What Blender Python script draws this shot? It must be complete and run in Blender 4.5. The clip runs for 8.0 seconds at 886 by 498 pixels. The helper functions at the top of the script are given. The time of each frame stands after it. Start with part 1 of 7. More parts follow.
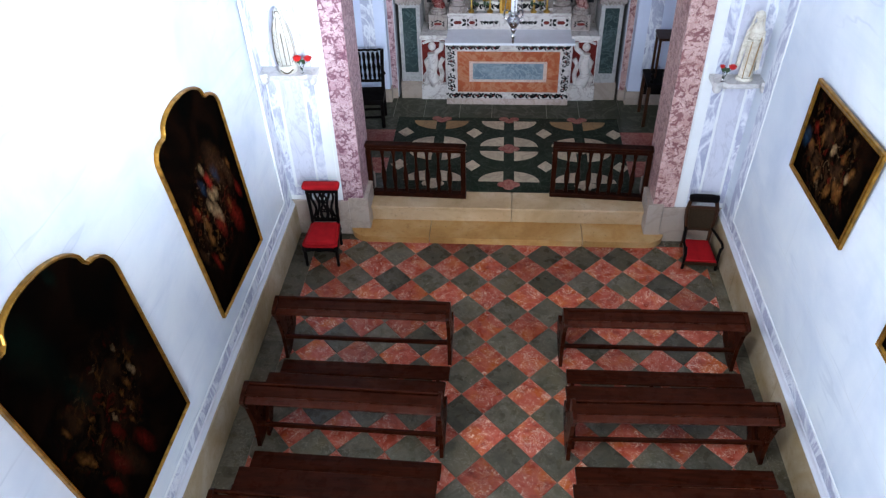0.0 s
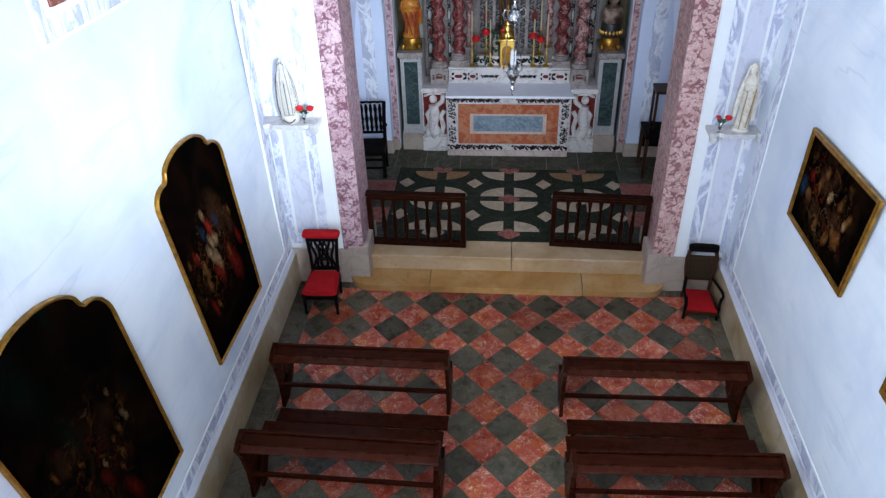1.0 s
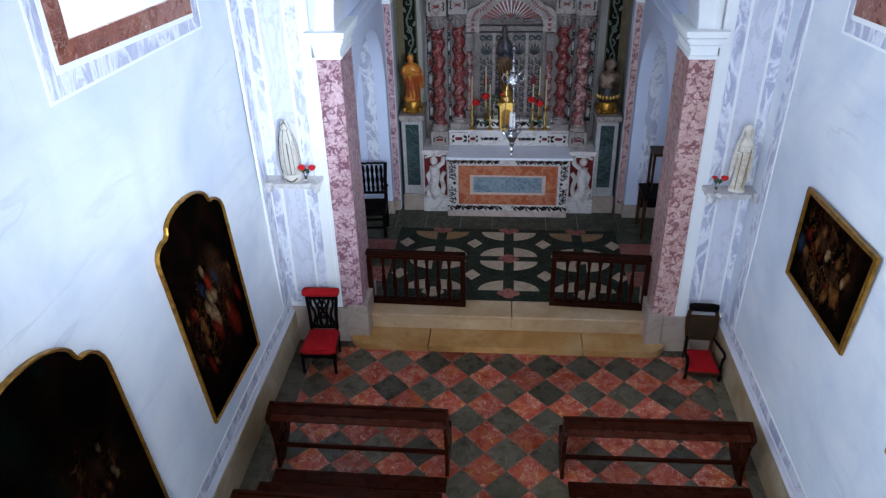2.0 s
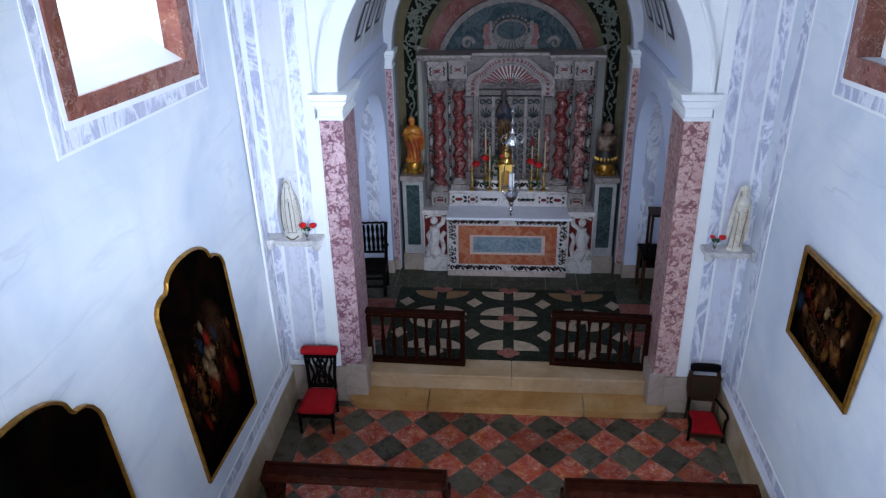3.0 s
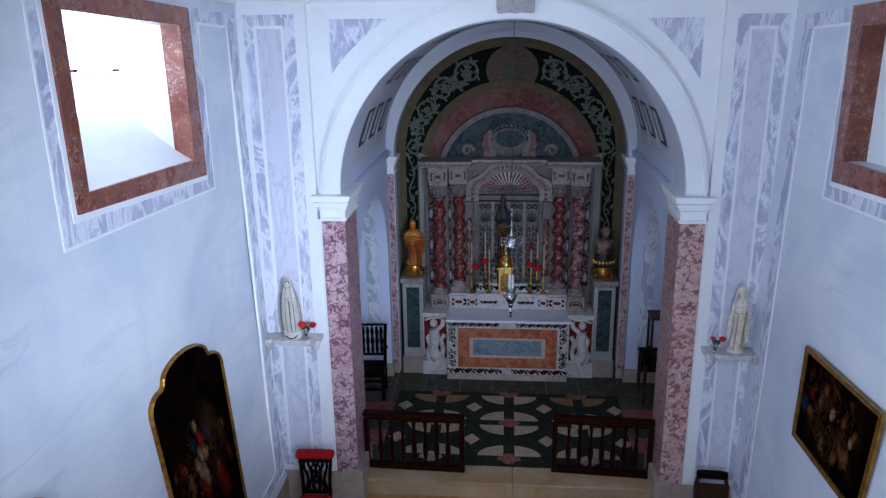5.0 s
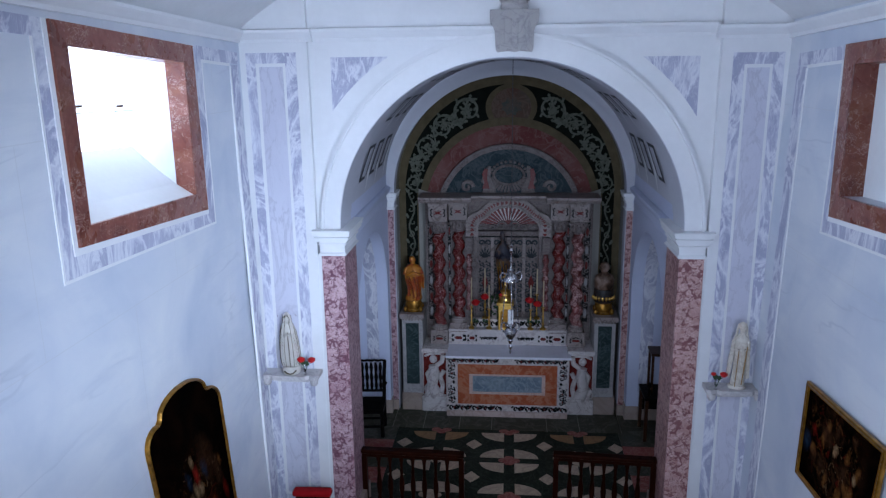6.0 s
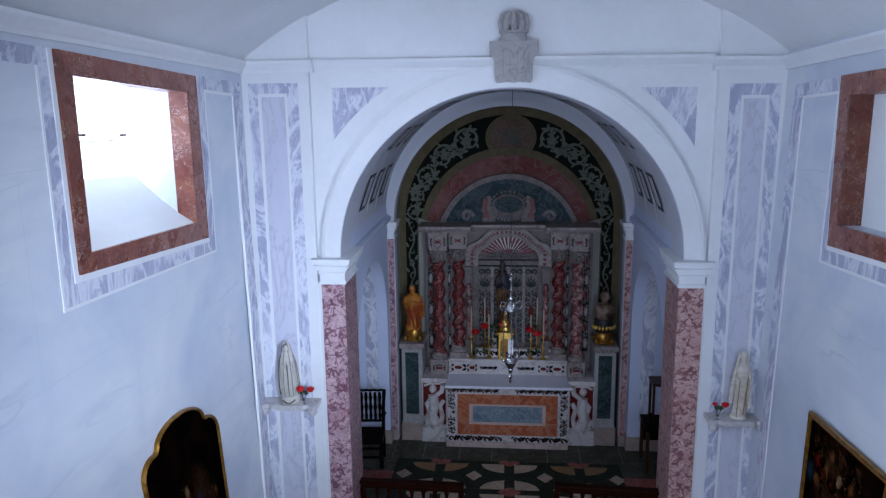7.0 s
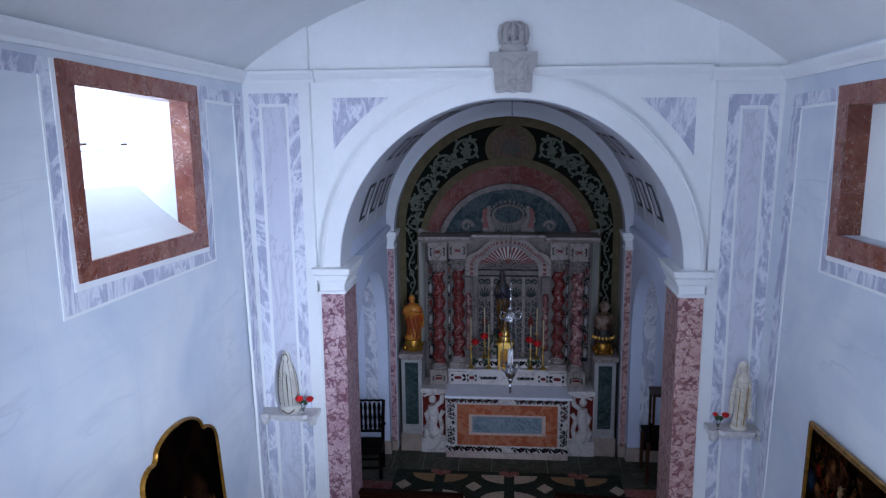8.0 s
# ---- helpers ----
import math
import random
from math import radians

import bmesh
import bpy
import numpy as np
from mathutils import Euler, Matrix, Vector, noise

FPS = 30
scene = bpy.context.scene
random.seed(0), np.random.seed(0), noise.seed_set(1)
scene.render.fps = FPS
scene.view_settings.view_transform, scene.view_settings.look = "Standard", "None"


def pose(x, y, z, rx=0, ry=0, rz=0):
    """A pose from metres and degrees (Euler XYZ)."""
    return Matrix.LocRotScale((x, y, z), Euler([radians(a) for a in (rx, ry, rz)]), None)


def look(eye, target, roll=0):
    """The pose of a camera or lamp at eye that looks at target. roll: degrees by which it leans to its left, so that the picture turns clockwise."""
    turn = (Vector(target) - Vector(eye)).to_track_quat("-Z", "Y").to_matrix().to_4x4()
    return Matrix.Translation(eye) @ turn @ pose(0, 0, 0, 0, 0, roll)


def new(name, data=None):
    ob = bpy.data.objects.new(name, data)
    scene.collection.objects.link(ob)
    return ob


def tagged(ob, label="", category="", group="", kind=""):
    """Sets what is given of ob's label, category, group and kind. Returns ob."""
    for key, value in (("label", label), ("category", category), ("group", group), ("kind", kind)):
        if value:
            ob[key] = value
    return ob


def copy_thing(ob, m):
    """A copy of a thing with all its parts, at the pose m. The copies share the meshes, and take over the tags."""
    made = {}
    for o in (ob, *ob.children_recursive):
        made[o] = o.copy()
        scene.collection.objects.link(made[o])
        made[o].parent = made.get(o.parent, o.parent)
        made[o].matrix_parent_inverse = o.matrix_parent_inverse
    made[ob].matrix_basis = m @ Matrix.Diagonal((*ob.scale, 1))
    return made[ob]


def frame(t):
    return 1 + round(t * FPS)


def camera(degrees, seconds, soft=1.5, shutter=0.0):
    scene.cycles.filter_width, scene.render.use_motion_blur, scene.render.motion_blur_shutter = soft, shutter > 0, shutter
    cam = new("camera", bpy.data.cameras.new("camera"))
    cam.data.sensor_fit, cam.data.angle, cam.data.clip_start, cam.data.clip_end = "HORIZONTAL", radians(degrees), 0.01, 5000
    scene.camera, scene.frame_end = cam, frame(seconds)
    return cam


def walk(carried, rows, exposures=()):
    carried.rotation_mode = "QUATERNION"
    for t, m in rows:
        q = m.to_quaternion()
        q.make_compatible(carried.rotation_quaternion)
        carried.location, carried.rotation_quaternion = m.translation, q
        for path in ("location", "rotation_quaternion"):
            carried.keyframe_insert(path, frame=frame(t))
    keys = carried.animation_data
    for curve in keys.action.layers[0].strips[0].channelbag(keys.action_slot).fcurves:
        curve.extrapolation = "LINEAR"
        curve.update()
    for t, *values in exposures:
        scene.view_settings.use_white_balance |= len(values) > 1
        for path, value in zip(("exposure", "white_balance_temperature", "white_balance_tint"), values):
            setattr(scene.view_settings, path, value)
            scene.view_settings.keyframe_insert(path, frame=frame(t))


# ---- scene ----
cam = camera(62.0, 8.0, 1.3)
PATH = [
    (0.0, look((-0.1074, -7.6404, 6.0541), (-0.4698, -3.7859, 2.8900), -1.983)),
    (0.5, look((-0.0857, -7.6592, 6.0222), (-0.4618, -3.6932, 3.0007), -1.904)),
    (1.0, look((-0.0666, -7.6791, 5.9929), (-0.4573, -3.6034, 3.1230), -1.817)),
    (2.5, look((-0.0356, -7.7509, 5.9259), (-0.4510, -3.3380, 3.6122), -1.409)),
    (3.0, look((-0.0315, -7.7746, 5.9045), (-0.4517, -3.2686, 3.7785), -1.265)),
    (3.5, look((-0.0285, -7.7967, 5.8840), (-0.4522, -3.2020, 3.9580), -1.144)),
    (4.0, look((-0.0266, -7.8159, 5.8653), (-0.4539, -3.1542, 4.1086), -1.036)),
    (4.5, look((-0.0256, -7.8316, 5.8485), (-0.4550, -3.1188, 4.2347), -0.936)),
    (5.0, look((-0.0246, -7.8456, 5.8336), (-0.4550, -3.0777, 4.3905), -0.846)),
    (6.5, look((-0.0184, -7.8773, 5.8064), (-0.4510, -3.0192, 4.7058), -0.711)),
    (7.0, look((-0.0179, -7.8836, 5.8013), (-0.4512, -3.0041, 4.8000), -0.655)),
    (7.5, look((-0.0179, -7.8884, 5.7966), (-0.4507, -2.9993, 4.8433), -0.614)),
    (8.0, look((-0.0182, -7.8920, 5.7919), (-0.4501, -2.9984, 4.8612), -0.597)),
]
EXPOSURES = [(0.0, 1.18, 6150, 10), (1.0, 0.90, 6000, 9), (2.5, 0.40, 5850, 11), (3.5, 0.18, 5720, 13), (4.5, -0.06, 5620, 15), (6.5, -0.36, 5560, 16), (8.0, -0.40, 5560, 17)]
walk(cam, PATH, EXPOSURES)

# ---- world and large lights ----
world = bpy.data.worlds.new("sky")
scene.world = world
world.use_nodes = True
wn = world.node_tree
sky = wn.nodes.new("ShaderNodeTexSky")
sky.sky_type, sky.sun_disc = "NISHITA", False
sky.sun_elevation, sky.sun_rotation = radians(40), radians(60)
wn.nodes["Background"].inputs["Strength"].default_value = 0.1
wn.links.new(sky.outputs["Color"], wn.nodes["Background"].inputs["Color"])


def area_lamp(name, m, sx, sy, power, colour=(0.80, 0.90, 1.0), spread=180):
    """A rectangular lamp of daylight colour; spread, in degrees, narrows its beam by choice."""
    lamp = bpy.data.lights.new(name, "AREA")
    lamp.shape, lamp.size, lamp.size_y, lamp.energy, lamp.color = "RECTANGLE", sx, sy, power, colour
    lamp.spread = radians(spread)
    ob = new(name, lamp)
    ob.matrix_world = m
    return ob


area_lamp("daylight_west", look((-3.585, -2.29, 5.35), (0.0, -2.29, 5.20)), 2.7, 1.9, 100)
# Added unseen beam, aimed and narrowed to brighten the west pilaster.
area_lamp("daylight_east", look((3.02, -9.10, 5.45), (-2.75, 0.6, 2.7)), 1.1, 1.3, 128, spread=52)
# Added unseen fill for the east wall and the floor.
area_lamp("daylight_west_back", look((-3.44, -6.50, 5.40), (2.6, -3.2, 1.2)), 1.6, 1.1, 245)
# Unseen south opening, inferred from the bright south-facing piers.
area_lamp("daylight_south", look((0.0, -10.75, 5.7), (0.0, 0.0, 4.4)), 2.6, 2.2, 84)
# Added fill low in the south wall; its doorway is made up.
area_lamp("daylight_door", look((0.0, -10.80, 1.35), (0.0, 0.0, 1.5)), 1.7, 2.3, 195)

# ---- materials ----


class Mat:
    """A small node-graph writer."""

    def __init__(self, name, rough=0.5, metal=0.0, spec=0.5):
        self.m = bpy.data.materials.new(name)
        self.m.use_nodes = True
        self.t = self.m.node_tree
        self.b = self.t.nodes["Principled BSDF"]
        self.b.inputs["Roughness"].default_value = rough
        self.b.inputs["Metallic"].default_value = metal
        self.b.inputs["Specular IOR Level"].default_value = spec
        geo = self.t.nodes.new("ShaderNodeNewGeometry")
        self.pos = geo.outputs["Position"]

    def node(self, kind, **values):
        n = self.t.nodes.new(kind)
        for k, v in values.items():
            n.inputs[k.replace("_", " ")].default_value = v
        return n

    def link(self, a, b):
        self.t.links.new(a, b)
        return self

    def shifted(self, amount=7.0):
        """The place, moved by a random step for each piece."""
        info = self.t.nodes.new("ShaderNodeObjectInfo")
        mul = self.t.nodes.new("ShaderNodeMath")
        mul.operation = "MULTIPLY"
        mul.inputs[1].default_value = amount
        self.link(info.outputs["Random"], mul.inputs[0])
        add = self.t.nodes.new("ShaderNodeVectorMath")
        add.operation = "ADD"
        self.link(self.pos, add.inputs[0])
        self.link(mul.outputs[0], add.inputs[1])
        self.pos = add.outputs[0]
        self.rnd = info.outputs["Random"]

    def noise(self, scale, detail=5.0, rough=0.55, warp=0.0):
        n = self.node("ShaderNodeTexNoise", Scale=scale, Detail=detail, Roughness=rough, Distortion=warp)
        self.link(self.pos, n.inputs["Vector"])
        return n.outputs["Fac"]

    def cells(self, scale, feature="F1", rand=1.0):
        n = self.t.nodes.new("ShaderNodeTexVoronoi")
        n.feature = feature
        n.inputs["Scale"].default_value = scale
        n.inputs["Randomness"].default_value = rand
        warp = self.node("ShaderNodeTexNoise", Scale=scale * 1.3, Detail=3.0)
        self.link(self.pos, warp.inputs["Vector"])
        mix = self.t.nodes.new("ShaderNodeVectorMath")
        mix.operation = "MULTIPLY_ADD"
        mix.inputs[1].default_value = (0.9 / scale,) * 3
        self.link(warp.outputs["Color"], mix.inputs[0])
        self.link(self.pos, mix.inputs[2])
        self.link(mix.outputs[0], n.inputs["Vector"])
        return n

    def ramp(self, fac, *stops):
        r = self.t.nodes.new("ShaderNodeValToRGB")
        el = r.color_ramp.elements
        while len(el) < len(stops):
            el.new(0.5)
        for e, (p, c) in zip(el, stops):
            e.position = p
            e.color = (*c, 1.0) if isinstance(c, tuple) else (c, c, c, 1.0)
        self.link(fac, r.inputs["Fac"])
        return r.outputs["Color"]

    def mix(self, fac, a, b, blend="MIX"):
        n = self.t.nodes.new("ShaderNodeMix")
        n.data_type, n.blend_type = "RGBA", blend
        for sock, v in ((n.inputs["Factor"], fac), (n.inputs[6], a), (n.inputs[7], b)):
            if isinstance(v, (int, float)):
                sock.default_value = v if sock == n.inputs["Factor"] else (v, v, v, 1)
            elif isinstance(v, tuple):
                sock.default_value = (*v, 1)
            else:
                self.link(v, sock)
        return n.outputs[2]

    def done(self, colour, bump=None, strength=0.15, rough=None, dist=0.01):
        if isinstance(colour, tuple):
            self.b.inputs["Base Color"].default_value = (*colour, 1)
        else:
            self.link(colour, self.b.inputs["Base Color"])
        if bump is not None:
            n = self.node("ShaderNodeBump", Strength=strength, Distance=dist)
            self.link(bump, n.inputs["Height"])
            self.link(n.outputs["Normal"], self.b.inputs["Normal"])
        if rough is not None:
            self.link(rough, self.b.inputs["Roughness"])
        return self.m


def plaster(name, c=(0.80, 0.81, 0.82), rough=0.75, spec=0.2):
    m = Mat(name, rough, spec=spec)
    big = m.ramp(m.noise(1.3, 4), (0.3, tuple(v * 0.93 for v in c)), (0.7, c))
    fine = m.ramp(m.noise(14, 5), (0.35, 0.95), (0.7, 1.0))
    return m.done(m.mix(0.6, big, fine, "MULTIPLY"), m.noise(60, 4), 0.08)


def veined(name, base, vein, scale=2.2, thin=0.045, cloud=0.5, rough=0.35, second=None, spec=0.15, slant=False):
    """Veined marble: a clouded ground and warped veins along one level of a noise."""
    m = Mat(name, rough, spec=spec)
    if slant:
        turn = m.node("ShaderNodeMapping", Rotation=(radians(35), radians(35), 0), Scale=(1.0, 0.9, 0.42))
        m.link(m.pos, turn.inputs["Vector"])
        m.pos = turn.outputs[0]
    ground = m.mix(m.ramp(m.noise(scale * 0.7, 4), (0.35, 0.0), (0.7, 1.0)), base, second or tuple(v * cloud + (1 - cloud) * w for v, w in zip(vein, base)))
    lines = m.ramp(m.noise(scale, 6, 0.62, 1.4), (0.5 - thin * 2, 0.0), (0.5, 1.0), (0.5 + thin, 0.0))
    fine = m.ramp(m.noise(scale * 3.1, 5, 0.6, 1.0), (0.475, 0.0), (0.5, 0.40), (0.52, 0.0))
    c = m.mix(fine, m.mix(lines, ground, vein), vein)
    return m.done(c, m.noise(40, 3), 0.03)


def breccia(name, light, mid, dark, scale=16.0, rough=0.3, edge=0.05, calm=0.38):
    """Breccia: torn fragments of several sizes in a dark cement that swells into blotches."""
    m = Mat(name, rough, spec=0.25)
    pale = tuple(min(1.0, v * 1.2) for v in light)
    half = tuple((a + b) / 2 for a, b in zip(light, mid))
    frag = m.ramp(m.noise(scale * 0.42, 7, 0.70, 1.3), (0.33, mid), (0.40, half), (0.46, light), (0.54, pale), (0.60, light), (0.68, half))
    tone = m.t.nodes.new("ShaderNodeSeparateColor")
    m.link(m.cells(scale * 0.75).outputs["Color"], tone.inputs[0])
    frag = m.mix(m.ramp(tone.outputs[0], (0.55, 0.0), (0.75, 0.55)), frag, half)
    frag = m.mix(m.ramp(m.noise(scale * 2.2, 5, 0.65, 0.8), (0.45, 0.0), (0.70, 0.5)), frag, mid)

    def seams(size, swell, strength):
        """Dark seams between fragments, wide where a noise is high."""
        cut = m.t.nodes.new("ShaderNodeMath")
        cut.operation = "MULTIPLY_ADD"
        cut.inputs[1].default_value = -swell
        m.link(m.noise(size * 0.9, 5, 0.65, 1.0), cut.inputs[0])
        m.link(m.cells(size, "DISTANCE_TO_EDGE").outputs["Distance"], cut.inputs[2])
        lift = m.t.nodes.new("ShaderNodeMath")
        lift.operation = "ADD"
        lift.inputs[1].default_value = swell * 0.53
        m.link(cut.outputs[0], lift.inputs[0])
        return m.ramp(lift.outputs[0], (0.0, strength), (edge, strength * 0.85), (edge * 2.6, 0.0))
    patch = m.ramp(m.noise(3.6, 5, 0.6, 0.8), (calm, 0.15), (calm + 0.15, 1.0))
    c = m.mix(seams(scale * 0.75, 1.3, 0.8), frag, dark)
    c = m.mix(m.mix(1.0, seams(scale * 1.9, 1.2, 0.65), patch, "MULTIPLY"), c, dark)
    c = m.mix(m.ramp(m.noise(2.2, 4), (0.50, 0.0), (0.75, 0.25)), c, mid)
    return m.done(c, m.noise(30, 3), 0.03)


def grained(name, c, dark=0.6, rough=0.35, axis_scale=(30, 3, 30), spec=0.4):
    """Stained wood with its grain along y."""
    m = Mat(name, rough, spec=spec)
    mp = m.node("ShaderNodeMapping", Scale=axis_scale)
    m.link(m.pos, mp.inputs["Vector"])
    n = m.node("ShaderNodeTexNoise", Scale=1.0, Detail=6.0, Roughness=0.6)
    m.link(mp.outputs[0], n.inputs["Vector"])
    col = m.ramp(n.outputs["Fac"], (0.3, tuple(v * dark for v in c)), (0.7, c))
    col = m.mix(m.ramp(m.noise(4, 3), (0.4, 0.0), (0.7, 0.4)), col, tuple(v * dark for v in c))
    return m.done(col, n.outputs["Fac"], 0.08, m.ramp(m.noise(9, 3), (0.3, rough - 0.08), (0.7, rough + 0.12)))


def plain(name, c, rough=0.5, metal=0.0, var=0.8, scale=8.0, spec=0.5, bump=0.05):
    m = Mat(name, rough, metal, spec)
    col = m.ramp(m.noise(scale, 5), (0.3, tuple(v * var for v in c)), (0.7, c))
    return m.done(col, m.noise(scale * 6, 3), bump)


def wall_marble():
    """Plaster painted as large slabs of pale marble, with thin painted joints and veins."""
    m = Mat("painted_pale_marble", 0.45, spec=0.35)
    ground = m.ramp(m.noise(0.9, 5, 0.55, 0.5), (0.3, (0.48, 0.53, 0.62)), (0.5, (0.61, 0.64, 0.695)), (0.72, (0.71, 0.725, 0.74)))
    slope = m.node("ShaderNodeMapping", Rotation=(radians(38), 0, 0), Scale=(1.0, 0.55, 3.2))
    m.link(m.pos, slope.inputs["Vector"])
    drift = m.node("ShaderNodeTexNoise", Scale=1.1, Detail=5.0, Roughness=0.6, Distortion=0.4)
    m.link(slope.outputs[0], drift.inputs["Vector"])
    c = m.mix(m.ramp(drift.outputs["Fac"], (0.50, 0.0), (0.68, 0.45)), ground, (0.50, 0.54, 0.62))
    streak = m.node("ShaderNodeTexNoise", Scale=0.55, Detail=4.0, Roughness=0.5, Distortion=0.2)
    m.link(slope.outputs[0], streak.inputs["Vector"])
    line = m.ramp(streak.outputs["Fac"], (0.485, 0.0), (0.5, 0.6), (0.512, 0.0))
    c = m.mix(m.mix(1.0, line, m.ramp(m.noise(0.8, 3), (0.48, 0.0), (0.60, 1.0)), "MULTIPLY"), c, (0.46, 0.49, 0.56))
    sep = m.t.nodes.new("ShaderNodeSeparateXYZ")
    m.link(m.pos, sep.inputs[0])
    com = m.t.nodes.new("ShaderNodeCombineXYZ")
    m.link(sep.outputs["Y"], com.inputs["X"])
    m.link(sep.outputs["Z"], com.inputs["Y"])
    brick = m.node("ShaderNodeTexBrick", Scale=1.0, Mortar_Size=0.004, Brick_Width=1.9, Row_Height=1.35)
    brick.offset = 0.4
    m.link(com.outputs[0], brick.inputs["Vector"])
    c = m.mix(m.ramp(brick.outputs["Fac"], (0.0, 0.0), (1.0, 0.35)), c, (0.52, 0.53, 0.54))
    return m.done(c, m.noise(50, 3), 0.04)


def tile(name, base, light, dark, scale, fleck, warm, amount=0.85):
    """Polished marble tile: clouded ground, pale curling shell flecks, and a tone of its own."""
    m = Mat(name, 0.28, spec=0.22)
    m.shifted()
    c = m.ramp(m.noise(scale, 6, 0.65, 0.6), (0.3, dark), (0.5, base), (0.72, light))
    c = m.mix(m.ramp(m.noise(scale * 0.55, 4, 0.6, 0.4), (0.50, 0.0), (0.66, 0.8)), c, warm)
    curl = m.ramp(m.noise(scale * 2.4, 3, 0.5, 2.6), (0.465, 0.0), (0.50, 1.0), (0.535, 0.0))
    where = m.ramp(m.noise(scale * 1.1, 4, 0.6, 0.8), (0.47, 0.0), (0.58, amount))
    c = m.mix(m.mix(1.0, curl, where, "MULTIPLY"), c, fleck)
    spots = m.ramp(m.noise(scale * 1.9, 5, 0.65, 1.8), (0.61, 0.0), (0.68, amount * 0.75))
    c = m.mix(spots, c, fleck)
    c = m.mix(m.ramp(m.noise(scale * 6.0, 4, 0.7), (0.35, 0.30), (0.55, 0.0)), c, dark)
    tone = m.ramp(m.rnd, (0.0, 0.62), (0.5, 0.95), (1.0, 1.22))
    return m.done(m.mix(1.0, c, tone, "MULTIPLY"), m.noise(25, 4), 0.06, m.ramp(m.noise(6, 3), (0.3, 0.2), (0.7, 0.42)))


def worn_stone(name, base, pale, deep, rough=0.45):
    """Trodden limestone: broad clouds, a rubbed paler tread, dark scuffs and pits."""
    m = Mat(name, rough, spec=0.15)
    c = m.ramp(m.noise(1.7, 5, 0.6, 0.6), (0.32, deep), (0.5, base), (0.70, pale))
    c = m.mix(m.ramp(m.noise(6.0, 5, 0.65, 0.8), (0.52, 0.0), (0.70, 0.55)), c, deep)
    c = m.mix(m.ramp(m.noise(26.0, 4, 0.7), (0.60, 0.0), (0.70, 0.5)), c, tuple(v * 0.45 for v in deep))
    return m.done(c, m.noise(18, 5), 0.12, m.ramp(m.noise(5, 3), (0.3, rough - 0.12), (0.7, rough + 0.15)))


WHITE = plaster("white_plaster")
# White plaster darkened in colour for the weak light inside the chancel.
GREYWHITE = plaster("dimmed_white_plaster", (0.56, 0.57, 0.62))
STUCCO = plaster("polished_white_stucco", (0.76, 0.77, 0.78), 0.36, 0.5)
# White plaster with the chancel's blue shade put into its colour.
SHADEWHITE = plaster("shaded_white_plaster", (0.58, 0.62, 0.76))
SILLWHITE = plaster("sill_plaster", (0.66, 0.665, 0.65))
# White ledge paint; the west run's weaker light is toned into it.
LEDGE = plaster("dulled_white_plaster", (0.64, 0.64, 0.70))
PALE = wall_marble()
BAND = veined("painted_blue_grey_marble", (0.335, 0.345, 0.465), (0.70, 0.71, 0.76), 3.4, 0.055, 0.3, 0.45, (0.445, 0.455, 0.565), 0.15, True)
INPANEL = veined("painted_lilac_marble", (0.585, 0.59, 0.665), (0.46, 0.46, 0.54), 2.6, 0.02, 0.3, 0.36, (0.53, 0.53, 0.62), 0.5, True)
DADO = worn_stone("beige_stone_dado", (0.35, 0.265, 0.17), (0.44, 0.36, 0.27), (0.27, 0.18, 0.08))
STEP = worn_stone("warm_limestone", (0.44, 0.295, 0.165), (0.51, 0.37, 0.24), (0.34, 0.215, 0.105))
BASE_STONE = veined("rosy_grey_limestone", (0.40, 0.31, 0.24), (0.32, 0.25, 0.21), 1.5, 0.03, 0.4, 0.45, (0.37, 0.30, 0.26), 0.15)
LOWSTEP = worn_stone("ochre_limestone", (0.42, 0.222, 0.075), (0.48, 0.30, 0.14), (0.32, 0.15, 0.045))
PINK = breccia("pink_breccia", (0.50, 0.355, 0.37), (0.34, 0.17, 0.20), (0.11, 0.03, 0.055), 18.0, 0.3, 0.06, 0.42)
PINKR = breccia("orange_pink_breccia", (0.52, 0.355, 0.33), (0.37, 0.175, 0.155), (0.14, 0.035, 0.045), 16.0, 0.3, 0.055, 0.45)
ROSSO = tile("red_marble", (0.205, 0.070, 0.050), (0.28, 0.115, 0.085), (0.125, 0.036, 0.026), 5.0, (0.50, 0.36, 0.30), (0.235, 0.085, 0.045), 0.85)
TILE_RED = tile("red_marble_tile", (0.35, 0.060, 0.032), (0.43, 0.125, 0.078), (0.18, 0.018, 0.007), 8.5, (0.80, 0.60, 0.46), (0.42, 0.10, 0.015), 1.0)
TILE_GREY = tile("grey_green_marble_tile", (0.086, 0.073, 0.049), (0.125, 0.108, 0.078), (0.046, 0.038, 0.023), 5.0, (0.24, 0.21, 0.165), (0.095, 0.075, 0.040), 0.55)
JOINT = plain("floor_joint", (0.20, 0.13, 0.085), 0.8)
SLATE = veined("grey_green_paving", (0.050, 0.054, 0.034), (0.10, 0.095, 0.07), 2.5, 0.03, 0.4, 0.3, (0.035, 0.034, 0.020))
INLAY_BLACK = veined("black_green_inlay", (0.011, 0.017, 0.011), (0.045, 0.055, 0.04), 5.0, 0.02, 0.15, 0.35, (0.020, 0.026, 0.017), 0.05)
INLAY_WHITE = veined("ivory_inlay", (0.53, 0.41, 0.285), (0.36, 0.27, 0.20), 4.0, 0.03, 0.4, 0.28)
INLAY_TAN = veined("tan_inlay", (0.30, 0.17, 0.075), (0.20, 0.11, 0.05), 4.0, 0.03, 0.4, 0.28)
INLAY_RED = veined("red_inlay", (0.22, 0.045, 0.035), (0.38, 0.18, 0.14), 9.0, 0.03, 0.3, 0.28)
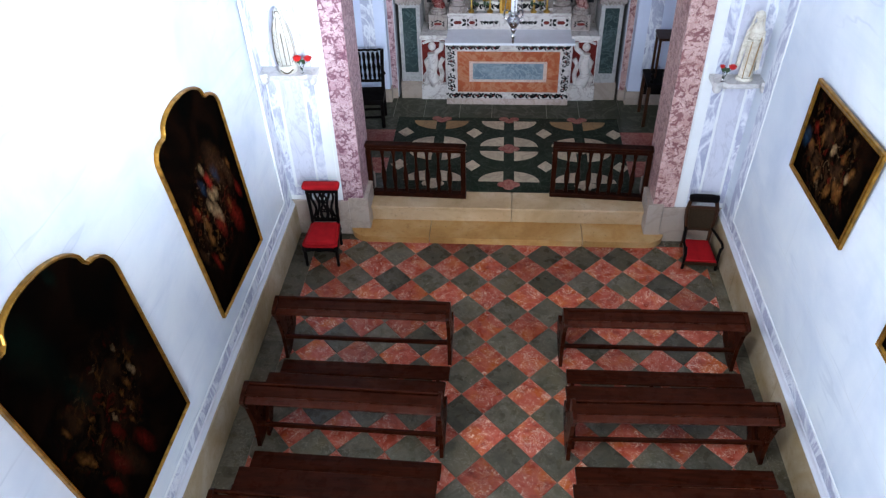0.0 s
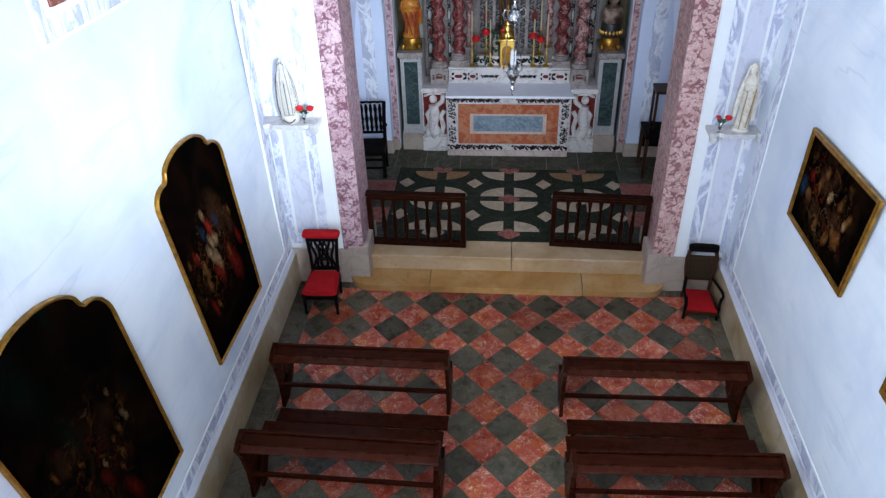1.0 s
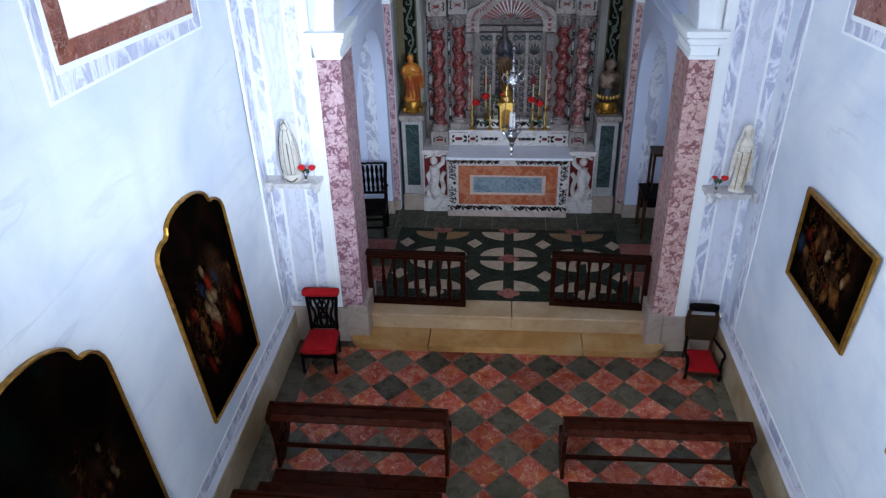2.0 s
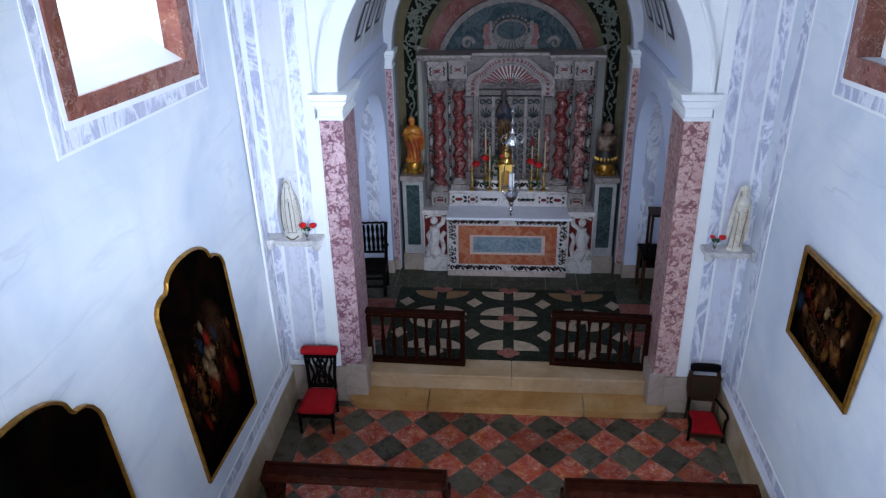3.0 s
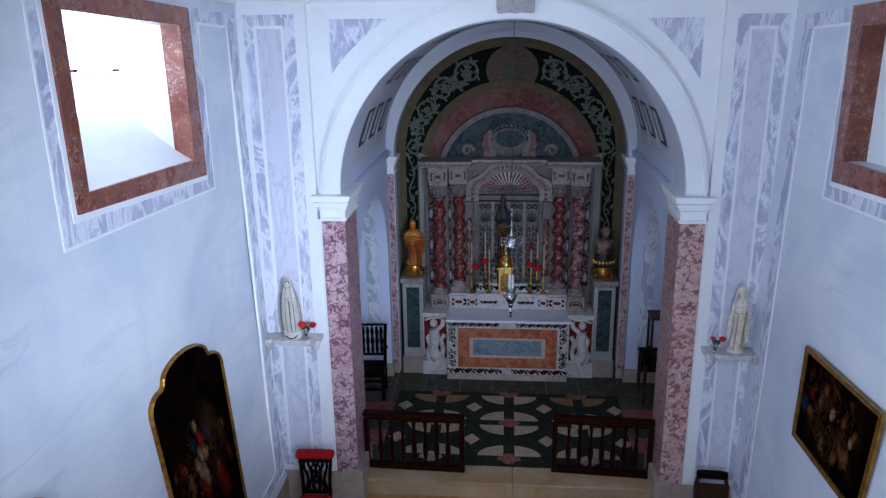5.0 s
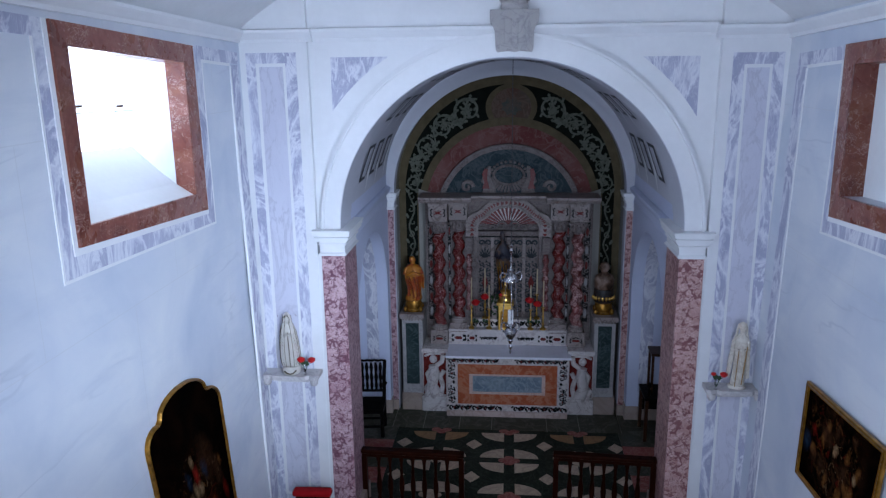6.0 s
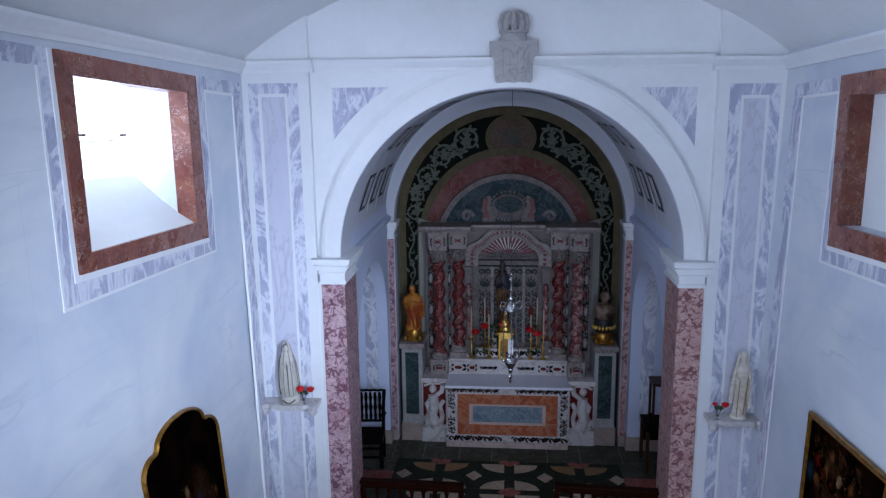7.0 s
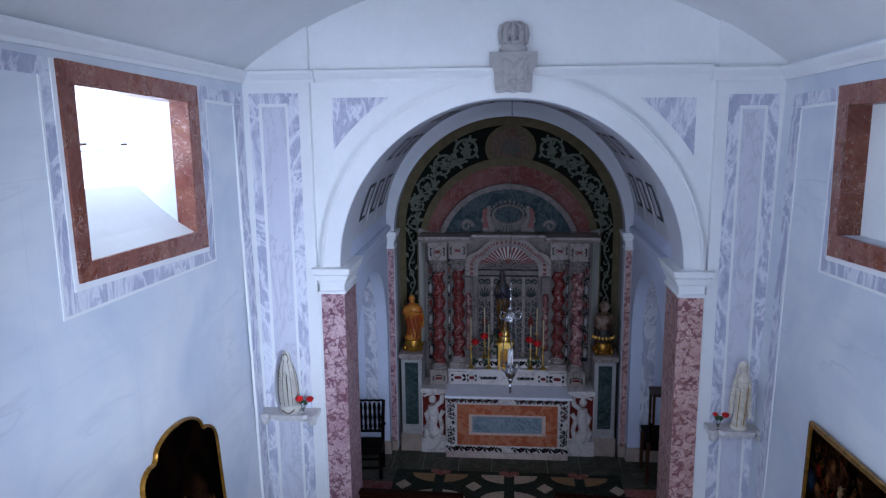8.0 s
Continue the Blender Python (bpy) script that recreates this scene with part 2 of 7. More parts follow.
DEEP_RED = veined("deep_red_inlay", (0.12, 0.010, 0.009), (0.20, 0.05, 0.04), 9.0, 0.015, 0.2, 0.28)
PEW_WOOD = grained("red_brown_pew_wood", (0.040, 0.0075, 0.0026), 0.35, 0.28, (3, 30, 30), 0.04)
# Pew wood made lighter, so the ledge's gloss highlight is in the colour.
LEDGE_WOOD = grained("highlit_polished_ledge_wood", (0.066, 0.0125, 0.0045), 0.45, 0.25, (3, 30, 30), 0.10)
RAIL_WOOD = grained("dark_rail_wood", (0.026, 0.0065, 0.003), 0.4, 0.35, (20, 20, 4), 0.03)
BLACK_WOOD = grained("black_lacquered_wood", (0.006, 0.0045, 0.0045), 0.5, 0.45, (30, 3, 30), 0.04)
BROWN_WOOD = grained("brown_chair_wood", (0.055, 0.022, 0.010), 0.5, 0.35, (30, 3, 30), 0.15)
VELVET = plain("red_velvet", (0.36, 0.004, 0.007), 0.85, 0, 0.75, 10, 0.2, 0.2)
GILT = plain("old_gilt", (0.46, 0.225, 0.030), 0.32, 0.8, 0.35, 16)
GOLD = plain("bright_gilt", (0.83, 0.52, 0.12), 0.28, 1.0, 0.7, 18)
SILVER = plain("silver", (0.72, 0.72, 0.72), 0.22, 1.0, 0.6, 20, 0.5, 0.5)
# Altarpiece marble, darkened against ALTARWHITE to imitate weaker light higher up.
MARBLE = veined("dimmed_white_marble", (0.335, 0.285, 0.265), (0.165, 0.13, 0.115), 3.0, 0.02, 0.4, 0.35)
ALTARWHITE = veined("white_altar_marble", (0.68, 0.635, 0.61), (0.40, 0.34, 0.32), 3.0, 0.02, 0.3, 0.35)

# ---- mesh helpers ----


def box(bm, x0, x1, y0, y1, z0, z1):
    v = [bm.verts.new((x, y, z)) for x in (x0, x1) for y in (y0, y1) for z in (z0, z1)]
    for f in ((0, 1, 3, 2), (4, 6, 7, 5), (0, 4, 5, 1), (2, 3, 7, 6), (0, 2, 6, 4), (1, 5, 7, 3)):
        bm.faces.new([v[i] for i in f])
    return bm


def softbox(bm, x0, x1, y0, y1, z0, z1, r=0.01, seg=2):
    """A box with rounded edges."""
    b = bmesh.new()
    box(b, x0, x1, y0, y1, z0, z1)
    bmesh.ops.bevel(b, geom=b.edges[:], offset=r, segments=seg, profile=0.5, affect="EDGES")
    return join(bm, b)


def join(bm, b):
    mesh = bpy.data.meshes.new("part")
    b.to_mesh(mesh)
    b.free()
    bm.from_mesh(mesh)
    bpy.data.meshes.remove(mesh)
    return bm


def prism(bm, pts, axis, a, b):
    """A polygon drawn in the plane across the axis, pushed from a to b along it. x: (y, z), y: (x, z), z: (x, y)."""
    def at(p, k):
        return (k, p[0], p[1]) if axis == "x" else (p[0], k, p[1]) if axis == "y" else (p[0], p[1], k)
    lo = [bm.verts.new(at(p, a)) for p in pts]
    hi = [bm.verts.new(at(p, b)) for p in pts]
    bm.faces.new(lo)
    bm.faces.new(hi[::-1])
    n = len(pts)
    for i in range(n):
        bm.faces.new((lo[i], hi[i], hi[(i + 1) % n], lo[(i + 1) % n]))
    return bm


def lathe(bm, prof, n=20, at=(0, 0, 0), sx=1.0, sy=1.0):
    """A profile of (radius, height) turned round z."""
    rings = []
    for r, z in prof:
        rings.append([bm.verts.new((at[0] + sx * r * math.cos(2 * math.pi * i / n), at[1] + sy * r * math.sin(2 * math.pi * i / n), at[2] + z)) for i in range(n)])
    for a, b in zip(rings, rings[1:]):
        for i in range(n):
            bm.faces.new((a[i], a[(i + 1) % n], b[(i + 1) % n], b[i]))
    bm.faces.new(rings[0][::-1])
    bm.faces.new(rings[-1])
    return bm


def tube(bm, pts, r, n=8, taper=1.0):
    """A round bar along points."""
    rings = []
    pts = [Vector(p) for p in pts]
    for k, p in enumerate(pts):
        d = (pts[min(k + 1, len(pts) - 1)] - pts[max(k - 1, 0)]).normalized()
        u = d.orthogonal().normalized() if k == 0 else (u - d * u.dot(d)).normalized()
        w = d.cross(u)
        q = r * (1 + (taper - 1) * k / max(1, len(pts) - 1))
        rings.append([bm.verts.new(p + u * q * math.cos(2 * math.pi * i / n) + w * q * math.sin(2 * math.pi * i / n)) for i in range(n)])
    for a, b in zip(rings, rings[1:]):
        for i in range(n):
            bm.faces.new((a[i], a[(i + 1) % n], b[(i + 1) % n], b[i]))
    bm.faces.new(rings[0][::-1])
    bm.faces.new(rings[-1])
    return bm


def arc(cx, cz, r, a0, a1, n):
    """Points on an arc, angles in degrees from the x axis."""
    return [(cx + r * math.cos(radians(a0 + (a1 - a0) * i / n)), cz + r * math.sin(radians(a0 + (a1 - a0) * i / n))) for i in range(n + 1)]


def ring(bm, cx, cz, r0, r1, y0, y1, a0=0.0, a1=180.0, n=40):
    """A solid arch ring facing along y."""
    return prism(bm, arc(cx, cz, r1, a0, a1, n) + arc(cx, cz, r0, a1, a0, n), "y", y0, y1)


def oval(cx, cz, rx, rz, n):
    return [(cx + rx * math.cos(math.pi * k / n), cz + rz * math.sin(math.pi * k / n)) for k in range(n + 1)]


def oval_ring(bm, cx, cz, rx, rz, w, y0, y1, n=48):
    """Half an oval shell facing along y, w thick."""
    at = lambda a, k: (cx + (rx + k) * math.cos(math.pi * a / n), cz + (rz + k) * math.sin(math.pi * a / n))
    return prism(bm, [at(a, w) for a in range(n + 1)] + [at(a, 0) for a in range(n, -1, -1)], "y", y0, y1)


def blob(bm, at, rx, ry, rz, n=10, m=7):
    prof = [(math.sin(math.pi * (k + 0.5) / m), -math.cos(math.pi * (k + 0.5) / m)) for k in range(m)]
    b = bmesh.new()
    lathe(b, prof, n)
    for v in b.verts:
        v.co = (at[0] + v.co.x * rx, at[1] + v.co.y * ry, at[2] + v.co.z * rz)
    return join(bm, b)


def finish(bm, name, material, smooth=False):
    bmesh.ops.recalc_face_normals(bm, faces=bm.faces[:])
    mesh = bpy.data.meshes.new(name)
    bm.to_mesh(mesh)
    bm.free()
    mesh.materials.append(material)
    if smooth:
        mesh.polygons.foreach_set("use_smooth", [True] * len(mesh.polygons))
        mesh.set_sharp_from_angle(angle=radians(40))
    return mesh


def part(name, bm, material, parent, label="", smooth=False):
    """One mesh object under a thing or under a part."""
    ob = new(name, finish(bm, name, material, smooth))
    ob.parent = parent
    return tagged(ob, label)


def structure(name, bm, material, label, category="wall", smooth=False):
    return tagged(new(name, finish(bm, name, material, smooth)), label, category, kind="structure")


def thing(name, m, label, category, group=""):
    ob = new(name)
    ob.empty_display_size = 0.1
    ob.matrix_world = m
    return tagged(ob, label, category, group)


def B():
    return bmesh.new()


def frame_strips(outer, inner):
    """Four mitred quads between two rectangles (a0, b0, a1, b1)."""
    (a0, b0, a1, b1), (c0, d0, c1, d1) = outer, inner
    o = ((a0, b0), (a1, b0), (a1, b1), (a0, b1))
    i = ((c0, d0), (c1, d0), (c1, d1), (c0, d1))
    return [(o[k], o[(k + 1) % 4], i[(k + 1) % 4], i[k]) for k in range(4)]


# ---- plan ----
STEP_H = 0.171
LOW_H = 0.106             # the worn lower step
CH = 2 * STEP_H          # chancel floor
Y0 = 0.04                # face of the pilasters
YW = 0.12                # face of the arch wall
YS = -10.6               # inner face of the south wall
SPR = 4.06               # springing of the arches
RX_ARCH, RZ_ARCH = 1.885, 1.85
YI = 3.22                # inner arch
YB = 3.85                # apse wall
Z_COR = 6.17             # cornice of the nave


def xl(z):
    """The west wall leans out a little."""
    return -2.76 - 0.04 * min(z, 3.0)


def xr(z):
    return 2.675 + 0.02 * z


# ---- nave shell ----
def side_wall(name, side, holes, label):
    """A nave wall with window openings. holes: y0, y1, foot (south, north), head (south, north), from south to north."""
    fx = xl if side < 0 else xr
    out = side * 3.55
    bm = B()

    def strip(ya, yb, low, high):
        """A length of wall between two heights, each given at its south and north end."""
        za = [low[0]] + [z for z in (1.0, 2.0, 3.0) if low[0] < z < high[0]] + [high[0]]
        zb = [low[1]] + [z for z in (1.0, 2.0, 3.0) if low[1] < z < high[1]] + [high[1]]
        a = [bm.verts.new((fx(z), ya, z)) for z in za] + [bm.verts.new((out, ya, z)) for z in (za[-1], za[0])]
        b = [bm.verts.new((fx(z), yb, z)) for z in zb] + [bm.verts.new((out, yb, z)) for z in (zb[-1], zb[0])]
        n = len(a)
        bm.faces.new(a)
        bm.faces.new(b[::-1])
        for k in range(n):
            bm.faces.new((a[k], b[k], b[(k + 1) % n], a[(k + 1) % n]))
    south = YS - 0.4
    for y0, y1, foot, head in holes:
        strip(south, y0, (0.0, 0.0), (6.9, 6.9))
        strip(y0, y1, (0.0, 0.0), foot)
        strip(y0, y1, head, (6.9, 6.9))
        south = y1
    strip(south, YW + 0.5, (0.0, 0.0), (6.9, 6.9))
    return structure(name, bm, PALE, label)


# openings: y0, y1, foot at south and north, head at south and north
WINW = (-3.175, -1.41, (4.795, 4.708), (5.987, 5.892))
WINE = (-3.28, -1.50, (4.80, 4.715), (5.89, 5.805))
# The rear west opening is assumed, only to house a fill lamp.
side_wall("wall_west", -1, [(-7.4, -5.6, (4.74, 4.74), (5.93, 5.93)), WINW], "white nave wall painted as pale veined marble")
# The rear east opening is made up for the beam lamp.
side_wall("wall_east", 1, [(-9.9, -8.3, (4.7, 4.7), (6.0, 6.0)), WINE], "white nave wall painted as pale veined marble")
# Window and door gaps are unseen additions that hold the south lamps.
bm = B()
for x0, x1, z0, z1 in ((-3.5, -1.4, 0, 8), (1.4, 3.5, 0, 8), (-1.4, -0.9, 0, 4.2), (0.9, 1.4, 0, 4.2), (-0.9, 0.9, 2.6, 4.2), (-1.4, 1.4, 7.0, 8)):
    box(bm, x0, x1, YS - 0.4, YS, z0, z1)
structure("wall_south", bm, WHITE, "plain white plastered end wall of the nave")


# gallery that the view is taken from
bm = B()
box(bm, -2.88, 2.76, YS, -6.85, 4.10, 4.34)
structure("gallery_floor", bm, grained("gallery_boards", (0.30, 0.19, 0.11), 0.6, 0.5, (8, 1, 8)), "plain boarded gallery floor at the back of the nave", "floor")

# arch wall
bm = B()
pts = [(-3.55, 0), (-3.55, 7.6), (3.55, 7.6), (3.55, 0), (RX_ARCH, 0)] + oval(0, SPR, RX_ARCH, RZ_ARCH, 48) + [(-RX_ARCH, 0)]
prism(bm, pts, "y", YW, 0.62)
structure("wall_north", bm, WHITE, "white plastered chancel arch wall of the nave")

# nave vault: a shallow segment
VS, VH = 0.97, 2.86
VR = (VH * VH + VS * VS) / (2 * VS)
VA = math.degrees(math.asin(VH / VR))
bm = B()
prism(bm, arc(-0.03, 6.19 + VS - VR, VR, 90 + VA, 90 - VA, 40) + arc(-0.03, 6.19 + VS - VR, VR + 0.3, 90 - VA, 90 + VA, 40), "y", YS - 0.4, YW + 0.3)
for v in bm.verts:
    v.co.z += 0.034 * max(0.0, -v.co.y)
structure("ceiling", bm, WHITE, "smooth white plastered barrel vault over the nave", "ceiling", True)


# nave floor: screed under the tiles
bm = B()
box(bm, -3.3, 3.3, YS - 0.4, 0.7, -0.3, -0.006)
floor = structure("floor", bm, JOINT, "floor of red and grey-green marble tiles laid diagonally", "floor")

# steps and chancel floor
def step_slab(x0, x1, round_left, round_right):
    b = B()
    poly = []
    if round_left:
        poly += [(-1.75, 0.12), (-2.04, 0.12)] + arc(-1.79, -0.0, 0.25, 180, 270, 8)
    else:
        poly += [(x0, 0.22), (x0, -0.25)]
    if round_right:
        poly += arc(1.79, -0.0, 0.25, 270, 360, 8) + [(2.04, 0.12), (1.75, 0.12), (1.75, 0.22)]
    else:
        poly += [(x1, -0.25), (x1, 0.22)]
    if round_left:
        poly += [(-1.75, 0.22)]
    poly = [(x, min(y + 0.082, 0.208)) for x, y in poly]
    prism(b, [(x, min(y + 0.016, 0.208)) for x, y in poly], "z", 0.0, LOW_H - 0.04)
    prism(b, poly, "z", LOW_H - 0.04, LOW_H)
    return b


stairs = thing("chancel_steps", pose(0, 0, 0), "two worn warm limestone steps with rounded ends", "steps")
for x0, x1, l, r in ((-2, -0.990, True, False), (-0.978, 0.984, False, False), (0.996, 2, False, True)):
    part("step_stone", step_slab(x0, x1, l, r), LOWSTEP, stairs)
for x0, x1 in ((-1.83, 0.075), (0.081, 1.83)):
    b = B()
    box(b, x0, x1, 0.21, 0.56, 0.0, CH - 0.05)
    softbox(b, x0, x1, 0.175, 0.56, CH - 0.05, CH + 0.001, 0.012)
    part("threshold_stone", b, STEP, stairs)
bm = B()
box(bm, -2.9, 2.9, 0.565, 4.2, 0.0, CH - 0.004)
chancel_floor = structure("floor_chancel", bm, plain("pale_paving_joint", (0.26, 0.24, 0.19), 0.8), "dark grey-green marble paving of the chancel", "floor")

# ---- nave trim ----
def rectplate(bm, side, ya, yb, za, zb, proud, depth=0.02):
    """A thin plate on a nave wall (side -1 west, 1 east), following its lean."""
    quadplate(bm, side, ((ya, za), (yb, za), (yb, zb), (ya, zb)), proud, depth)


def quadplate(bm, side, quad, proud, depth=0.02):
    fx = xl if side < 0 else xr
    a = [bm.verts.new((fx(z) - side * proud, y, z)) for y, z in quad]
    b = [bm.verts.new((fx(z) + side * depth, y, z)) for y, z in quad]
    bm.faces.new(a)
    bm.faces.new(b[::-1])
    n = len(quad)
    for i in range(n):
        bm.faces.new((a[i], b[i], b[(i + 1) % n], a[(i + 1) % n]))


def ring_quads(outer, inner):
    """Foot, north, head and south strips between two four-sided outlines (south foot, north foot, north head, south head)."""
    return [(outer[k], outer[(k + 1) % 4], inner[(k + 1) % 4], inner[k]) for k in range(4)]


def four(y0, y1, foot, head):
    return [(y0, foot[0]), (y1, foot[1]), (y1, head[1]), (y0, head[0])]


def grown(q, d):
    """The outline moved out by d on all sides."""
    return [(q[0][0] - d, q[0][1] - d), (q[1][0] + d, q[1][1] - d), (q[2][0] + d, q[2][1] + d), (q[3][0] - d, q[3][1] + d)]


def wall_trim(side, hole, outer, band, field):
    """Dado, ledge, painted bands and the marble window surround of one nave wall.
    outer, band: outlines of the marble frame and of the painted border; field: y0, y1 and top of the corner panel's border."""
    tag = "west" if side < 0 else "east"
    fx = xl if side < 0 else xr
    ys, yn = YS, Y0 - 0.03
    y = ys
    k = 0
    dado = structure("dado_" + tag, box(B(), fx(0) - side * 0.004, fx(0) + side * 0.2, ys, yn, 0.0, 0.44), JOINT, "beige stone slab dado along the nave wall", "dado")
    while y < yn - 0.05:
        y2 = min(yn, y + (1.62, 1.48, 1.7)[k % 3])
        slab = B()
        box(slab, fx(0) - side * 0.03, fx(0) + side * 0.1, y + 0.003, y2 - 0.003, 0.0, 0.455)
        part("slab", slab, DADO, dado)
        y, k = y2, k + 1
    b = B()
    prism(b, [(fx(0.5) - side * d, z) for d, z in ((-0.1, 0.455), (0.035, 0.455), (0.04, 0.47), (0.022, 0.50), (0.014, 0.53), (-0.1, 0.53))], "y", ys, yn)
    structure("trim_ledge_" + tag, b, LEDGE, "white moulded ledge above the stone dado", "trim")
    f0, f1, top, rise = field
    head = lambda y: top - rise * (y - f1)
    gap = 0.05
    inner = grown(outer, gap)
    inner[2], inner[3] = (inner[2][0], head(inner[2][0])), (inner[3][0], head(inner[3][0]))
    rim = [band[0], band[1], (band[1][0], head(band[1][0])), (band[0][0], head(band[0][0]))]
    b = B()
    rectplate(b, side, ys, -0.05, 0.545, 0.665, 0.004)
    rectplate(b, side, f0, f1, 0.669, top - 0.125, 0.004)
    quadplate(b, side, ((band[1][0] + 0.004, head(band[1][0]) - 0.12), (f1, top - 0.12), (f1, top), (band[1][0] + 0.004, head(band[1][0]))), 0.004)
    quadplate(b, side, ((ys, head(-5.0) - 0.12), (-5.0, head(-5.0) - 0.12), (band[0][0] - 0.004, head(band[0][0]) - 0.115), (band[0][0] - 0.004, head(band[0][0])), (-5.0, head(-5.0)), (ys, head(-5.0))), 0.004)
    structure("painted_band_" + tag, b, BAND, "painted blue-grey marble border of the wall field", "border")
    b = B()
    strips = ring_quads(rim, inner)
    for q in (strips[0], strips[1], strips[3]):
        quadplate(b, side, q, 0.004)
    structure("painted_surround_" + tag, b, BAND, "painted blue-grey marble border round the window", "border")
    b = B()
    edge = grown(rim, 0.022)
    edge[2], edge[3] = (edge[2][0], rim[2][1] - 0.12), (edge[3][0], rim[3][1] - 0.115)
    low = [rim[0], rim[1], (rim[1][0], edge[2][1]), (rim[0][0], edge[3][1])]
    strips = ring_quads(edge, low)
    for q in (strips[0], strips[1], strips[3]):
        quadplate(b, side, q, 0.007)
    strips = ring_quads(inner, grown(outer, 0.004))
    for q in (strips[0], strips[1], strips[3]):
        quadplate(b, side, q, 0.012)
    rectplate(b, side, ys, f0, 0.669, 0.69, 0.007)
    rectplate(b, side, f0 - 0.028, f0, 0.69, head(f0) - 0.15, 0.007)
    quadplate(b, side, ((band[1][0] + 0.024, head(band[1][0]) - 0.148), (f0 - 0.03, head(f0) - 0.148), (f0 - 0.03, head(f0) - 0.12), (band[1][0] + 0.024, head(band[1][0]) - 0.12)), 0.007)
    structure("painted_fillets_" + tag, b, WHITE, "thin white fillets edging the painted borders", "border")
    y0, y1, foot, lintel = hole
    win = structure("window_" + ("1" if side < 0 else "2"), box(B(), *sorted((fx(5) + side * 0.55, fx(5) + side * 0.57)), y0 - 0.05, y1 + 0.05, foot[1] - 0.1, foot[1] - 0.06), WHITE,
                    "red marble framed window" if side < 0 else "red marble framed blind window with a white back", "window")
    for q in ring_quads(outer, four(*hole)):
        b = B()
        quadplate(b, side, q, 0.03)
        part("frame_piece", b, ROSSO, win)
    deep = 0.15 if side < 0 else 0.16
    x0, x1 = fx(5) - side * 0.026, fx(5) + side * deep
    for k in ((1, 2), (2, 3), (3, 0)):
        q = [four(*hole)[i] for i in k]
        d = {1: (0.014, 0.0), 2: (0.0, 0.014), 3: (-0.014, 0.0)}[k[0]]
        b = B()
        pts = [(q[0][0] - d[0], q[0][1] - d[1]), (q[1][0] - d[0], q[1][1] - d[1]), (q[1][0] + d[0], q[1][1] + d[1]), (q[0][0] + d[0], q[0][1] + d[1])]
        prism(b, pts, "x", x0, x1)
        part("reveal", b, ROSSO, win)
    return win


win1 = wall_trim(-1, WINW, [(-3.315, 4.67), (-1.19, 4.526), (-1.215, 6.025), (-3.335, 6.134)], [(-3.49, 4.485), (-0.995, 4.366)], (-0.25, -0.03, 5.985, 0.045))
b = B()
va, vb = WINW[2]
loops = []
for y, z in ((WINW[0], va), (WINW[1], vb)):
    loops.append([b.verts.new((xl(5) - d, y, z + h)) for d, h in ((0.0, 0.0), (0.02, 0.012), (0.16, 0.10), (0.30, 0.21), (0.55, 0.44), (0.55, -0.14), (0.0, -0.14))])
b.faces.new(loops[0])
b.faces.new(loops[1][::-1])
for k in range(7):
    b.faces.new((loops[0][k], loops[1][k], loops[1][(k + 1) % 7], loops[0][(k + 1) % 7]))
part("sill", b, SILLWHITE, win1, "white sloping sill")
part("glazing_bar", tube(B(), [(xl(5) - 0.50, WINW[0], 5.52), (xl(5) - 0.50, WINW[1], 5.47)], 0.006), WHITE, win1)
for y, z in ((-2.35, 5.552), (-1.73, 5.522)):
    part("latch", softbox(B(), -3.34, -3.30, y - 0.026, y + 0.026, z - 0.010, z + 0.010, 0.004), BROWN_WOOD, win1)
bm = B()
box(bm, -3.64, -3.60, -3.9, 0.4, 4.2, 6.8)
glow = Mat("bright_sky", 1.0)
glow.b.inputs["Emission Color"].default_value = (0.93, 0.97, 1.0, 1)
glow.b.inputs["Emission Strength"].default_value = 2.2
structure("backdrop_sky", bm, glow.done((0.8, 0.8, 0.8)), "bright hazy sky outside the window", "backdrop")
win2 = wall_trim(1, WINE, [(-3.46, 4.66), (-1.375, 4.519), (-1.265, 5.951), (-3.46, 6.05)], [(-3.64, 4.50), (-1.21, 4.352)], (-0.42, -0.20, 5.895, 0.05))
b = B()
box(b, xr(5) + 0.16, xr(5) + 0.3, WINE[0] - 0.1, WINE[1] + 0.1, WINE[2][1] - 0.1, WINE[3][0] + 0.1)
part("back_panel", b, WHITE, win2, "white plastered back of the blind window")


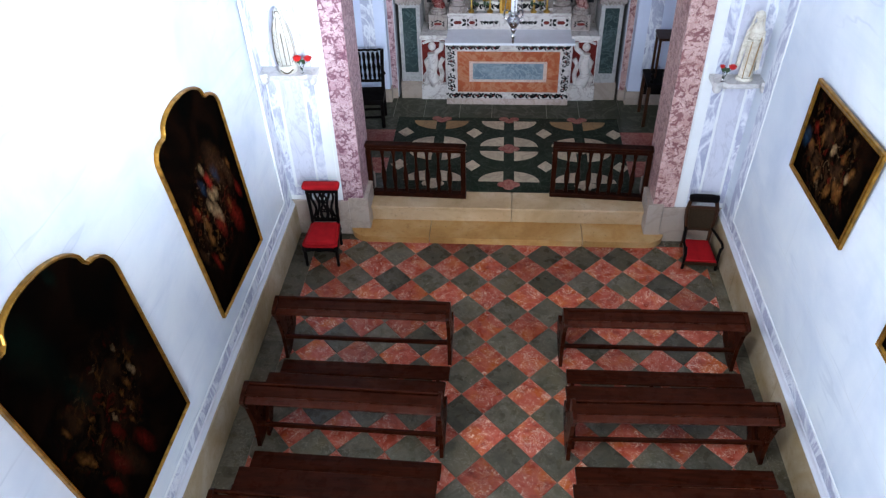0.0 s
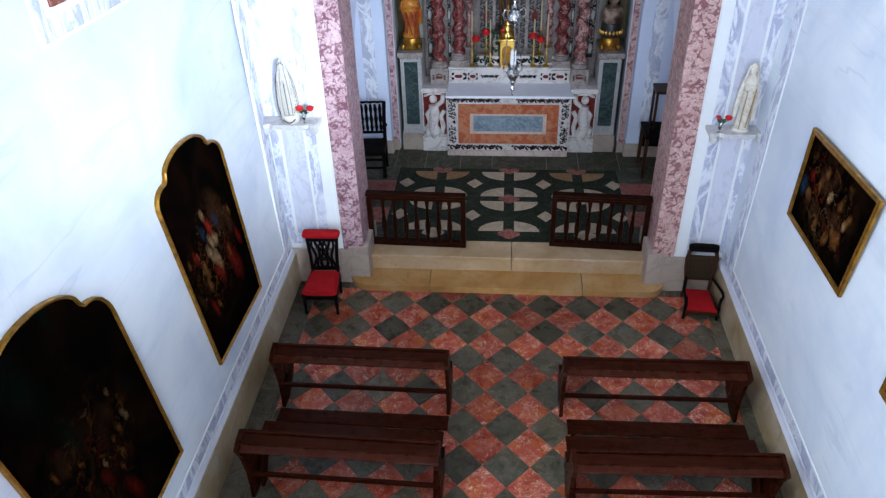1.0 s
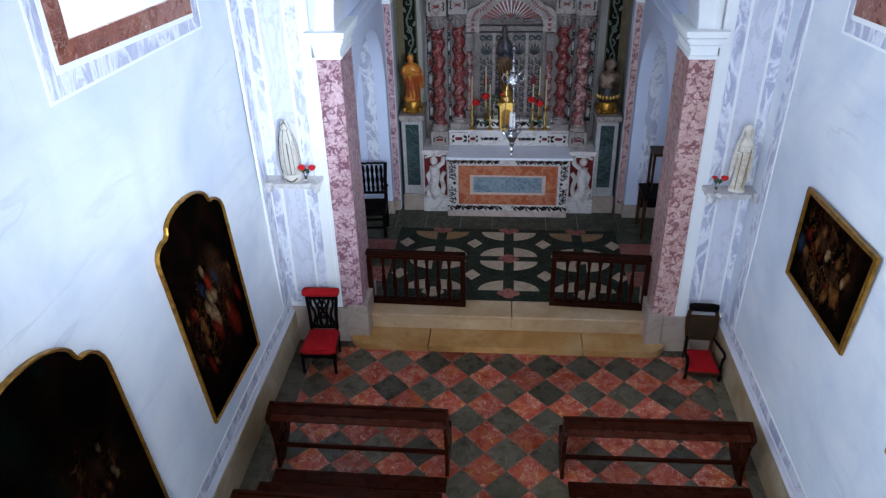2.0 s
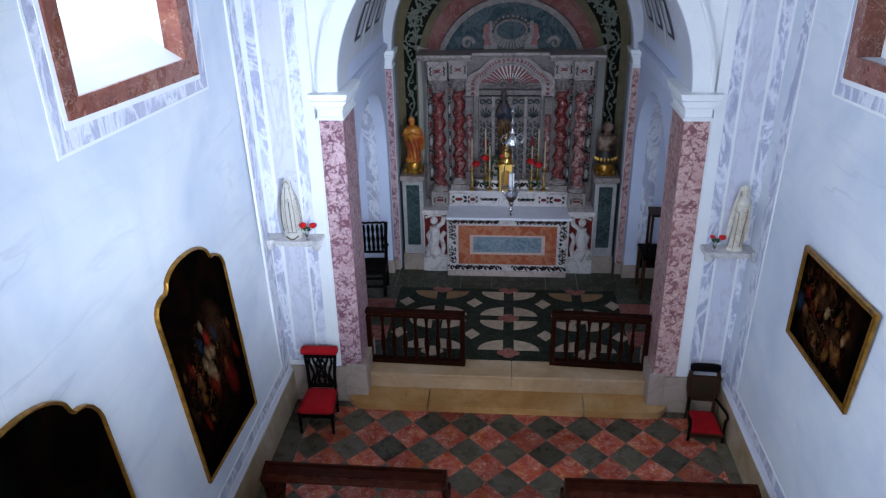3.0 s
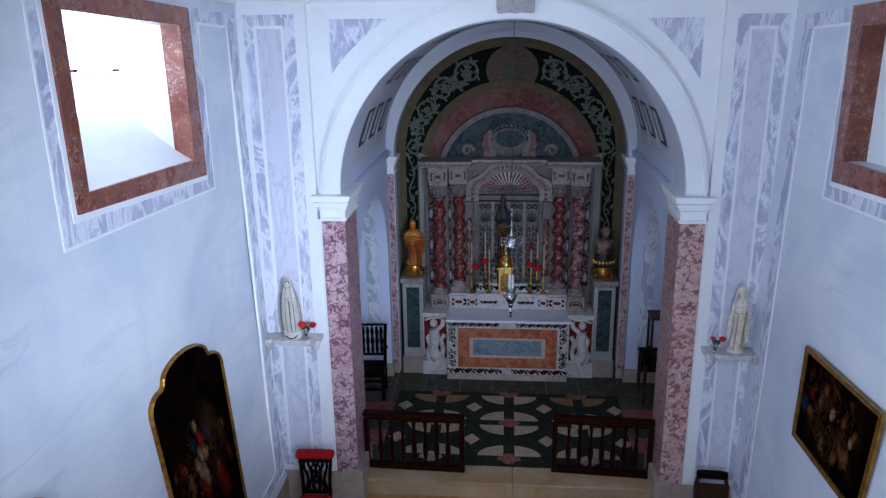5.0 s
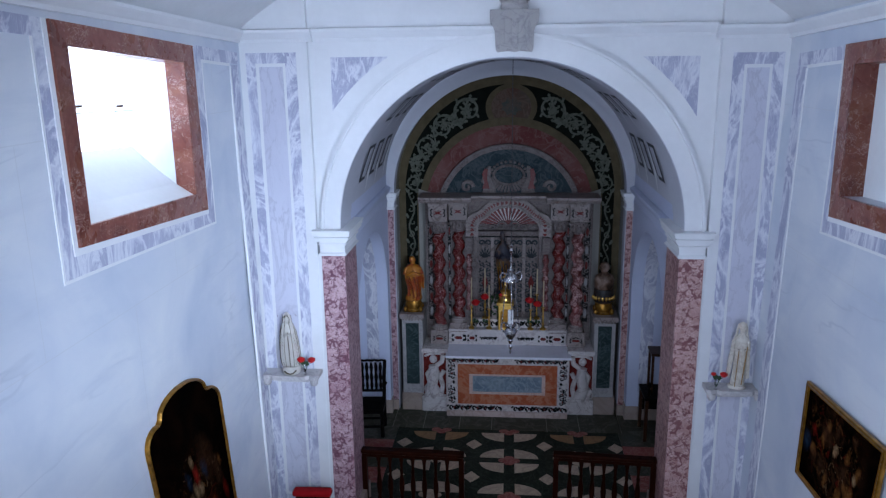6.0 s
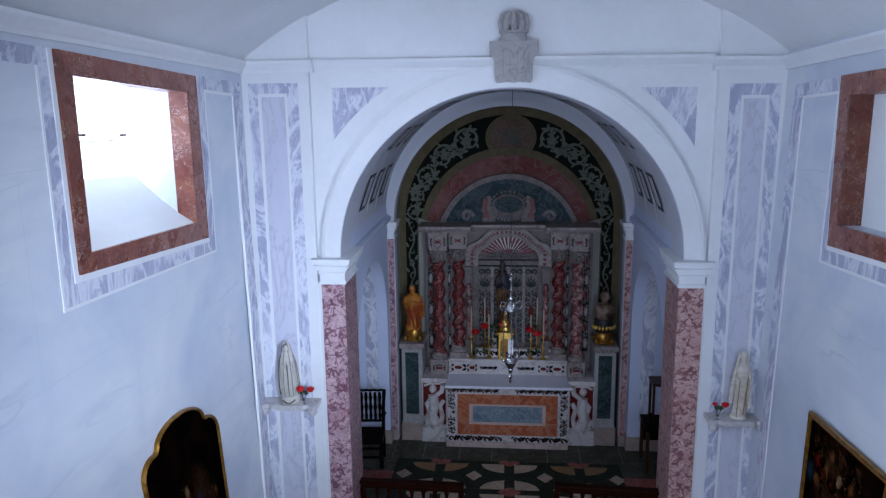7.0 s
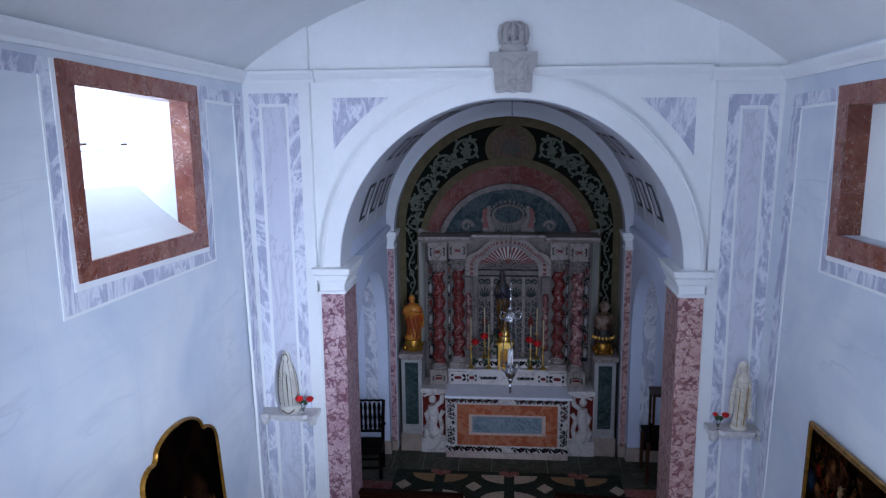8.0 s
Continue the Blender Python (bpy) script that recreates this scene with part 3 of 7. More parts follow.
def pilaster(side, xo, x_in, z_bot, rects, label):
    """A flat pilaster with its painted panel. rects: outer band, inner band, panel as (x0, x1, top)."""
    tag = "west" if side < 0 else "east"
    (a0, a1, at), (b0, b1, bt), (c0, c1, ct) = rects
    b = B()
    box(b, min(xo, x_in), max(xo, x_in), Y0, YW + 0.02, 0.0, 7.3)
    p = structure("pilaster_" + tag, b, STUCCO, label, "pilaster")
    b = B()
    for q in frame_strips((a0, z_bot, a1, at), (b0, z_bot + 0.12, b1, bt)):
        prism(b, q, "y", Y0 - 0.004, Y0 + 0.01)
    part("painted_band", b, BAND, p)
    b = B()
    prism(b, [(c0, z_bot + 0.16), (c1, z_bot + 0.16), (c1, ct), (c0, ct)], "y", Y0 - 0.004, Y0 + 0.01)
    part("painted_panel", b, INPANEL, p)
    b = B()
    lo, hi = sorted((x_in, xo))
    lo, hi = (lo, -2.037) if side < 0 else (1.972, hi)
    box(b, lo, hi, Y0 - 0.03, YW + 0.05, 0.0, 0.525)
    part("plinth", b, BASE_STONE, p)
    b = B()
    box(b, *sorted((side * 2.102, x_in)), Y0 + 0.006, YW + 0.02, 0.526, 3.765)
    part("edge_fillet", b, STUCCO, p)


pilaster(-1, -3.0, -2.145, 0.60, ((-2.812, -2.265, 5.98), (-2.71, -2.385, 5.87), (-2.672, -2.415, 5.835)), "white pilaster with a painted grey marble panel")
pilaster(1, 2.95, 2.125, 0.60, ((2.24, 2.745, 5.915), (2.355, 2.635, 5.80), (2.385, 2.605, 5.765)), "white pilaster with a painted grey marble panel")

CORNICE = [(-0.05, 0.0), (0.03, 0.0), (0.04, 0.03), (0.055, 0.045), (0.09, 0.085), (0.10, 0.10), (0.10, 0.125), (0.02, 0.14), (-0.05, 0.14)]
b = B()
for x0, x1, y, z0 in ((-2.95, -2.145 + 0.06, Y0, 6.085), (-2.145 + 0.06, 2.125 - 0.06, YW, 6.09), (2.125 - 0.06, 2.95, Y0, 6.055)):
    prism(b, [(y - d, z0 + z) for d, z in CORNICE], "x", x0, x1)
# along the side walls it climbs a little towards the gallery
for side, fx, za, zb in ((-1, xl, 6.085, 6.40), (1, xr, 6.05, 6.45)):
    ends = [[b.verts.new((fx(6) - side * d, y, z0 + z)) for d, z in CORNICE] for y, z0 in ((Y0, za), (YS, zb))]
    n = len(CORNICE)
    b.faces.new(ends[0])
    b.faces.new(ends[1][::-1])
    for k in range(n):
        b.faces.new((ends[0][k], ends[1][k], ends[1][(k + 1) % n], ends[0][(k + 1) % n]))
structure("cornice", b, WHITE, "white moulded plaster cornice under the vault", "cornice")

# spandrel panels and archivolt
b = B()
for s, top, xa, xb, zb in ((-1, 5.925, 1.285, 1.915, 5.36), (1, 5.89, 1.36, 1.937, 5.28)):
    a0, a1 = math.degrees(math.atan2(top - SPR, xa)), math.degrees(math.atan2(zb - SPR, xb))
    r0, r1 = math.hypot(top - SPR, xa), math.hypot(zb - SPR, xb)
    pts = [(s * xb, top)] + [(s * (r0 + (r1 - r0) * k / 12) * math.cos(radians(a0 + (a1 - a0) * k / 12)), SPR + (r0 + (r1 - r0) * k / 12) * math.sin(radians(a0 + (a1 - a0) * k / 12))) for k in range(13)]
    prism(b, pts, "y", YW - 0.004, YW + 0.01)
structure("painted_spandrels", b, BAND, "painted blue-grey marble triangles beside the arch", "border")
b = B()
prism(b, arc(0, SPR, 2.06, 0, 180, 48) + oval(0, SPR, RX_ARCH - 0.003, RZ_ARCH - 0.003, 48)[::-1], "y", YW - 0.06, YW + 0.05)
soffit = B()
oval_ring(soffit, 0, SPR, RX_ARCH - 0.012, RZ_ARCH - 0.012, 0.008, YW - 0.05, 0.64)
archivolt = structure("archivolt", b, STUCCO, "white moulded plaster band round the chancel arch", "arch", True)
for r0, r1, out in ((2.06, 2.09, 0.085), (2.09, 2.12, 0.04)):
    b = B()
    ring(b, 0, SPR, r0, r1, YW - out, YW + 0.05)
    part("moulding", b, STUCCO, archivolt, smooth=True)


def capital(bm, x0, x1, y0, y1, z0, h, out=0.05):
    """A moulded impost: fillet, block, cyma and slab."""
    for a, c, d in ((0.0, 0.05, 0.016), (0.05, 0.10, 0.028), (0.10, 0.14, 0.016), (0.14, 0.42, 0.006), (0.42, 0.48, 0.4 * out), (0.48, 0.54, 0.25 * out), (0.54, 0.60, 0.45 * out),
                    (0.60, 0.67, 0.65 * out), (0.67, 0.74, 0.85 * out), (0.74, 0.79, 0.6 * out), (0.79, 0.93, out), (0.93, 1.0, 1.15 * out)):
        box(bm, x0 - d, x1 + d, y0 - d, y1 + d, z0 + a * h, z0 + c * h - 0.001)


for s, tag, mat, lab in ((-1, "west", PINK, "pink and purple breccia marble"), (1, "east", PINKR, "orange-pink breccia marble")):
    lo, hi = sorted((s * 1.835, s * 2.10))
    b = B()
    box(b, lo, hi, 0.03, 0.66, 0.527, 3.765)
    pier = structure("pier_" + tag, b, mat, lab + " pier of the chancel arch", "pier")
    b = B()
    softbox(b, *sorted((s * 1.775, -2.034 if s < 0 else 1.968)), 0.003, 0.67, 0.0, 0.574, 0.008)
    part("base", b, BASE_STONE, pier)
    b = B()
    capital(b, lo, hi, 0.03, 0.66, 3.765, 0.30, 0.075)
    part("capital", b, WHITE, pier, "white moulded capital")

# ---- chancel shell ----
SIDE = 1.87
NY0, NY1, NC, NR, NS = 0.75, 3.05, 1.90, 1.15, 2.46


def chancel_side(s):
    tag = "west" if s < 0 else "east"
    b = B()
    pts = [(0.6, 0.0), (0.6, 4.3), (YI + 0.05, 4.3), (YI + 0.05, 0.0), (NY1, 0.0)] + arc(NC, NS, NR, 0, 180, 28) + [(NY0, 0.0)]
    prism(b, pts, "x", s * SIDE, s * (SIDE + 0.62))
    box(b, *sorted((s * (SIDE + 0.58), s * (SIDE + 0.9))), 0.4, 3.5, 0.0, 4.3)
    # Side wall and impost take the plaster with shade in its colour.
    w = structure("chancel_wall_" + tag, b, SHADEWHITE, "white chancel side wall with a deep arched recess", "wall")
    b = B()
    box(b, *sorted((s * (SIDE + 0.17), s * (SIDE + 0.36))), NY1 - 0.004, NY1 + 0.01, 0.80, 2.5)
    box(b, *sorted((s * (SIDE + 0.576), s * (SIDE + 0.6))), 1.15, 2.75, 0.80, 3.1)
    part("painted_band", b, BAND, w)
    b = B()
    x0, x1 = s * (SIDE + 0.17), s * (SIDE + 0.36)
    rows = [[b.verts.new((x, NC + (NR - 0.004) * math.cos(radians(a)), NS + (NR - 0.004) * math.sin(radians(a)))) for x in (x0, x1)] for a in range(2, 87, 6)]
    for r, q in zip(rows, rows[1:]):
        b.faces.new((r[0], r[1], q[1], q[0]))
    part("painted_soffit", b, BAND, w, smooth=True)
    b = B()
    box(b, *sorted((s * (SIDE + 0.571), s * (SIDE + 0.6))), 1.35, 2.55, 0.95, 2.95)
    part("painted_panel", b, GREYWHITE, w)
    b = B()
    box(b, *sorted((s * (SIDE - 0.02), s * (SIDE + 0.6))), NY1 - 0.02, YI, CH - 0.05, 0.57)
    part("plinth", b, BASE_STONE, w)
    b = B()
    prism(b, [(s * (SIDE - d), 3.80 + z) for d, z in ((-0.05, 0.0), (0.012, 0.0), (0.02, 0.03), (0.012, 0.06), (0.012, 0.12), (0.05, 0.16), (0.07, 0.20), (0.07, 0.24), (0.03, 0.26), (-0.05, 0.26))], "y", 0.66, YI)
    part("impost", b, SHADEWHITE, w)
    return w


chancel_side(-1)
chancel_side(1)
VX, VZ = 1.88, 1.832
b = B()
oval_ring(b, 0, SPR, VX, VZ, 0.4, 0.60, YI + 0.05)
# The vault's dimness is partly in this plaster's colour.
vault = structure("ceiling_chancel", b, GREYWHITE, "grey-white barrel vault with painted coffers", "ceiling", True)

# Lining added to put shade on the white arch's underside.
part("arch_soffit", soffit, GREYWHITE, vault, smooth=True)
# painted coffers: dark outlined slots with pale pointed ends
b, b2 = B(), B()


def vault_at(a):
    return ((VX - 0.004) * math.cos(radians(a)), SPR + (VZ - 0.004) * math.sin(radians(a)))


def vault_quad(bm, y0, y1, a0, a1):
    p = [vault_at(a) for a in (a0, a1)]
    v = [bm.verts.new(c) for c in ((p[0][0], y0, p[0][1]), (p[0][0], y1, p[0][1]), (p[1][0], y1, p[1][1]), (p[1][0], y0, p[1][1]))]
    bm.faces.new(v)


for mirror in (0, 1):
    A = (lambda a: 180 - a) if mirror else (lambda a: a)
    for a0, a1 in ((11, 27), (37, 50), (59, 69), (77, 84)):
        for k in range(3):
            y0 = 0.95 + k * 0.68
            y1 = y0 + 0.46
            vault_quad(b, y0, y0 + 0.10, A(a0 + 1), A(a1))
            vault_quad(b, y0 + 0.104, y1, A(a1 - 1.6), A(a1))
            vault_quad(b, y1 - 0.06, y1, A(a0 + 2), A(a1 - 1.7))
            vault_quad(b, y0 + 0.104, y1 - 0.07, A(a0 + 1), A(a0 + 2.4))
            p = [vault_at(A(a)) for a in (a0 - 5, a0 + 4, a1 - 3)]
            b2.faces.new([b2.verts.new((p[i][0] * 0.998, y, p[i][1])) for i, y in ((0, y1 + 0.05), (1, y1 + 0.012), (2, y1 + 0.04), (2, y1 + 0.13), (1, y1 + 0.16))])
part("painted_slots", b, plain("grey_black_paint", (0.05, 0.055, 0.065), 0.7), vault)
part("painted_points", b2, WHITE, vault)

# inner arch
ZI, RI, ZA = 3.93, 1.755, 3.88
b = B()
pts = [(-2.3, 0), (-2.3, 6.2), (2.3, 6.2), (2.3, 0), (RI, 0)] + arc(0, ZI, RI, 0, 180, 48) + [(-RI, 0)]
prism(b, pts, "y", YI, YI + 0.22)
# The inner arch's white is toned down to stand for shade.
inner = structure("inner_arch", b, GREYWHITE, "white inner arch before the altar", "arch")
for s in (-1, 1):
    lo, hi = sorted((s * 1.768, s * 1.855))
    b = B()
    box(b, lo, hi, YI - 0.03, YI + 0.23, 0.52, 3.68)
    part("marble_facing", b, PINK if s < 0 else PINKR, inner, "pink breccia facing")
    b = B()
    box(b, lo - 0.015, hi, YI - 0.05, YI + 0.23, CH - 0.05, 0.519)
    part("base", b, BASE_STONE, inner)
    b = B()
    capital(b, lo, hi, YI - 0.03, YI + 0.2, 3.685, 0.27, 0.06)
    part("capital", b, WHITE, inner)
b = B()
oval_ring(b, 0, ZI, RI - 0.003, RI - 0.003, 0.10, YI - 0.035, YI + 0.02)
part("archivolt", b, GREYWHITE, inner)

# apse behind the altar
b = B()
ring(b, 0, ZI, 1.77, 2.2, YI + 0.2, YB + 0.1, n=48)
structure("ceiling_apse", b, plaster("olive_plaster", (0.26, 0.235, 0.17)), "olive-grey soffit over the altar", "ceiling", True)
b = B()
box(b, -2.3, 2.3, YB, YB + 0.3, 0.0, 6.3)
for s in (-1, 1):
    box(b, *sorted((s * 1.77, s * 2.2)), YI + 0.2, YB + 0.1, 0.0, 3.95)
apse = structure("wall_apse", b, plaster("stone_grey_plaster", (0.32, 0.31, 0.28)), "stone-grey wall behind the altar", "wall")

# ---- nave things ----
def pew(with_seat):
    """A pew seen from behind: back with a broad top board, ends, stretcher and kneeler; row one has no seat."""
    p = thing("pew", pose(0, 0, 0), "dark red-brown wooden pew with seat and kneeler on the tiled floor" if with_seat else "dark red-brown wooden kneeling bench with a broad book ledge", "pew", "pews of the nave")
    L = 0.925
    b = B()
    prism(b, [(-0.038, 0.838), (-0.044, 0.852), (-0.034, 0.866), (0.055, 0.886), (0.062, 0.870), (-0.028, 0.834)], "x", -L + 0.02, L - 0.02)
    part("top_board", b, PEW_WOOD, p)
    b = B()
    prism(b, [(-0.104, 0.800), (-0.108, 0.812), (-0.102, 0.823), (-0.046, 0.846), (-0.036, 0.842), (-0.034, 0.812), (-0.060, 0.800)], "x", -L + 0.045, L - 0.045)
    part("book_ledge", b, LEDGE_WOOD, p, "polished book ledge, highlight toned into its brown")
    b = B()
    softbox(b, -L + 0.02, L - 0.02, 0.072, 0.098, 0.855, 0.905, 0.008, 2)
    part("ledge_strip", b, PEW_WOOD, p)
    b = B()
    softbox(b, -L + 0.03, L - 0.03, 0.0, 0.028, 0.755, 0.842, 0.006)
    part("back_panel", b, PEW_WOOD, p)
    b = B()
    softbox(b, -L + 0.04, L - 0.04, 0.005, 0.035, 0.30, 0.355, 0.006)
    part("stretcher", b, PEW_WOOD, p)
    for s in (-1, 1):
        b = B()
        prof = [(-0.03, 0.0), (0.13, 0.0), (0.17, 0.03), (0.36, 0.13), (0.43, 0.22), (0.44, 0.38), (0.40, 0.417), (0.26, 0.43), (0.16, 0.55), (0.12, 0.70), (0.11, 0.89), (0.07, 0.925), (-0.05, 0.895), (-0.115, 0.865), (-0.128, 0.835), (-0.105, 0.78), (-0.055, 0.66), (-0.01, 0.36), (-0.012, 0.15)]
        prism(b, prof, "x", s * (L - 0.025) - 0.019, s * (L - 0.025) + 0.019)
        part("end", b, PEW_WOOD, p)
    b = B()
    softbox(b, -L + 0.06, L - 0.0, -0.385, -0.205, 0.165, 0.20, 0.008)
    k = part("kneeler", b, PEW_WOOD, p)
    for x in (-L + 0.12, -0.0, L - 0.12):
        b = B()
        softbox(b, x - 0.02, x + 0.02, -0.37, -0.24, 0.0, 0.163, 0.005)
        part("bracket", b, PEW_WOOD, k)
    if with_seat:
        b = B()
        softbox(b, -L + 0.02, L - 0.03, 0.27, 0.575, 0.42, 0.45, 0.01)
        part("seat", b, PEW_WOOD, p)
        for s in (-1, 1):
            b = B()
            prism(b, [(0.10, 0.0), (0.20, 0.0), (0.22, 0.08), (0.40, 0.30), (0.56, 0.419), (0.30, 0.419), (0.14, 0.2)], "x", s * (L - 0.08) - 0.017, s * (L - 0.08) + 0.017)
            part("seat_support", b, PEW_WOOD, p)
    return p


LOW = Matrix.Diagonal((1.0, 1.0, 0.92, 1.0))
front = pew(False)
front.matrix_world = pose(-1.485, -2.215, 0, 0, 0, -0.6) @ LOW
copy_thing(front, pose(1.51, -2.18, 0, 0, 0, 0.6) @ LOW)
full = pew(True)
full.matrix_world = pose(-1.485, -3.39, 0, 0, 0, -1.4) @ LOW
for x, y, rz in ((1.52, -3.35, 1.6), (-1.485, -4.48, -1.5), (1.52, -4.46, 1.2)):
    copy_thing(full, pose(x, y, 0, 0, 0, rz) @ LOW)

CANE = plain("woven_cane", (0.034, 0.017, 0.005), 0.9, 0, 0.5, 60, 0.3, 0.1)


def prayer_chair():
    """A low prie-dieu chair: red velvet seat and arm pad, pierced black back."""
    c = thing("prayer_chair", pose(-2.31, -0.23, 0, 0, 0, 1.5), "black prie-dieu chair with red velvet seat and padded red rail", "chair")
    b = B()
    prism(b, [(-0.19, 0.02), (0.19, 0.02), (0.225, -0.44), (0.18, -0.475), (0.08, -0.46), (0.0, -0.475), (-0.08, -0.46), (-0.18, -0.475), (-0.225, -0.44)], "z", 0.26, 0.315)
    part("seat_frame", b, BLACK_WOOD, c)
    b = B()
    prism(b, [(-0.185, 0.02), (0.185, 0.02), (0.22, -0.43), (0.17, -0.46), (-0.17, -0.46), (-0.22, -0.43)], "z", 0.316, 0.35)
    prism(b, [(-0.16, 0.0), (0.16, 0.0), (0.19, -0.40), (0.15, -0.43), (-0.15, -0.43), (-0.19, -0.40)], "z", 0.35, 0.385)
    bmesh.ops.bevel(b, geom=[e for e in b.edges if e.verts[0].co.z > 0.38 and e.verts[1].co.z > 0.38], offset=0.03, segments=3, profile=0.5, affect="EDGES")
    part("seat", b, VELVET, c, "red velvet seat", True)
    for x, y in ((-0.20, -0.43), (0.20, -0.43), (-0.17, 0.0), (0.17, 0.0)):
        part("leg", lathe(B(), [(0.016, 0.0), (0.022, 0.03), (0.016, 0.08), (0.026, 0.16), (0.02, 0.22), (0.03, 0.262)], 12, (x, y, 0)), BLACK_WOOD, c, smooth=True)
    for s in (-1, 1):
        part("post", tube(B(), [(s * 0.16, 0.01, 0.31), (s * 0.17, 0.03, 0.6), (s * 0.19, 0.05, 0.86)], 0.022, 10), BLACK_WOOD, c, smooth=True)
    for z, h in ((0.36, 0.05), (0.80, 0.06)):
        b = B()
        softbox(b, -0.185, 0.185, 0.02, 0.05, z, z + h, 0.006)
        part("cross_rail", b, BLACK_WOOD, c)
    for k in range(3):
        b = B()
        for s in (-1, 1):
            pts = [(s * (0.02 + 0.05 * k + 0.022 * math.sin(t * 3.14 * 2.2 + k)), 0.036, 0.40 + 0.41 * t) for t in (i / 12 for i in range(13))]
            tube(b, pts, 0.018, 6)
        part("splat", b, BLACK_WOOD, c, smooth=True)
    for z0, r in ((0.46, 0.055), (0.60, 0.06), (0.72, 0.05)):
        b = B()
        tube(b, [(r * math.cos(a * 0.5236), 0.036, z0 + r * math.sin(a * 0.5236)) for a in range(13)], 0.012, 6)
        part("pierced_ring", b, BLACK_WOOD, c, smooth=True)
    b = B()
    softbox(b, -0.235, 0.235, -0.02, 0.12, 0.86, 0.94, 0.036, 4)
    part("arm_pad", b, VELVET, c, "padded red velvet rail", True)


def arm_chair():
    """A low brown chair with a caned back, a handle slot under the top rail and a red seat."""
    c = thing("armchair", pose(2.41, -0.135, 0, 0, 0, -3), "low dark wooden armchair with red seat and caned back panel", "chair")
    b = B()
    prism(b, [(-0.155, 0.0), (0.155, 0.0), (0.195, -0.43), (-0.195, -0.43)], "z", 0.085, 0.128)
    part("seat_frame", b, BROWN_WOOD, c)
    b = B()
    prism(b, [(-0.145, -0.005), (0.145, -0.005), (0.185, -0.42), (-0.185, -0.42)], "z", 0.129, 0.162)
    bmesh.ops.bevel(b, geom=[e for e in b.edges if e.verts[0].co.z > 0.15 and e.verts[1].co.z > 0.15], offset=0.02, segments=3, profile=0.5, affect="EDGES")
    part("seat", b, VELVET, c, "red velvet seat", True)
    for s in (-1, 1):
        part("leg", tube(B(), [(s * 0.20, -0.40, 0.0), (s * 0.195, -0.405, 0.06), (s * 0.195, -0.405, 0.24), (s * 0.205, -0.39, 0.33)], 0.019, 8), BLACK_WOOD, c, smooth=True)
        part("post", tube(B(), [(s * 0.155, 0.05, 0.0), (s * 0.15, 0.01, 0.12), (s * 0.15, 0.01, 0.30), (s * 0.172, 0.03, 0.46), (s * 0.178, 0.045, 0.60), (s * 0.155, 0.06, 0.70)], 0.025, 8), BROWN_WOOD, c, smooth=True)
        part("arm", tube(B(), [(s * 0.155, 0.01, 0.335), (s * 0.19, -0.14, 0.345), (s * 0.225, -0.32, 0.355), (s * 0.222, -0.385, 0.345), (s * 0.206, -0.395, 0.31)], 0.017, 8), BLACK_WOOD, c, smooth=True)
    for x, z0, z1, y in ((0.175, 0.60, 0.635, 0.045), (0.15, 0.295, 0.33, 0.012)):
        b = B()
        softbox(b, -x, x, y - 0.016, y + 0.016, z0, z1, 0.008)
        part("cross_rail", b, BROWN_WOOD, c)
    b = B()
    v = [[b.verts.new((x, y + d, z)) for x, y, z in ((-0.142, 0.012, 0.325), (0.142, 0.012, 0.325), (0.168, 0.042, 0.605), (-0.168, 0.042, 0.605))] for d in (-0.004, 0.006)]
    b.faces.new(v[0])
    b.faces.new(v[1][::-1])
    for k in range(4):
        b.faces.new((v[0][k], v[0][(k + 1) % 4], v[1][(k + 1) % 4], v[1][k]))
    part("caned_panel", b, CANE, c, "woven cane panel")
    b = B()
    prism(b, [(-0.155, 0.69), (-0.09, 0.715), (0.09, 0.715), (0.155, 0.69), (0.180, 0.73), (0.175, 0.785), (0.10, 0.80), (-0.10, 0.80), (-0.175, 0.785), (-0.180, 0.73)], "y", 0.035, 0.085)
    bmesh.ops.bevel(b, geom=b.edges[:], offset=0.012, segments=2, profile=0.5, affect="EDGES")
    part("top_rail", b, BLACK_WOOD, c, "black padded top rail", True)


prayer_chair()
arm_chair()

# ---- paintings ----
PAINT = dict(ochre=(0.12, 0.048, 0.012), rose=(0.10, 0.007, 0.004), red=(0.20, 0.010, 0.007), cream=(0.23, 0.145, 0.07), green=(0.003, 0.009, 0.006), blue=(0.010, 0.022, 0.040), brown=(0.030, 0.013, 0.006))


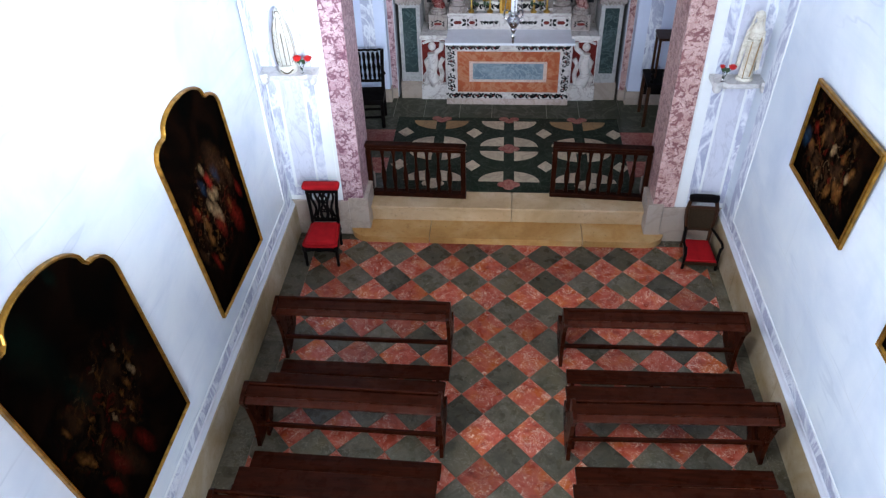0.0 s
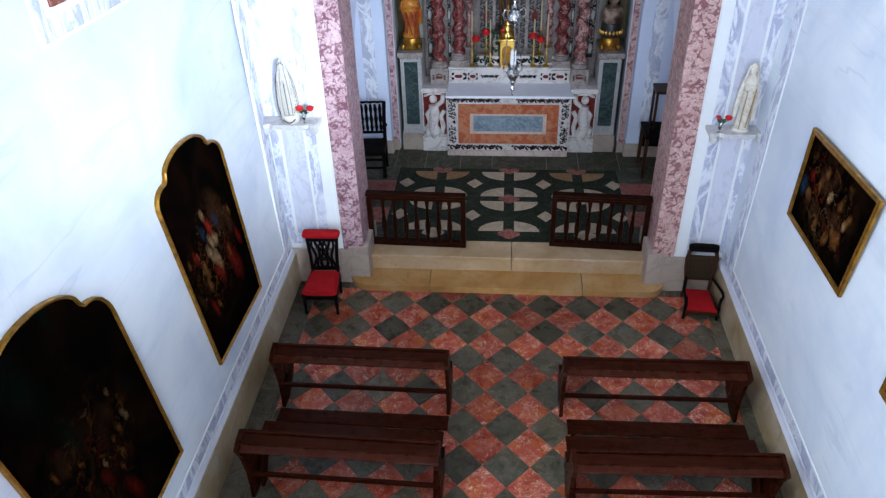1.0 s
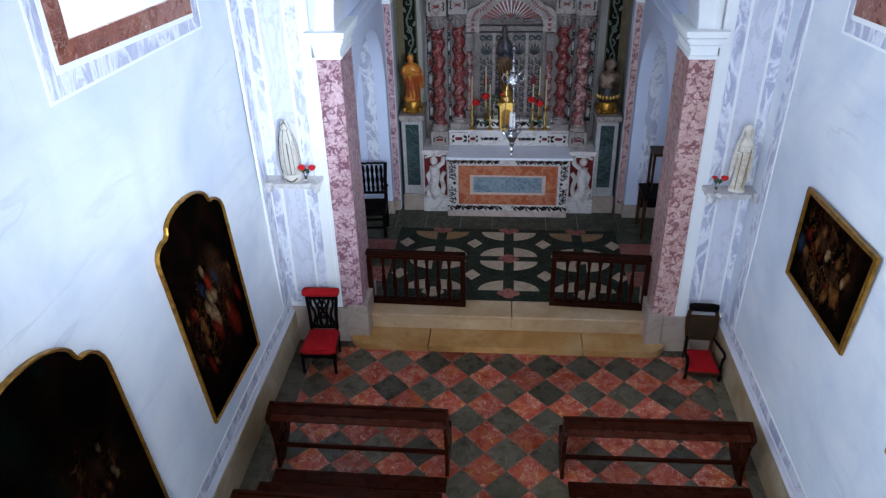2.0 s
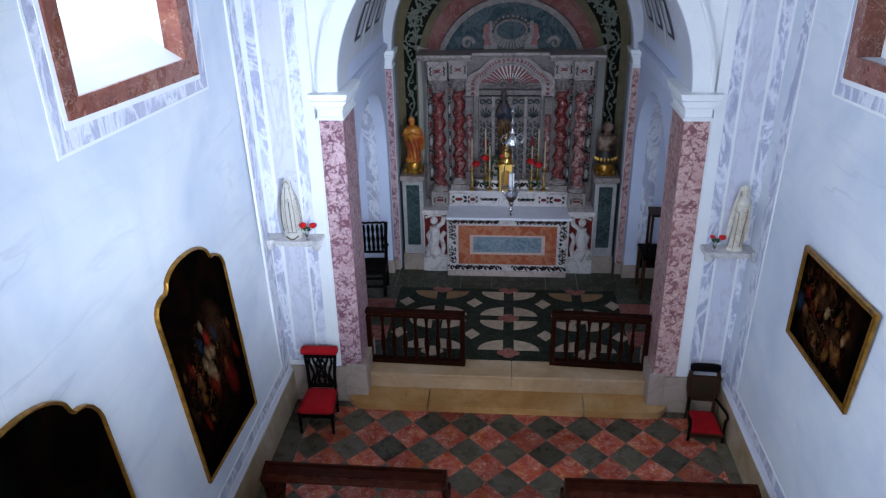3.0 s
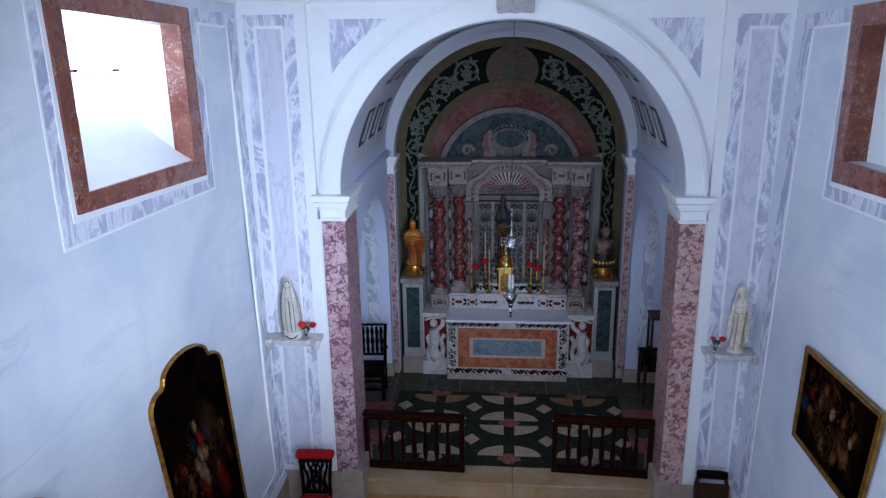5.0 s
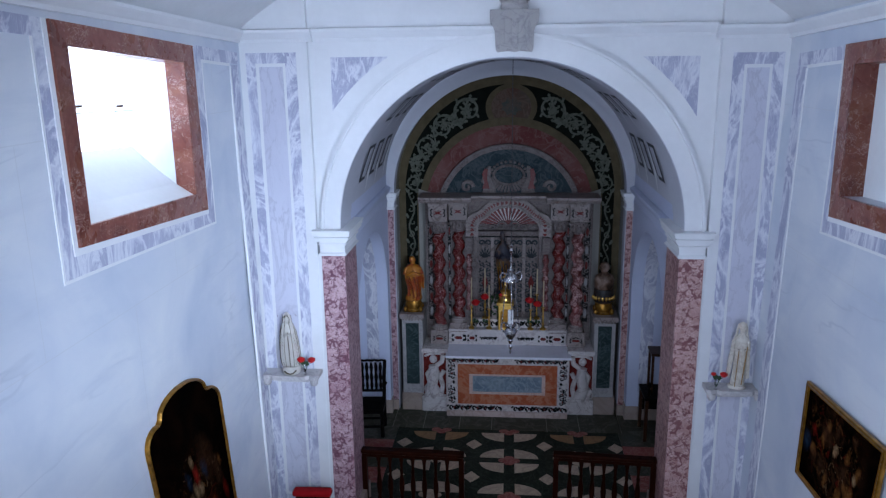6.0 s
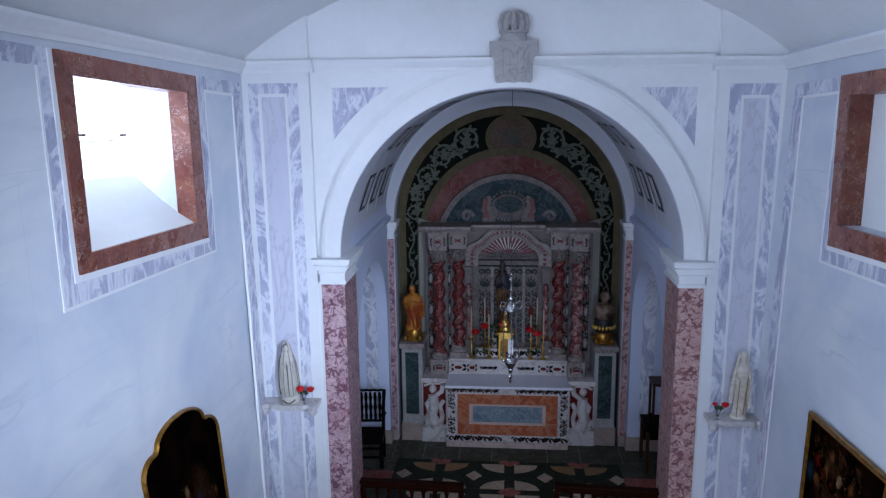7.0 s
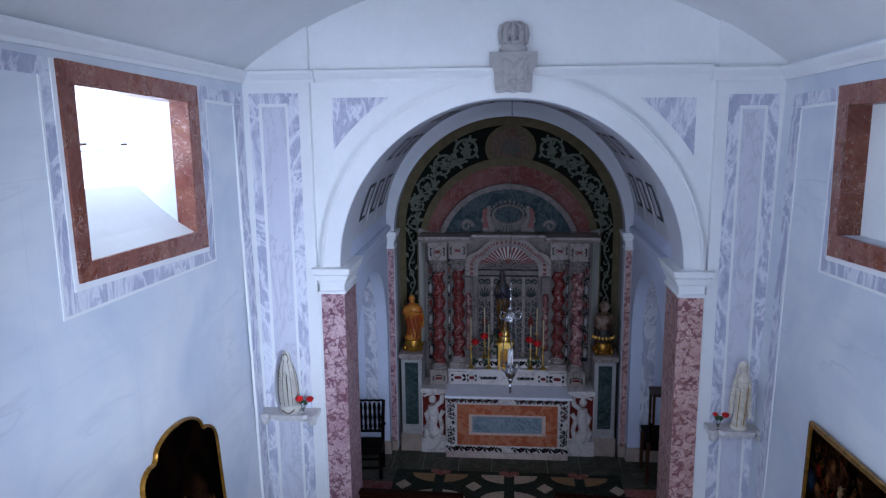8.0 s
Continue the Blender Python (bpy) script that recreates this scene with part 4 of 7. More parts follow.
def canvas_material(dabs, faded):
    """A darkened oil picture: soft brushed shapes (y, z, half width, half height, turn, colour) on a black-brown ground."""
    m = Mat("dark_canvas", 0.7, spec=0.0)
    c = m.ramp(m.noise(2.2, 6, 0.6, 0.8), (0.30, (0.0006, 0.0009, 0.0008)), (0.5, (0.0022, 0.0012, 0.0008)), (0.72, (0.008, 0.0030, 0.0016)))
    stir = m.node("ShaderNodeTexNoise", Scale=8.0, Detail=7.0, Roughness=0.72)
    m.link(m.pos, stir.inputs["Vector"])
    bent = m.t.nodes.new("ShaderNodeVectorMath")
    bent.operation = "MULTIPLY_ADD"
    bent.inputs[1].default_value = (0.0, 0.12, 0.14)
    m.link(stir.outputs["Color"], bent.inputs[0])
    m.link(m.pos, bent.inputs[2])
    grain = m.noise(22, 4, 0.6)
    # the murk of half-seen figures round the middle of the scene
    cy, cz = sum(d[0] for d in dabs) / len(dabs), sum(d[1] for d in dabs) / len(dabs)
    hub = m.t.nodes.new("ShaderNodeMapping")
    hub.vector_type = "TEXTURE"
    hub.inputs["Location"].default_value = (0, cy, cz)
    hub.inputs["Scale"].default_value = (1000, 0.62, 0.62)
    m.link(m.pos, hub.inputs["Vector"])
    away = m.t.nodes.new("ShaderNodeVectorMath")
    away.operation = "LENGTH"
    m.link(hub.outputs[0], away.inputs[0])
    near = m.ramp(away.outputs["Value"], (0.4, 1.0), (1.0, 0.0))
    for scale, low, colour in ((4.5, 0.50, "brown"), (7.0, 0.56, "ochre"), (6.0, 0.58, "rose"), (9.0, 0.62, "cream")):
        m.pos, kept = bent.outputs[0], m.pos
        wisp = m.ramp(m.noise(scale, 5, 0.6, 1.6), (low, 0.0), (low + 0.12, 0.7))
        m.pos = kept
        c = m.mix(m.mix(1.0, near, wisp, "MULTIPLY"), c, tuple(v * faded * 0.6 for v in PAINT[colour]))
    for y, z, ry, rz, turn, colour in dabs:
        mp = m.t.nodes.new("ShaderNodeMapping")
        mp.vector_type = "TEXTURE"
        mp.inputs["Location"].default_value = (0, y + 0.06, z + 0.07)
        mp.inputs["Rotation"].default_value = (radians(turn), 0, 0)
        mp.inputs["Scale"].default_value = (1000, ry * 0.8, rz * 1.3)
        m.link(bent.outputs[0], mp.inputs["Vector"])
        far = m.t.nodes.new("ShaderNodeVectorMath")
        far.operation = "LENGTH"
        m.link(mp.outputs[0], far.inputs[0])
        soft = m.ramp(far.outputs["Value"], (0.1, 0.75), (1.35, 0.0))
        rub = m.ramp(grain, (0.36, 0.45), (0.60, 1.0))
        c = m.mix(m.mix(1.0, soft, rub, "MULTIPLY"), c, tuple(v * faded for v in PAINT[colour]))
    return m.done(c, m.noise(120, 2), 0.05)


def painting(name, side, outline, dabs, label, width=0.026, tilt=0.0, faded=1.0):
    """A framed canvas lying along a nave wall. outline: (y, z) round the outside; dabs: see canvas_material."""
    fx = xl if side < 0 else xr
    cy = sum(p[0] for p in outline) / len(outline)
    cz = min(p[1] for p in outline)
    t = thing(name, pose(0, 0, 0), label, "painting")
    c = Vector((cy, sum(p[1] for p in outline) / len(outline)))
    n = len(outline)
    area = sum(outline[i][0] * outline[(i + 1) % n][1] - outline[(i + 1) % n][0] * outline[i][1] for i in range(n))

    def inset(d):
        out = []
        for i in range(n):
            p, q, r = (Vector(outline[(i + k) % n]) for k in (-1, 0, 1))
            u, w = (q - p).normalized(), (r - q).normalized()
            nu, nw = Vector((-u.y, u.x)), Vector((-w.y, w.x))
            if area < 0:
                nu, nw = -nu, -nw
            m = (nu + nw).normalized()
            out.append(q + m * d / max(0.8, m.dot(nu)))
        return out
    levels = [(0.0, 0.004), (0.0, 0.03), (width * 0.25, 0.04), (width * 0.55, 0.034), (width * 0.8, 0.037), (width, 0.024), (width, 0.004)]
    b = B()
    loops = []
    for d, h in levels:
        lean = lambda z: tilt * (z - cz)
        loops.append([b.verts.new((fx(p[1]) - side * (h + lean(p[1])), p[0], p[1])) for p in inset(d)])
    for k in range(len(loops)):
        a, d = loops[k], loops[(k + 1) % len(loops)]
        for i in range(n):
            b.faces.new((a[i], a[(i + 1) % n], d[(i + 1) % n], d[i]))
    part("frame", b, GILT, t, "narrow gilded frame")
    b = B()
    pts = inset(width - 0.004)
    f = [b.verts.new((fx(p[1]) - side * (0.018 + tilt * (p[1] - cz)), p[0], p[1])) for p in pts]
    g = [b.verts.new((fx(p[1]) - side * (0.006 + tilt * (p[1] - cz)), p[0], p[1])) for p in pts]
    b.faces.new(f)
    b.faces.new(g[::-1])
    for i in range(n):
        b.faces.new((f[i], g[i], g[(i + 1) % n], f[(i + 1) % n]))
    part("canvas", b, canvas_material(dabs, faded), t, "darkened oil canvas")


def shaped_top(bl, br, sr, sl, rise):
    """A frame outline with straight foot and sides and a lobed, arched head, hung between four corners (y, z)."""
    k = rise / 0.52
    half = [(1.0, 0.0, 0.0)] + [(u, 1.0, up * k) for u, up in ((1.0, 0.0), (1.0, 0.06), (0.975, 0.13), (0.92, 0.195), (0.84, 0.24), (0.75, 0.262), (0.67, 0.265), (0.63, 0.295))]
    half += [(0.63 * math.cos(radians(a)), 1.0, 0.295 * k + 0.225 * k * math.sin(radians(a))) for a in range(18, 91, 12)]

    def at(u, v, up):
        l, r = (bl[0] + (sl[0] - bl[0]) * v, bl[1] + (sl[1] - bl[1]) * v), (br[0] + (sr[0] - br[0]) * v, br[1] + (sr[1] - br[1]) * v)
        k = (u + 1) / 2
        lean = (sl[0] + sr[0] - bl[0] - br[0]) / (sl[1] + sr[1] - bl[1] - br[1])
        return (l[0] + (r[0] - l[0]) * k + up * lean, l[1] + (r[1] - l[1]) * k + up)
    return [at(*p) for p in half] + [at(-u, v, up) for u, v, up in half[::-1]]


painting("altar_painting", -1, shaped_top((-2.607, 0.965), (-1.255, 0.885), (-1.34, 2.64), (-2.80, 2.81), 0.42),
         [(-1.83, 2.28, 0.231, 0.265, 20, "brown"), (-1.87, 2.19, 0.084, 0.115, 20, "blue"), (-2.19, 2.23, 0.070, 0.115, 20, "blue"), (-1.60, 2.02, 0.112, 0.184, 20, "brown"), (-1.69, 1.57, 0.161, 0.265, 20, "rose"), (-1.47, 1.74, 0.084, 0.127, 20, "rose"), (-2.06, 1.72, 0.119, 0.184, 20, "rose"), (-2.04, 2.20, 0.084, 0.115, 20, "red"), (-2.11, 2.38, 0.056, 0.069, 20, "cream"), (-2.07, 2.06, 0.070, 0.092, 20, "cream"), (-2.14, 1.96, 0.070, 0.138, 20, "cream"), (-2.03, 1.85, 0.084, 0.149, 20, "cream"), (-1.98, 2.04, 0.084, 0.092, 20, "cream"), (-1.75, 1.76, 0.049, 0.069, 20, "ochre"), (-2.44, 2.12, 0.070, 0.103, 20, "rose"), (-2.58, 2.15, 0.042, 0.057, 20, "ochre"), (-2.40, 2.13, 0.028, 0.046, 20, "ochre"), (-2.32, 1.91, 0.077, 0.127, 20, "ochre"), (-2.32, 1.73, 0.063, 0.103, 20, "ochre"), (-2.25, 1.47, 0.042, 0.081, 20, "ochre"), (-2.35, 1.48, 0.070, 0.138, 20, "rose"), (-2.55, 1.70, 0.070, 0.115, 20, "brown"), (-1.54, 2.10, 0.049, 0.069, 20, "ochre")],
         "dark devotional oil painting with a shaped gilded frame", faded=1.15)
painting("altar_painting", -1, shaped_top((-5.02, 0.985), (-3.65, 0.955), (-3.77, 2.62), (-5.22, 2.85), 0.50),
         [(-4.84, 2.89, 0.248, 0.396, 20, "green"), (-4.42, 3.11, 0.080, 0.110, 20, "green"), (-4.66, 2.31, 0.136, 0.231, 20, "green"), (-3.95, 2.08, 0.088, 0.132, 20, "green"), (-4.19, 2.23, 0.032, 0.044, 20, "cream"), (-4.10, 2.02, 0.032, 0.055, 20, "ochre"), (-4.11, 1.92, 0.048, 0.077, 20, "cream"), (-4.23, 1.90, 0.048, 0.077, 20, "ochre"), (-4.32, 1.89, 0.025, 0.044, 20, "ochre"), (-4.26, 2.10, 0.072, 0.121, 20, "brown"), (-4.49, 1.82, 0.025, 0.044, 20, "cream"), (-4.29, 1.74, 0.040, 0.077, 20, "ochre"), (-4.34, 1.62, 0.032, 0.055, 20, "ochre"), (-4.52, 1.71, 0.064, 0.110, 20, "rose"), (-4.64, 1.50, 0.096, 0.176, 20, "rose"), (-4.80, 1.45, 0.072, 0.132, 20, "rose"), (-4.32, 1.34, 0.104, 0.187, 20, "rose"), (-4.52, 1.35, 0.128, 0.242, 20, "brown"), (-4.80, 2.23, 0.080, 0.143, 20, "brown"), (-4.92, 2.20, 0.040, 0.066, 20, "ochre"), (-4.68, 2.05, 0.032, 0.055, 20, "ochre"), (-4.89, 1.89, 0.064, 0.121, 20, "ochre"), (-4.83, 2.15, 0.056, 0.099, 20, "brown"), (-4.85, 1.78, 0.032, 0.055, 20, "ochre")],
         "very dark devotional oil painting with a shaped gilded frame", faded=0.6)
painting("framed_painting", 1, [(-2.75, 2.13), (-1.41, 2.085), (-1.47, 3.035), (-2.875, 3.12)],
         [(-1.96, 2.83, 0.068, 0.060, 20, "ochre"), (-1.88, 2.69, 0.068, 0.070, 20, "ochre"), (-1.69, 2.68, 0.085, 0.060, 20, "rose"), (-1.70, 2.50, 0.076, 0.060, 20, "ochre"), (-1.72, 2.45, 0.093, 0.070, 20, "brown"), (-2.12, 2.71, 0.068, 0.050, 20, "cream"), (-2.09, 2.66, 0.034, 0.040, 20, "cream"), (-2.32, 2.74, 0.060, 0.060, 20, "ochre"), (-2.46, 2.62, 0.051, 0.050, 20, "cream"), (-2.51, 2.70, 0.060, 0.080, 20, "ochre"), (-2.22, 2.35, 0.068, 0.080, 20, "ochre"), (-1.97, 2.35, 0.060, 0.070, 20, "ochre"), (-2.39, 2.44, 0.111, 0.100, 20, "ochre"), (-2.31, 2.48, 0.051, 0.050, 20, "ochre"), (-1.87, 2.44, 0.119, 0.100, 20, "brown"), (-2.13, 2.86, 0.068, 0.070, 20, "brown"), (-2.42, 2.93, 0.076, 0.060, 20, "brown"), (-2.28, 2.57, 0.136, 0.120, 20, "brown"), (-1.93, 2.76, 0.145, 0.110, 20, "brown"), (-1.56, 2.50, 0.136, 0.100, 20, "blue")],
         "dark oil painting in a plain gilded frame", 0.055, 0.03, 1.5)
painting("framed_painting", 1, [(-5.02, 2.03), (-3.676, 2.0), (-3.72, 2.94), (-5.10, 3.01)], [(-4.2, 2.4, 0.12, 0.2, 0, "brown"), (-4.5, 2.3, 0.1, 0.12, 0, "ochre")], "dark oil painting in a plain gilded frame", 0.055, 0.03, 1.5)

# ---- bracket shelves with figures ----
SHELF = veined("grey_white_shelf_marble", (0.58, 0.56, 0.55), (0.44, 0.42, 0.42), 4.0, 0.03, 0.4, 0.45)
IVORY = veined("ivory_stone", (0.66, 0.62, 0.54), (0.48, 0.42, 0.34), 6.0, 0.03, 0.3, 0.5)
GREYSTONE = veined("grey_carved_stone", (0.42, 0.40, 0.39), (0.30, 0.29, 0.29), 5.0, 0.03, 0.4, 0.6)
LEAF = plain("dark_leaf", (0.02, 0.06, 0.015), 0.5, 0, 0.5)
PETAL = plain("red_petal", (0.62, 0.004, 0.006), 0.5, 0, 0.7)
GLASS = Mat("clear_glass", 0.05)
GLASS.b.inputs["Transmission Weight"].default_value = 1.0
GLASS = GLASS.done((0.95, 0.97, 0.97))


def shelf(x, z, w):
    s = thing("wall_shelf", pose(x, Y0, z), "small grey-white marble bracket shelf on the pilaster", "shelf", "bracket shelves")
    b = B()
    prism(b, [(-w / 2, -0.002), (w / 2, -0.002), (w / 2, -0.20), (w / 2 - 0.04, -0.235), (w / 2 - 0.11, -0.20), (w / 2 - 0.15, -0.245), (-w / 2 + 0.15, -0.245), (-w / 2 + 0.11, -0.20), (-w / 2 + 0.04, -0.235), (-w / 2, -0.20)], "z", -0.045, 0.0)
    part("slab", b, SHELF, s)
    b = B()
    for k, (d, z0, z1) in enumerate(((0.06, -0.075, -0.046), (0.10, -0.10, -0.076), (0.15, -0.13, -0.101))):
        box(b, -w / 2 + d, w / 2 - d, -0.23 + d * 0.9, -0.002, z0, z1)
    part("moulding", b, SHELF, s)
    for q in (-1, 1):
        b = B()
        lathe(b, [(0.03, -0.13), (0.045, -0.11), (0.05, -0.08), (0.045, -0.05), (0.03, -0.046)], 12, (q * (w / 2 - 0.06), -0.18, 0))
        part("boss", b, SHELF, s, smooth=True)
    return s


def vase_of_flowers(m, spots, label):
    """A small glass vase with stems, leaves and red blooms."""
    t = thing("flower_vase", m, label, "flowers")
    part("vase", lathe(B(), [(0.022, 0.0), (0.026, 0.01), (0.018, 0.05), (0.022, 0.10), (0.028, 0.115), (0.022, 0.116), (0.014, 0.05)], 14), GLASS, t, smooth=True)
    for x, y, z, r in spots:
        part("stem", tube(B(), [(0, 0, 0.03), (x * 0.4, y * 0.4, z * 0.6), (x, y, z - r * 0.4)], 0.003, 5), LEAF, t)
        b = B()
        for ringn, (rr, hh, tilt) in enumerate(((0.35, 0.55, 0.2), (0.7, 0.35, 0.6), (1.0, 0.05, 1.0))):
            for k in range(5 + 2 * ringn):
                a = 6.283 * k / (5 + 2 * ringn) + ringn * 0.5
                bb = B()
                blob(bb, (0, 0, 0), r * 0.42, r * 0.10, r * 0.42, 8, 5)
                bmesh.ops.transform(bb, matrix=Matrix.Translation((x + math.cos(a) * r * rr * 0.62, y + math.sin(a) * r * rr * 0.62, z + hh * r * 0.5)) @ Matrix.Rotation(a + 1.57, 4, "Z") @ Matrix.Rotation(0.5 * tilt, 4, "X"), verts=bb.verts)
                join(b, bb)
        blob(b, (x, y, z), r * 0.6, r * 0.6, r * 0.5)
        part("bloom", b, PETAL, t, "red bloom", True)
    for k in range(3):
        a = k * 2.1
        b = B()
        blob(b, (0.03 * math.cos(a), 0.03 * math.sin(a), 0.13 + 0.01 * k), 0.022, 0.006, 0.03, 6, 5)
        part("leaf", b, LEAF, t, smooth=True)
    return t


shelf(-2.498, 2.39, 0.67)
shelf(2.49, 2.335, 0.625)


ROBE = plain("ivory_painted_plaster", (0.56, 0.53, 0.47), 0.5, 0, 0.85, 14)
DARKGILT = plain("tarnished_gilt_line", (0.11, 0.085, 0.05), 0.5, 0.2, 0.6, 30)
STAFFWOOD = plain("ochre_painted_staff", (0.34, 0.19, 0.05), 0.5, 0, 0.7, 20)


def two_tone(name, body, lines, m, mats, label):
    """A figure as one mesh, its painted lines in a second colour."""
    for f in body.faces:
        f.material_index = 0
    first = len(body.faces)
    join(body, lines)
    body.faces.ensure_lookup_table()
    for f in body.faces[first:]:
        f.material_index = 1
    mesh = finish(body, name, mats[0], True)
    mesh.materials.append(mats[1])
    ob = new(name, mesh)
    ob.matrix_world = m
    return tagged(ob, label, "statue")


def mantled(h, w):
    """The standing Virgin: hood and mantle falling in one pointed outline, open over the robe."""
    b, k = B(), B()
    lathe(b, [(w * 0.40, 0.0), (w * 0.46, h * 0.03), (w * 0.47, h * 0.08), (w * 0.42, h * 0.125), (w * 0.30, h * 0.13)], 20, sy=0.9)
    half = [(0.45, 0.13), (0.48, 0.20), (0.50, 0.30), (0.485, 0.42), (0.45, 0.56), (0.39, 0.69), (0.30, 0.78), (0.22, 0.835), (0.215, 0.90), (0.17, 0.96), (0.05, 1.0)]

    def at(a, r, z, out=1.0):
        return (r * w * math.cos(a) * out, 0.62 * r * w * math.sin(a) * out, z * h)
    rings = []
    for r, z in half:
        rings.append([b.verts.new(at(radians(-62 + 304 * i / 26), r * (1 + 0.03 * math.sin(i * 1.9)), z)) for i in range(27)])
    for p, q in zip(rings, rings[1:]):
        for i in range(26):
            b.faces.new((p[i], p[i + 1], q[i + 1], q[i]))
    lathe(b, [(r * w * 0.82, z * h) for r, z in half[:-2]], 22, sy=0.56)
    blob(b, (0, -0.07 * w, 0.885 * h), 0.12 * w, 0.12 * w, 0.062 * h)
    tube(b, [(-0.16 * w, -0.24 * w, 0.60 * h), (0.0, -0.31 * w, 0.68 * h), (0.16 * w, -0.24 * w, 0.60 * h)], 0.05 * w, 8)
    for s, ang in ((-1, 246), (1, -66)):
        tube(k, [at(radians(ang), r, z, 1.03) for r, z in half[:-1]], 0.014 * w, 6)
        tube(k, [at(radians(ang - s * 26), r * 0.84, z, 1.03) for r, z in half[:6]], 0.011 * w, 6)
        tube(k, [at(radians(ang + s * 40), r, z, 1.02) for r, z in half[:7]], 0.014 * w, 6)
        tube(k, [at(radians(ang + s * 62), r, z, 1.02) for r, z in half[:-1]], 0.014 * w, 6)
        for z in (0.16, 0.22, 0.28, 0.34, 0.40, 0.46, 0.52, 0.58, 0.64):
            tube(k, [at(radians(ang + s * 8), 0.49 - 0.05 * z, z, 1.02), at(radians(ang + s * 20), 0.49 - 0.05 * z, z + 0.05, 1.03), at(radians(ang + s * 32), 0.49 - 0.05 * z, z, 1.02)], 0.010 * w, 5)
    tube(k, [(0.02 * w, -0.30 * w, 0.64 * h), (0.03 * w, -0.31 * w, 0.40 * h)], 0.014 * w, 6)
    tube(k, [(0.17 * w * math.cos(radians(t)), -0.17 * w, 0.885 * h + 0.075 * h * math.sin(radians(t))) for t in range(-30, 211, 20)], 0.011 * w, 6)
    tube(k, [(-0.30 * w + 0.6 * w * t, -0.40 * w - 0.08 * w * math.sin(t * 3.14), (0.085 - 0.05 * math.sin(t * 3.14)) * h) for t in (q / 8 for q in range(9))], 0.035 * w, 6)
    tube(k, [(0.46 * w * math.cos(radians(t)), 0.03 * w, 0.90 * h + 0.05 * h * math.sin(radians(t)) + 0.03 * h) for t in (5, 15, 25)], 0.014 * w, 5)
    tube(k, [(0.46 * w * math.cos(radians(t)), 0.03 * w, 0.90 * h + 0.05 * h * math.sin(radians(t)) + 0.03 * h) for t in (155, 165, 175)], 0.014 * w, 5)
    return b, k


def saint(h, w):
    """A slim saint in a long cloak, veil over the head, with a staff and a girdle end."""
    b, k = B(), B()
    lathe(b, [(w * 0.42, 0.0), (w * 0.44, h * 0.025), (w * 0.38, h * 0.05)], 20, sy=0.8)
    bb = B()
    prof = [(0.34, 0.05), (0.33, 0.12), (0.30, 0.30), (0.31, 0.45), (0.34, 0.60), (0.36, 0.70), (0.31, 0.77), (0.18, 0.81), (0.12, 0.835), (0.13, 0.86), (0.185, 0.90), (0.19, 0.94), (0.14, 0.98), (0.03, 1.0)]
    lathe(bb, [(r * w, z * h) for r, z in prof], 30, sy=0.7)
    for v in bb.verts:
        a, t = math.atan2(v.co.y, v.co.x), v.co.z / h
        if t < 0.76:
            q = 1 + 0.06 * math.sin(8 * a + 5 * t)
            v.co.x, v.co.y = v.co.x * q, v.co.y * q
        v.co.x += 0.05 * w * math.sin(t * 3.1)
    join(b, bb)
    for s in (-1, 1):
        c = B()
        prism(c, [(s * 0.28 * w, 0.78 * h), (s * 0.40 * w, 0.70 * h), (s * 0.50 * w, 0.45 * h), (s * 0.55 * w, 0.17 * h), (s * 0.40 * w, 0.14 * h), (s * 0.30 * w, 0.45 * h)], "y", -0.05 * w, 0.18 * w)
        join(b, c)
        tube(b, [(s * 0.34 * w, -0.04 * w, 0.72 * h), (s * 0.38 * w, -0.18 * w, 0.60 * h), (s * 0.12 * w, -0.34 * w, 0.61 * h)], 0.085 * w, 8, 0.7)
        tube(b, [(s * 0.14 * w, 0.03 * w, 0.97 * h), (s * 0.21 * w, 0.02 * w, 0.90 * h), (s * 0.24 * w, 0.02 * w, 0.82 * h), (s * 0.30 * w, 0.0, 0.76 * h)], 0.06 * w, 8)
    tube(k, [(-0.16 * w, -0.36 * w, 0.05 * h), (-0.12 * w, -0.36 * w, 0.60 * h)], 0.022 * w, 6)
    tube(k, [(0.16 * w, -0.30 * w, 0.08 * h), (0.27 * w, -0.33 * w, 0.66 * h)], 0.030 * w, 6)
    return b, k


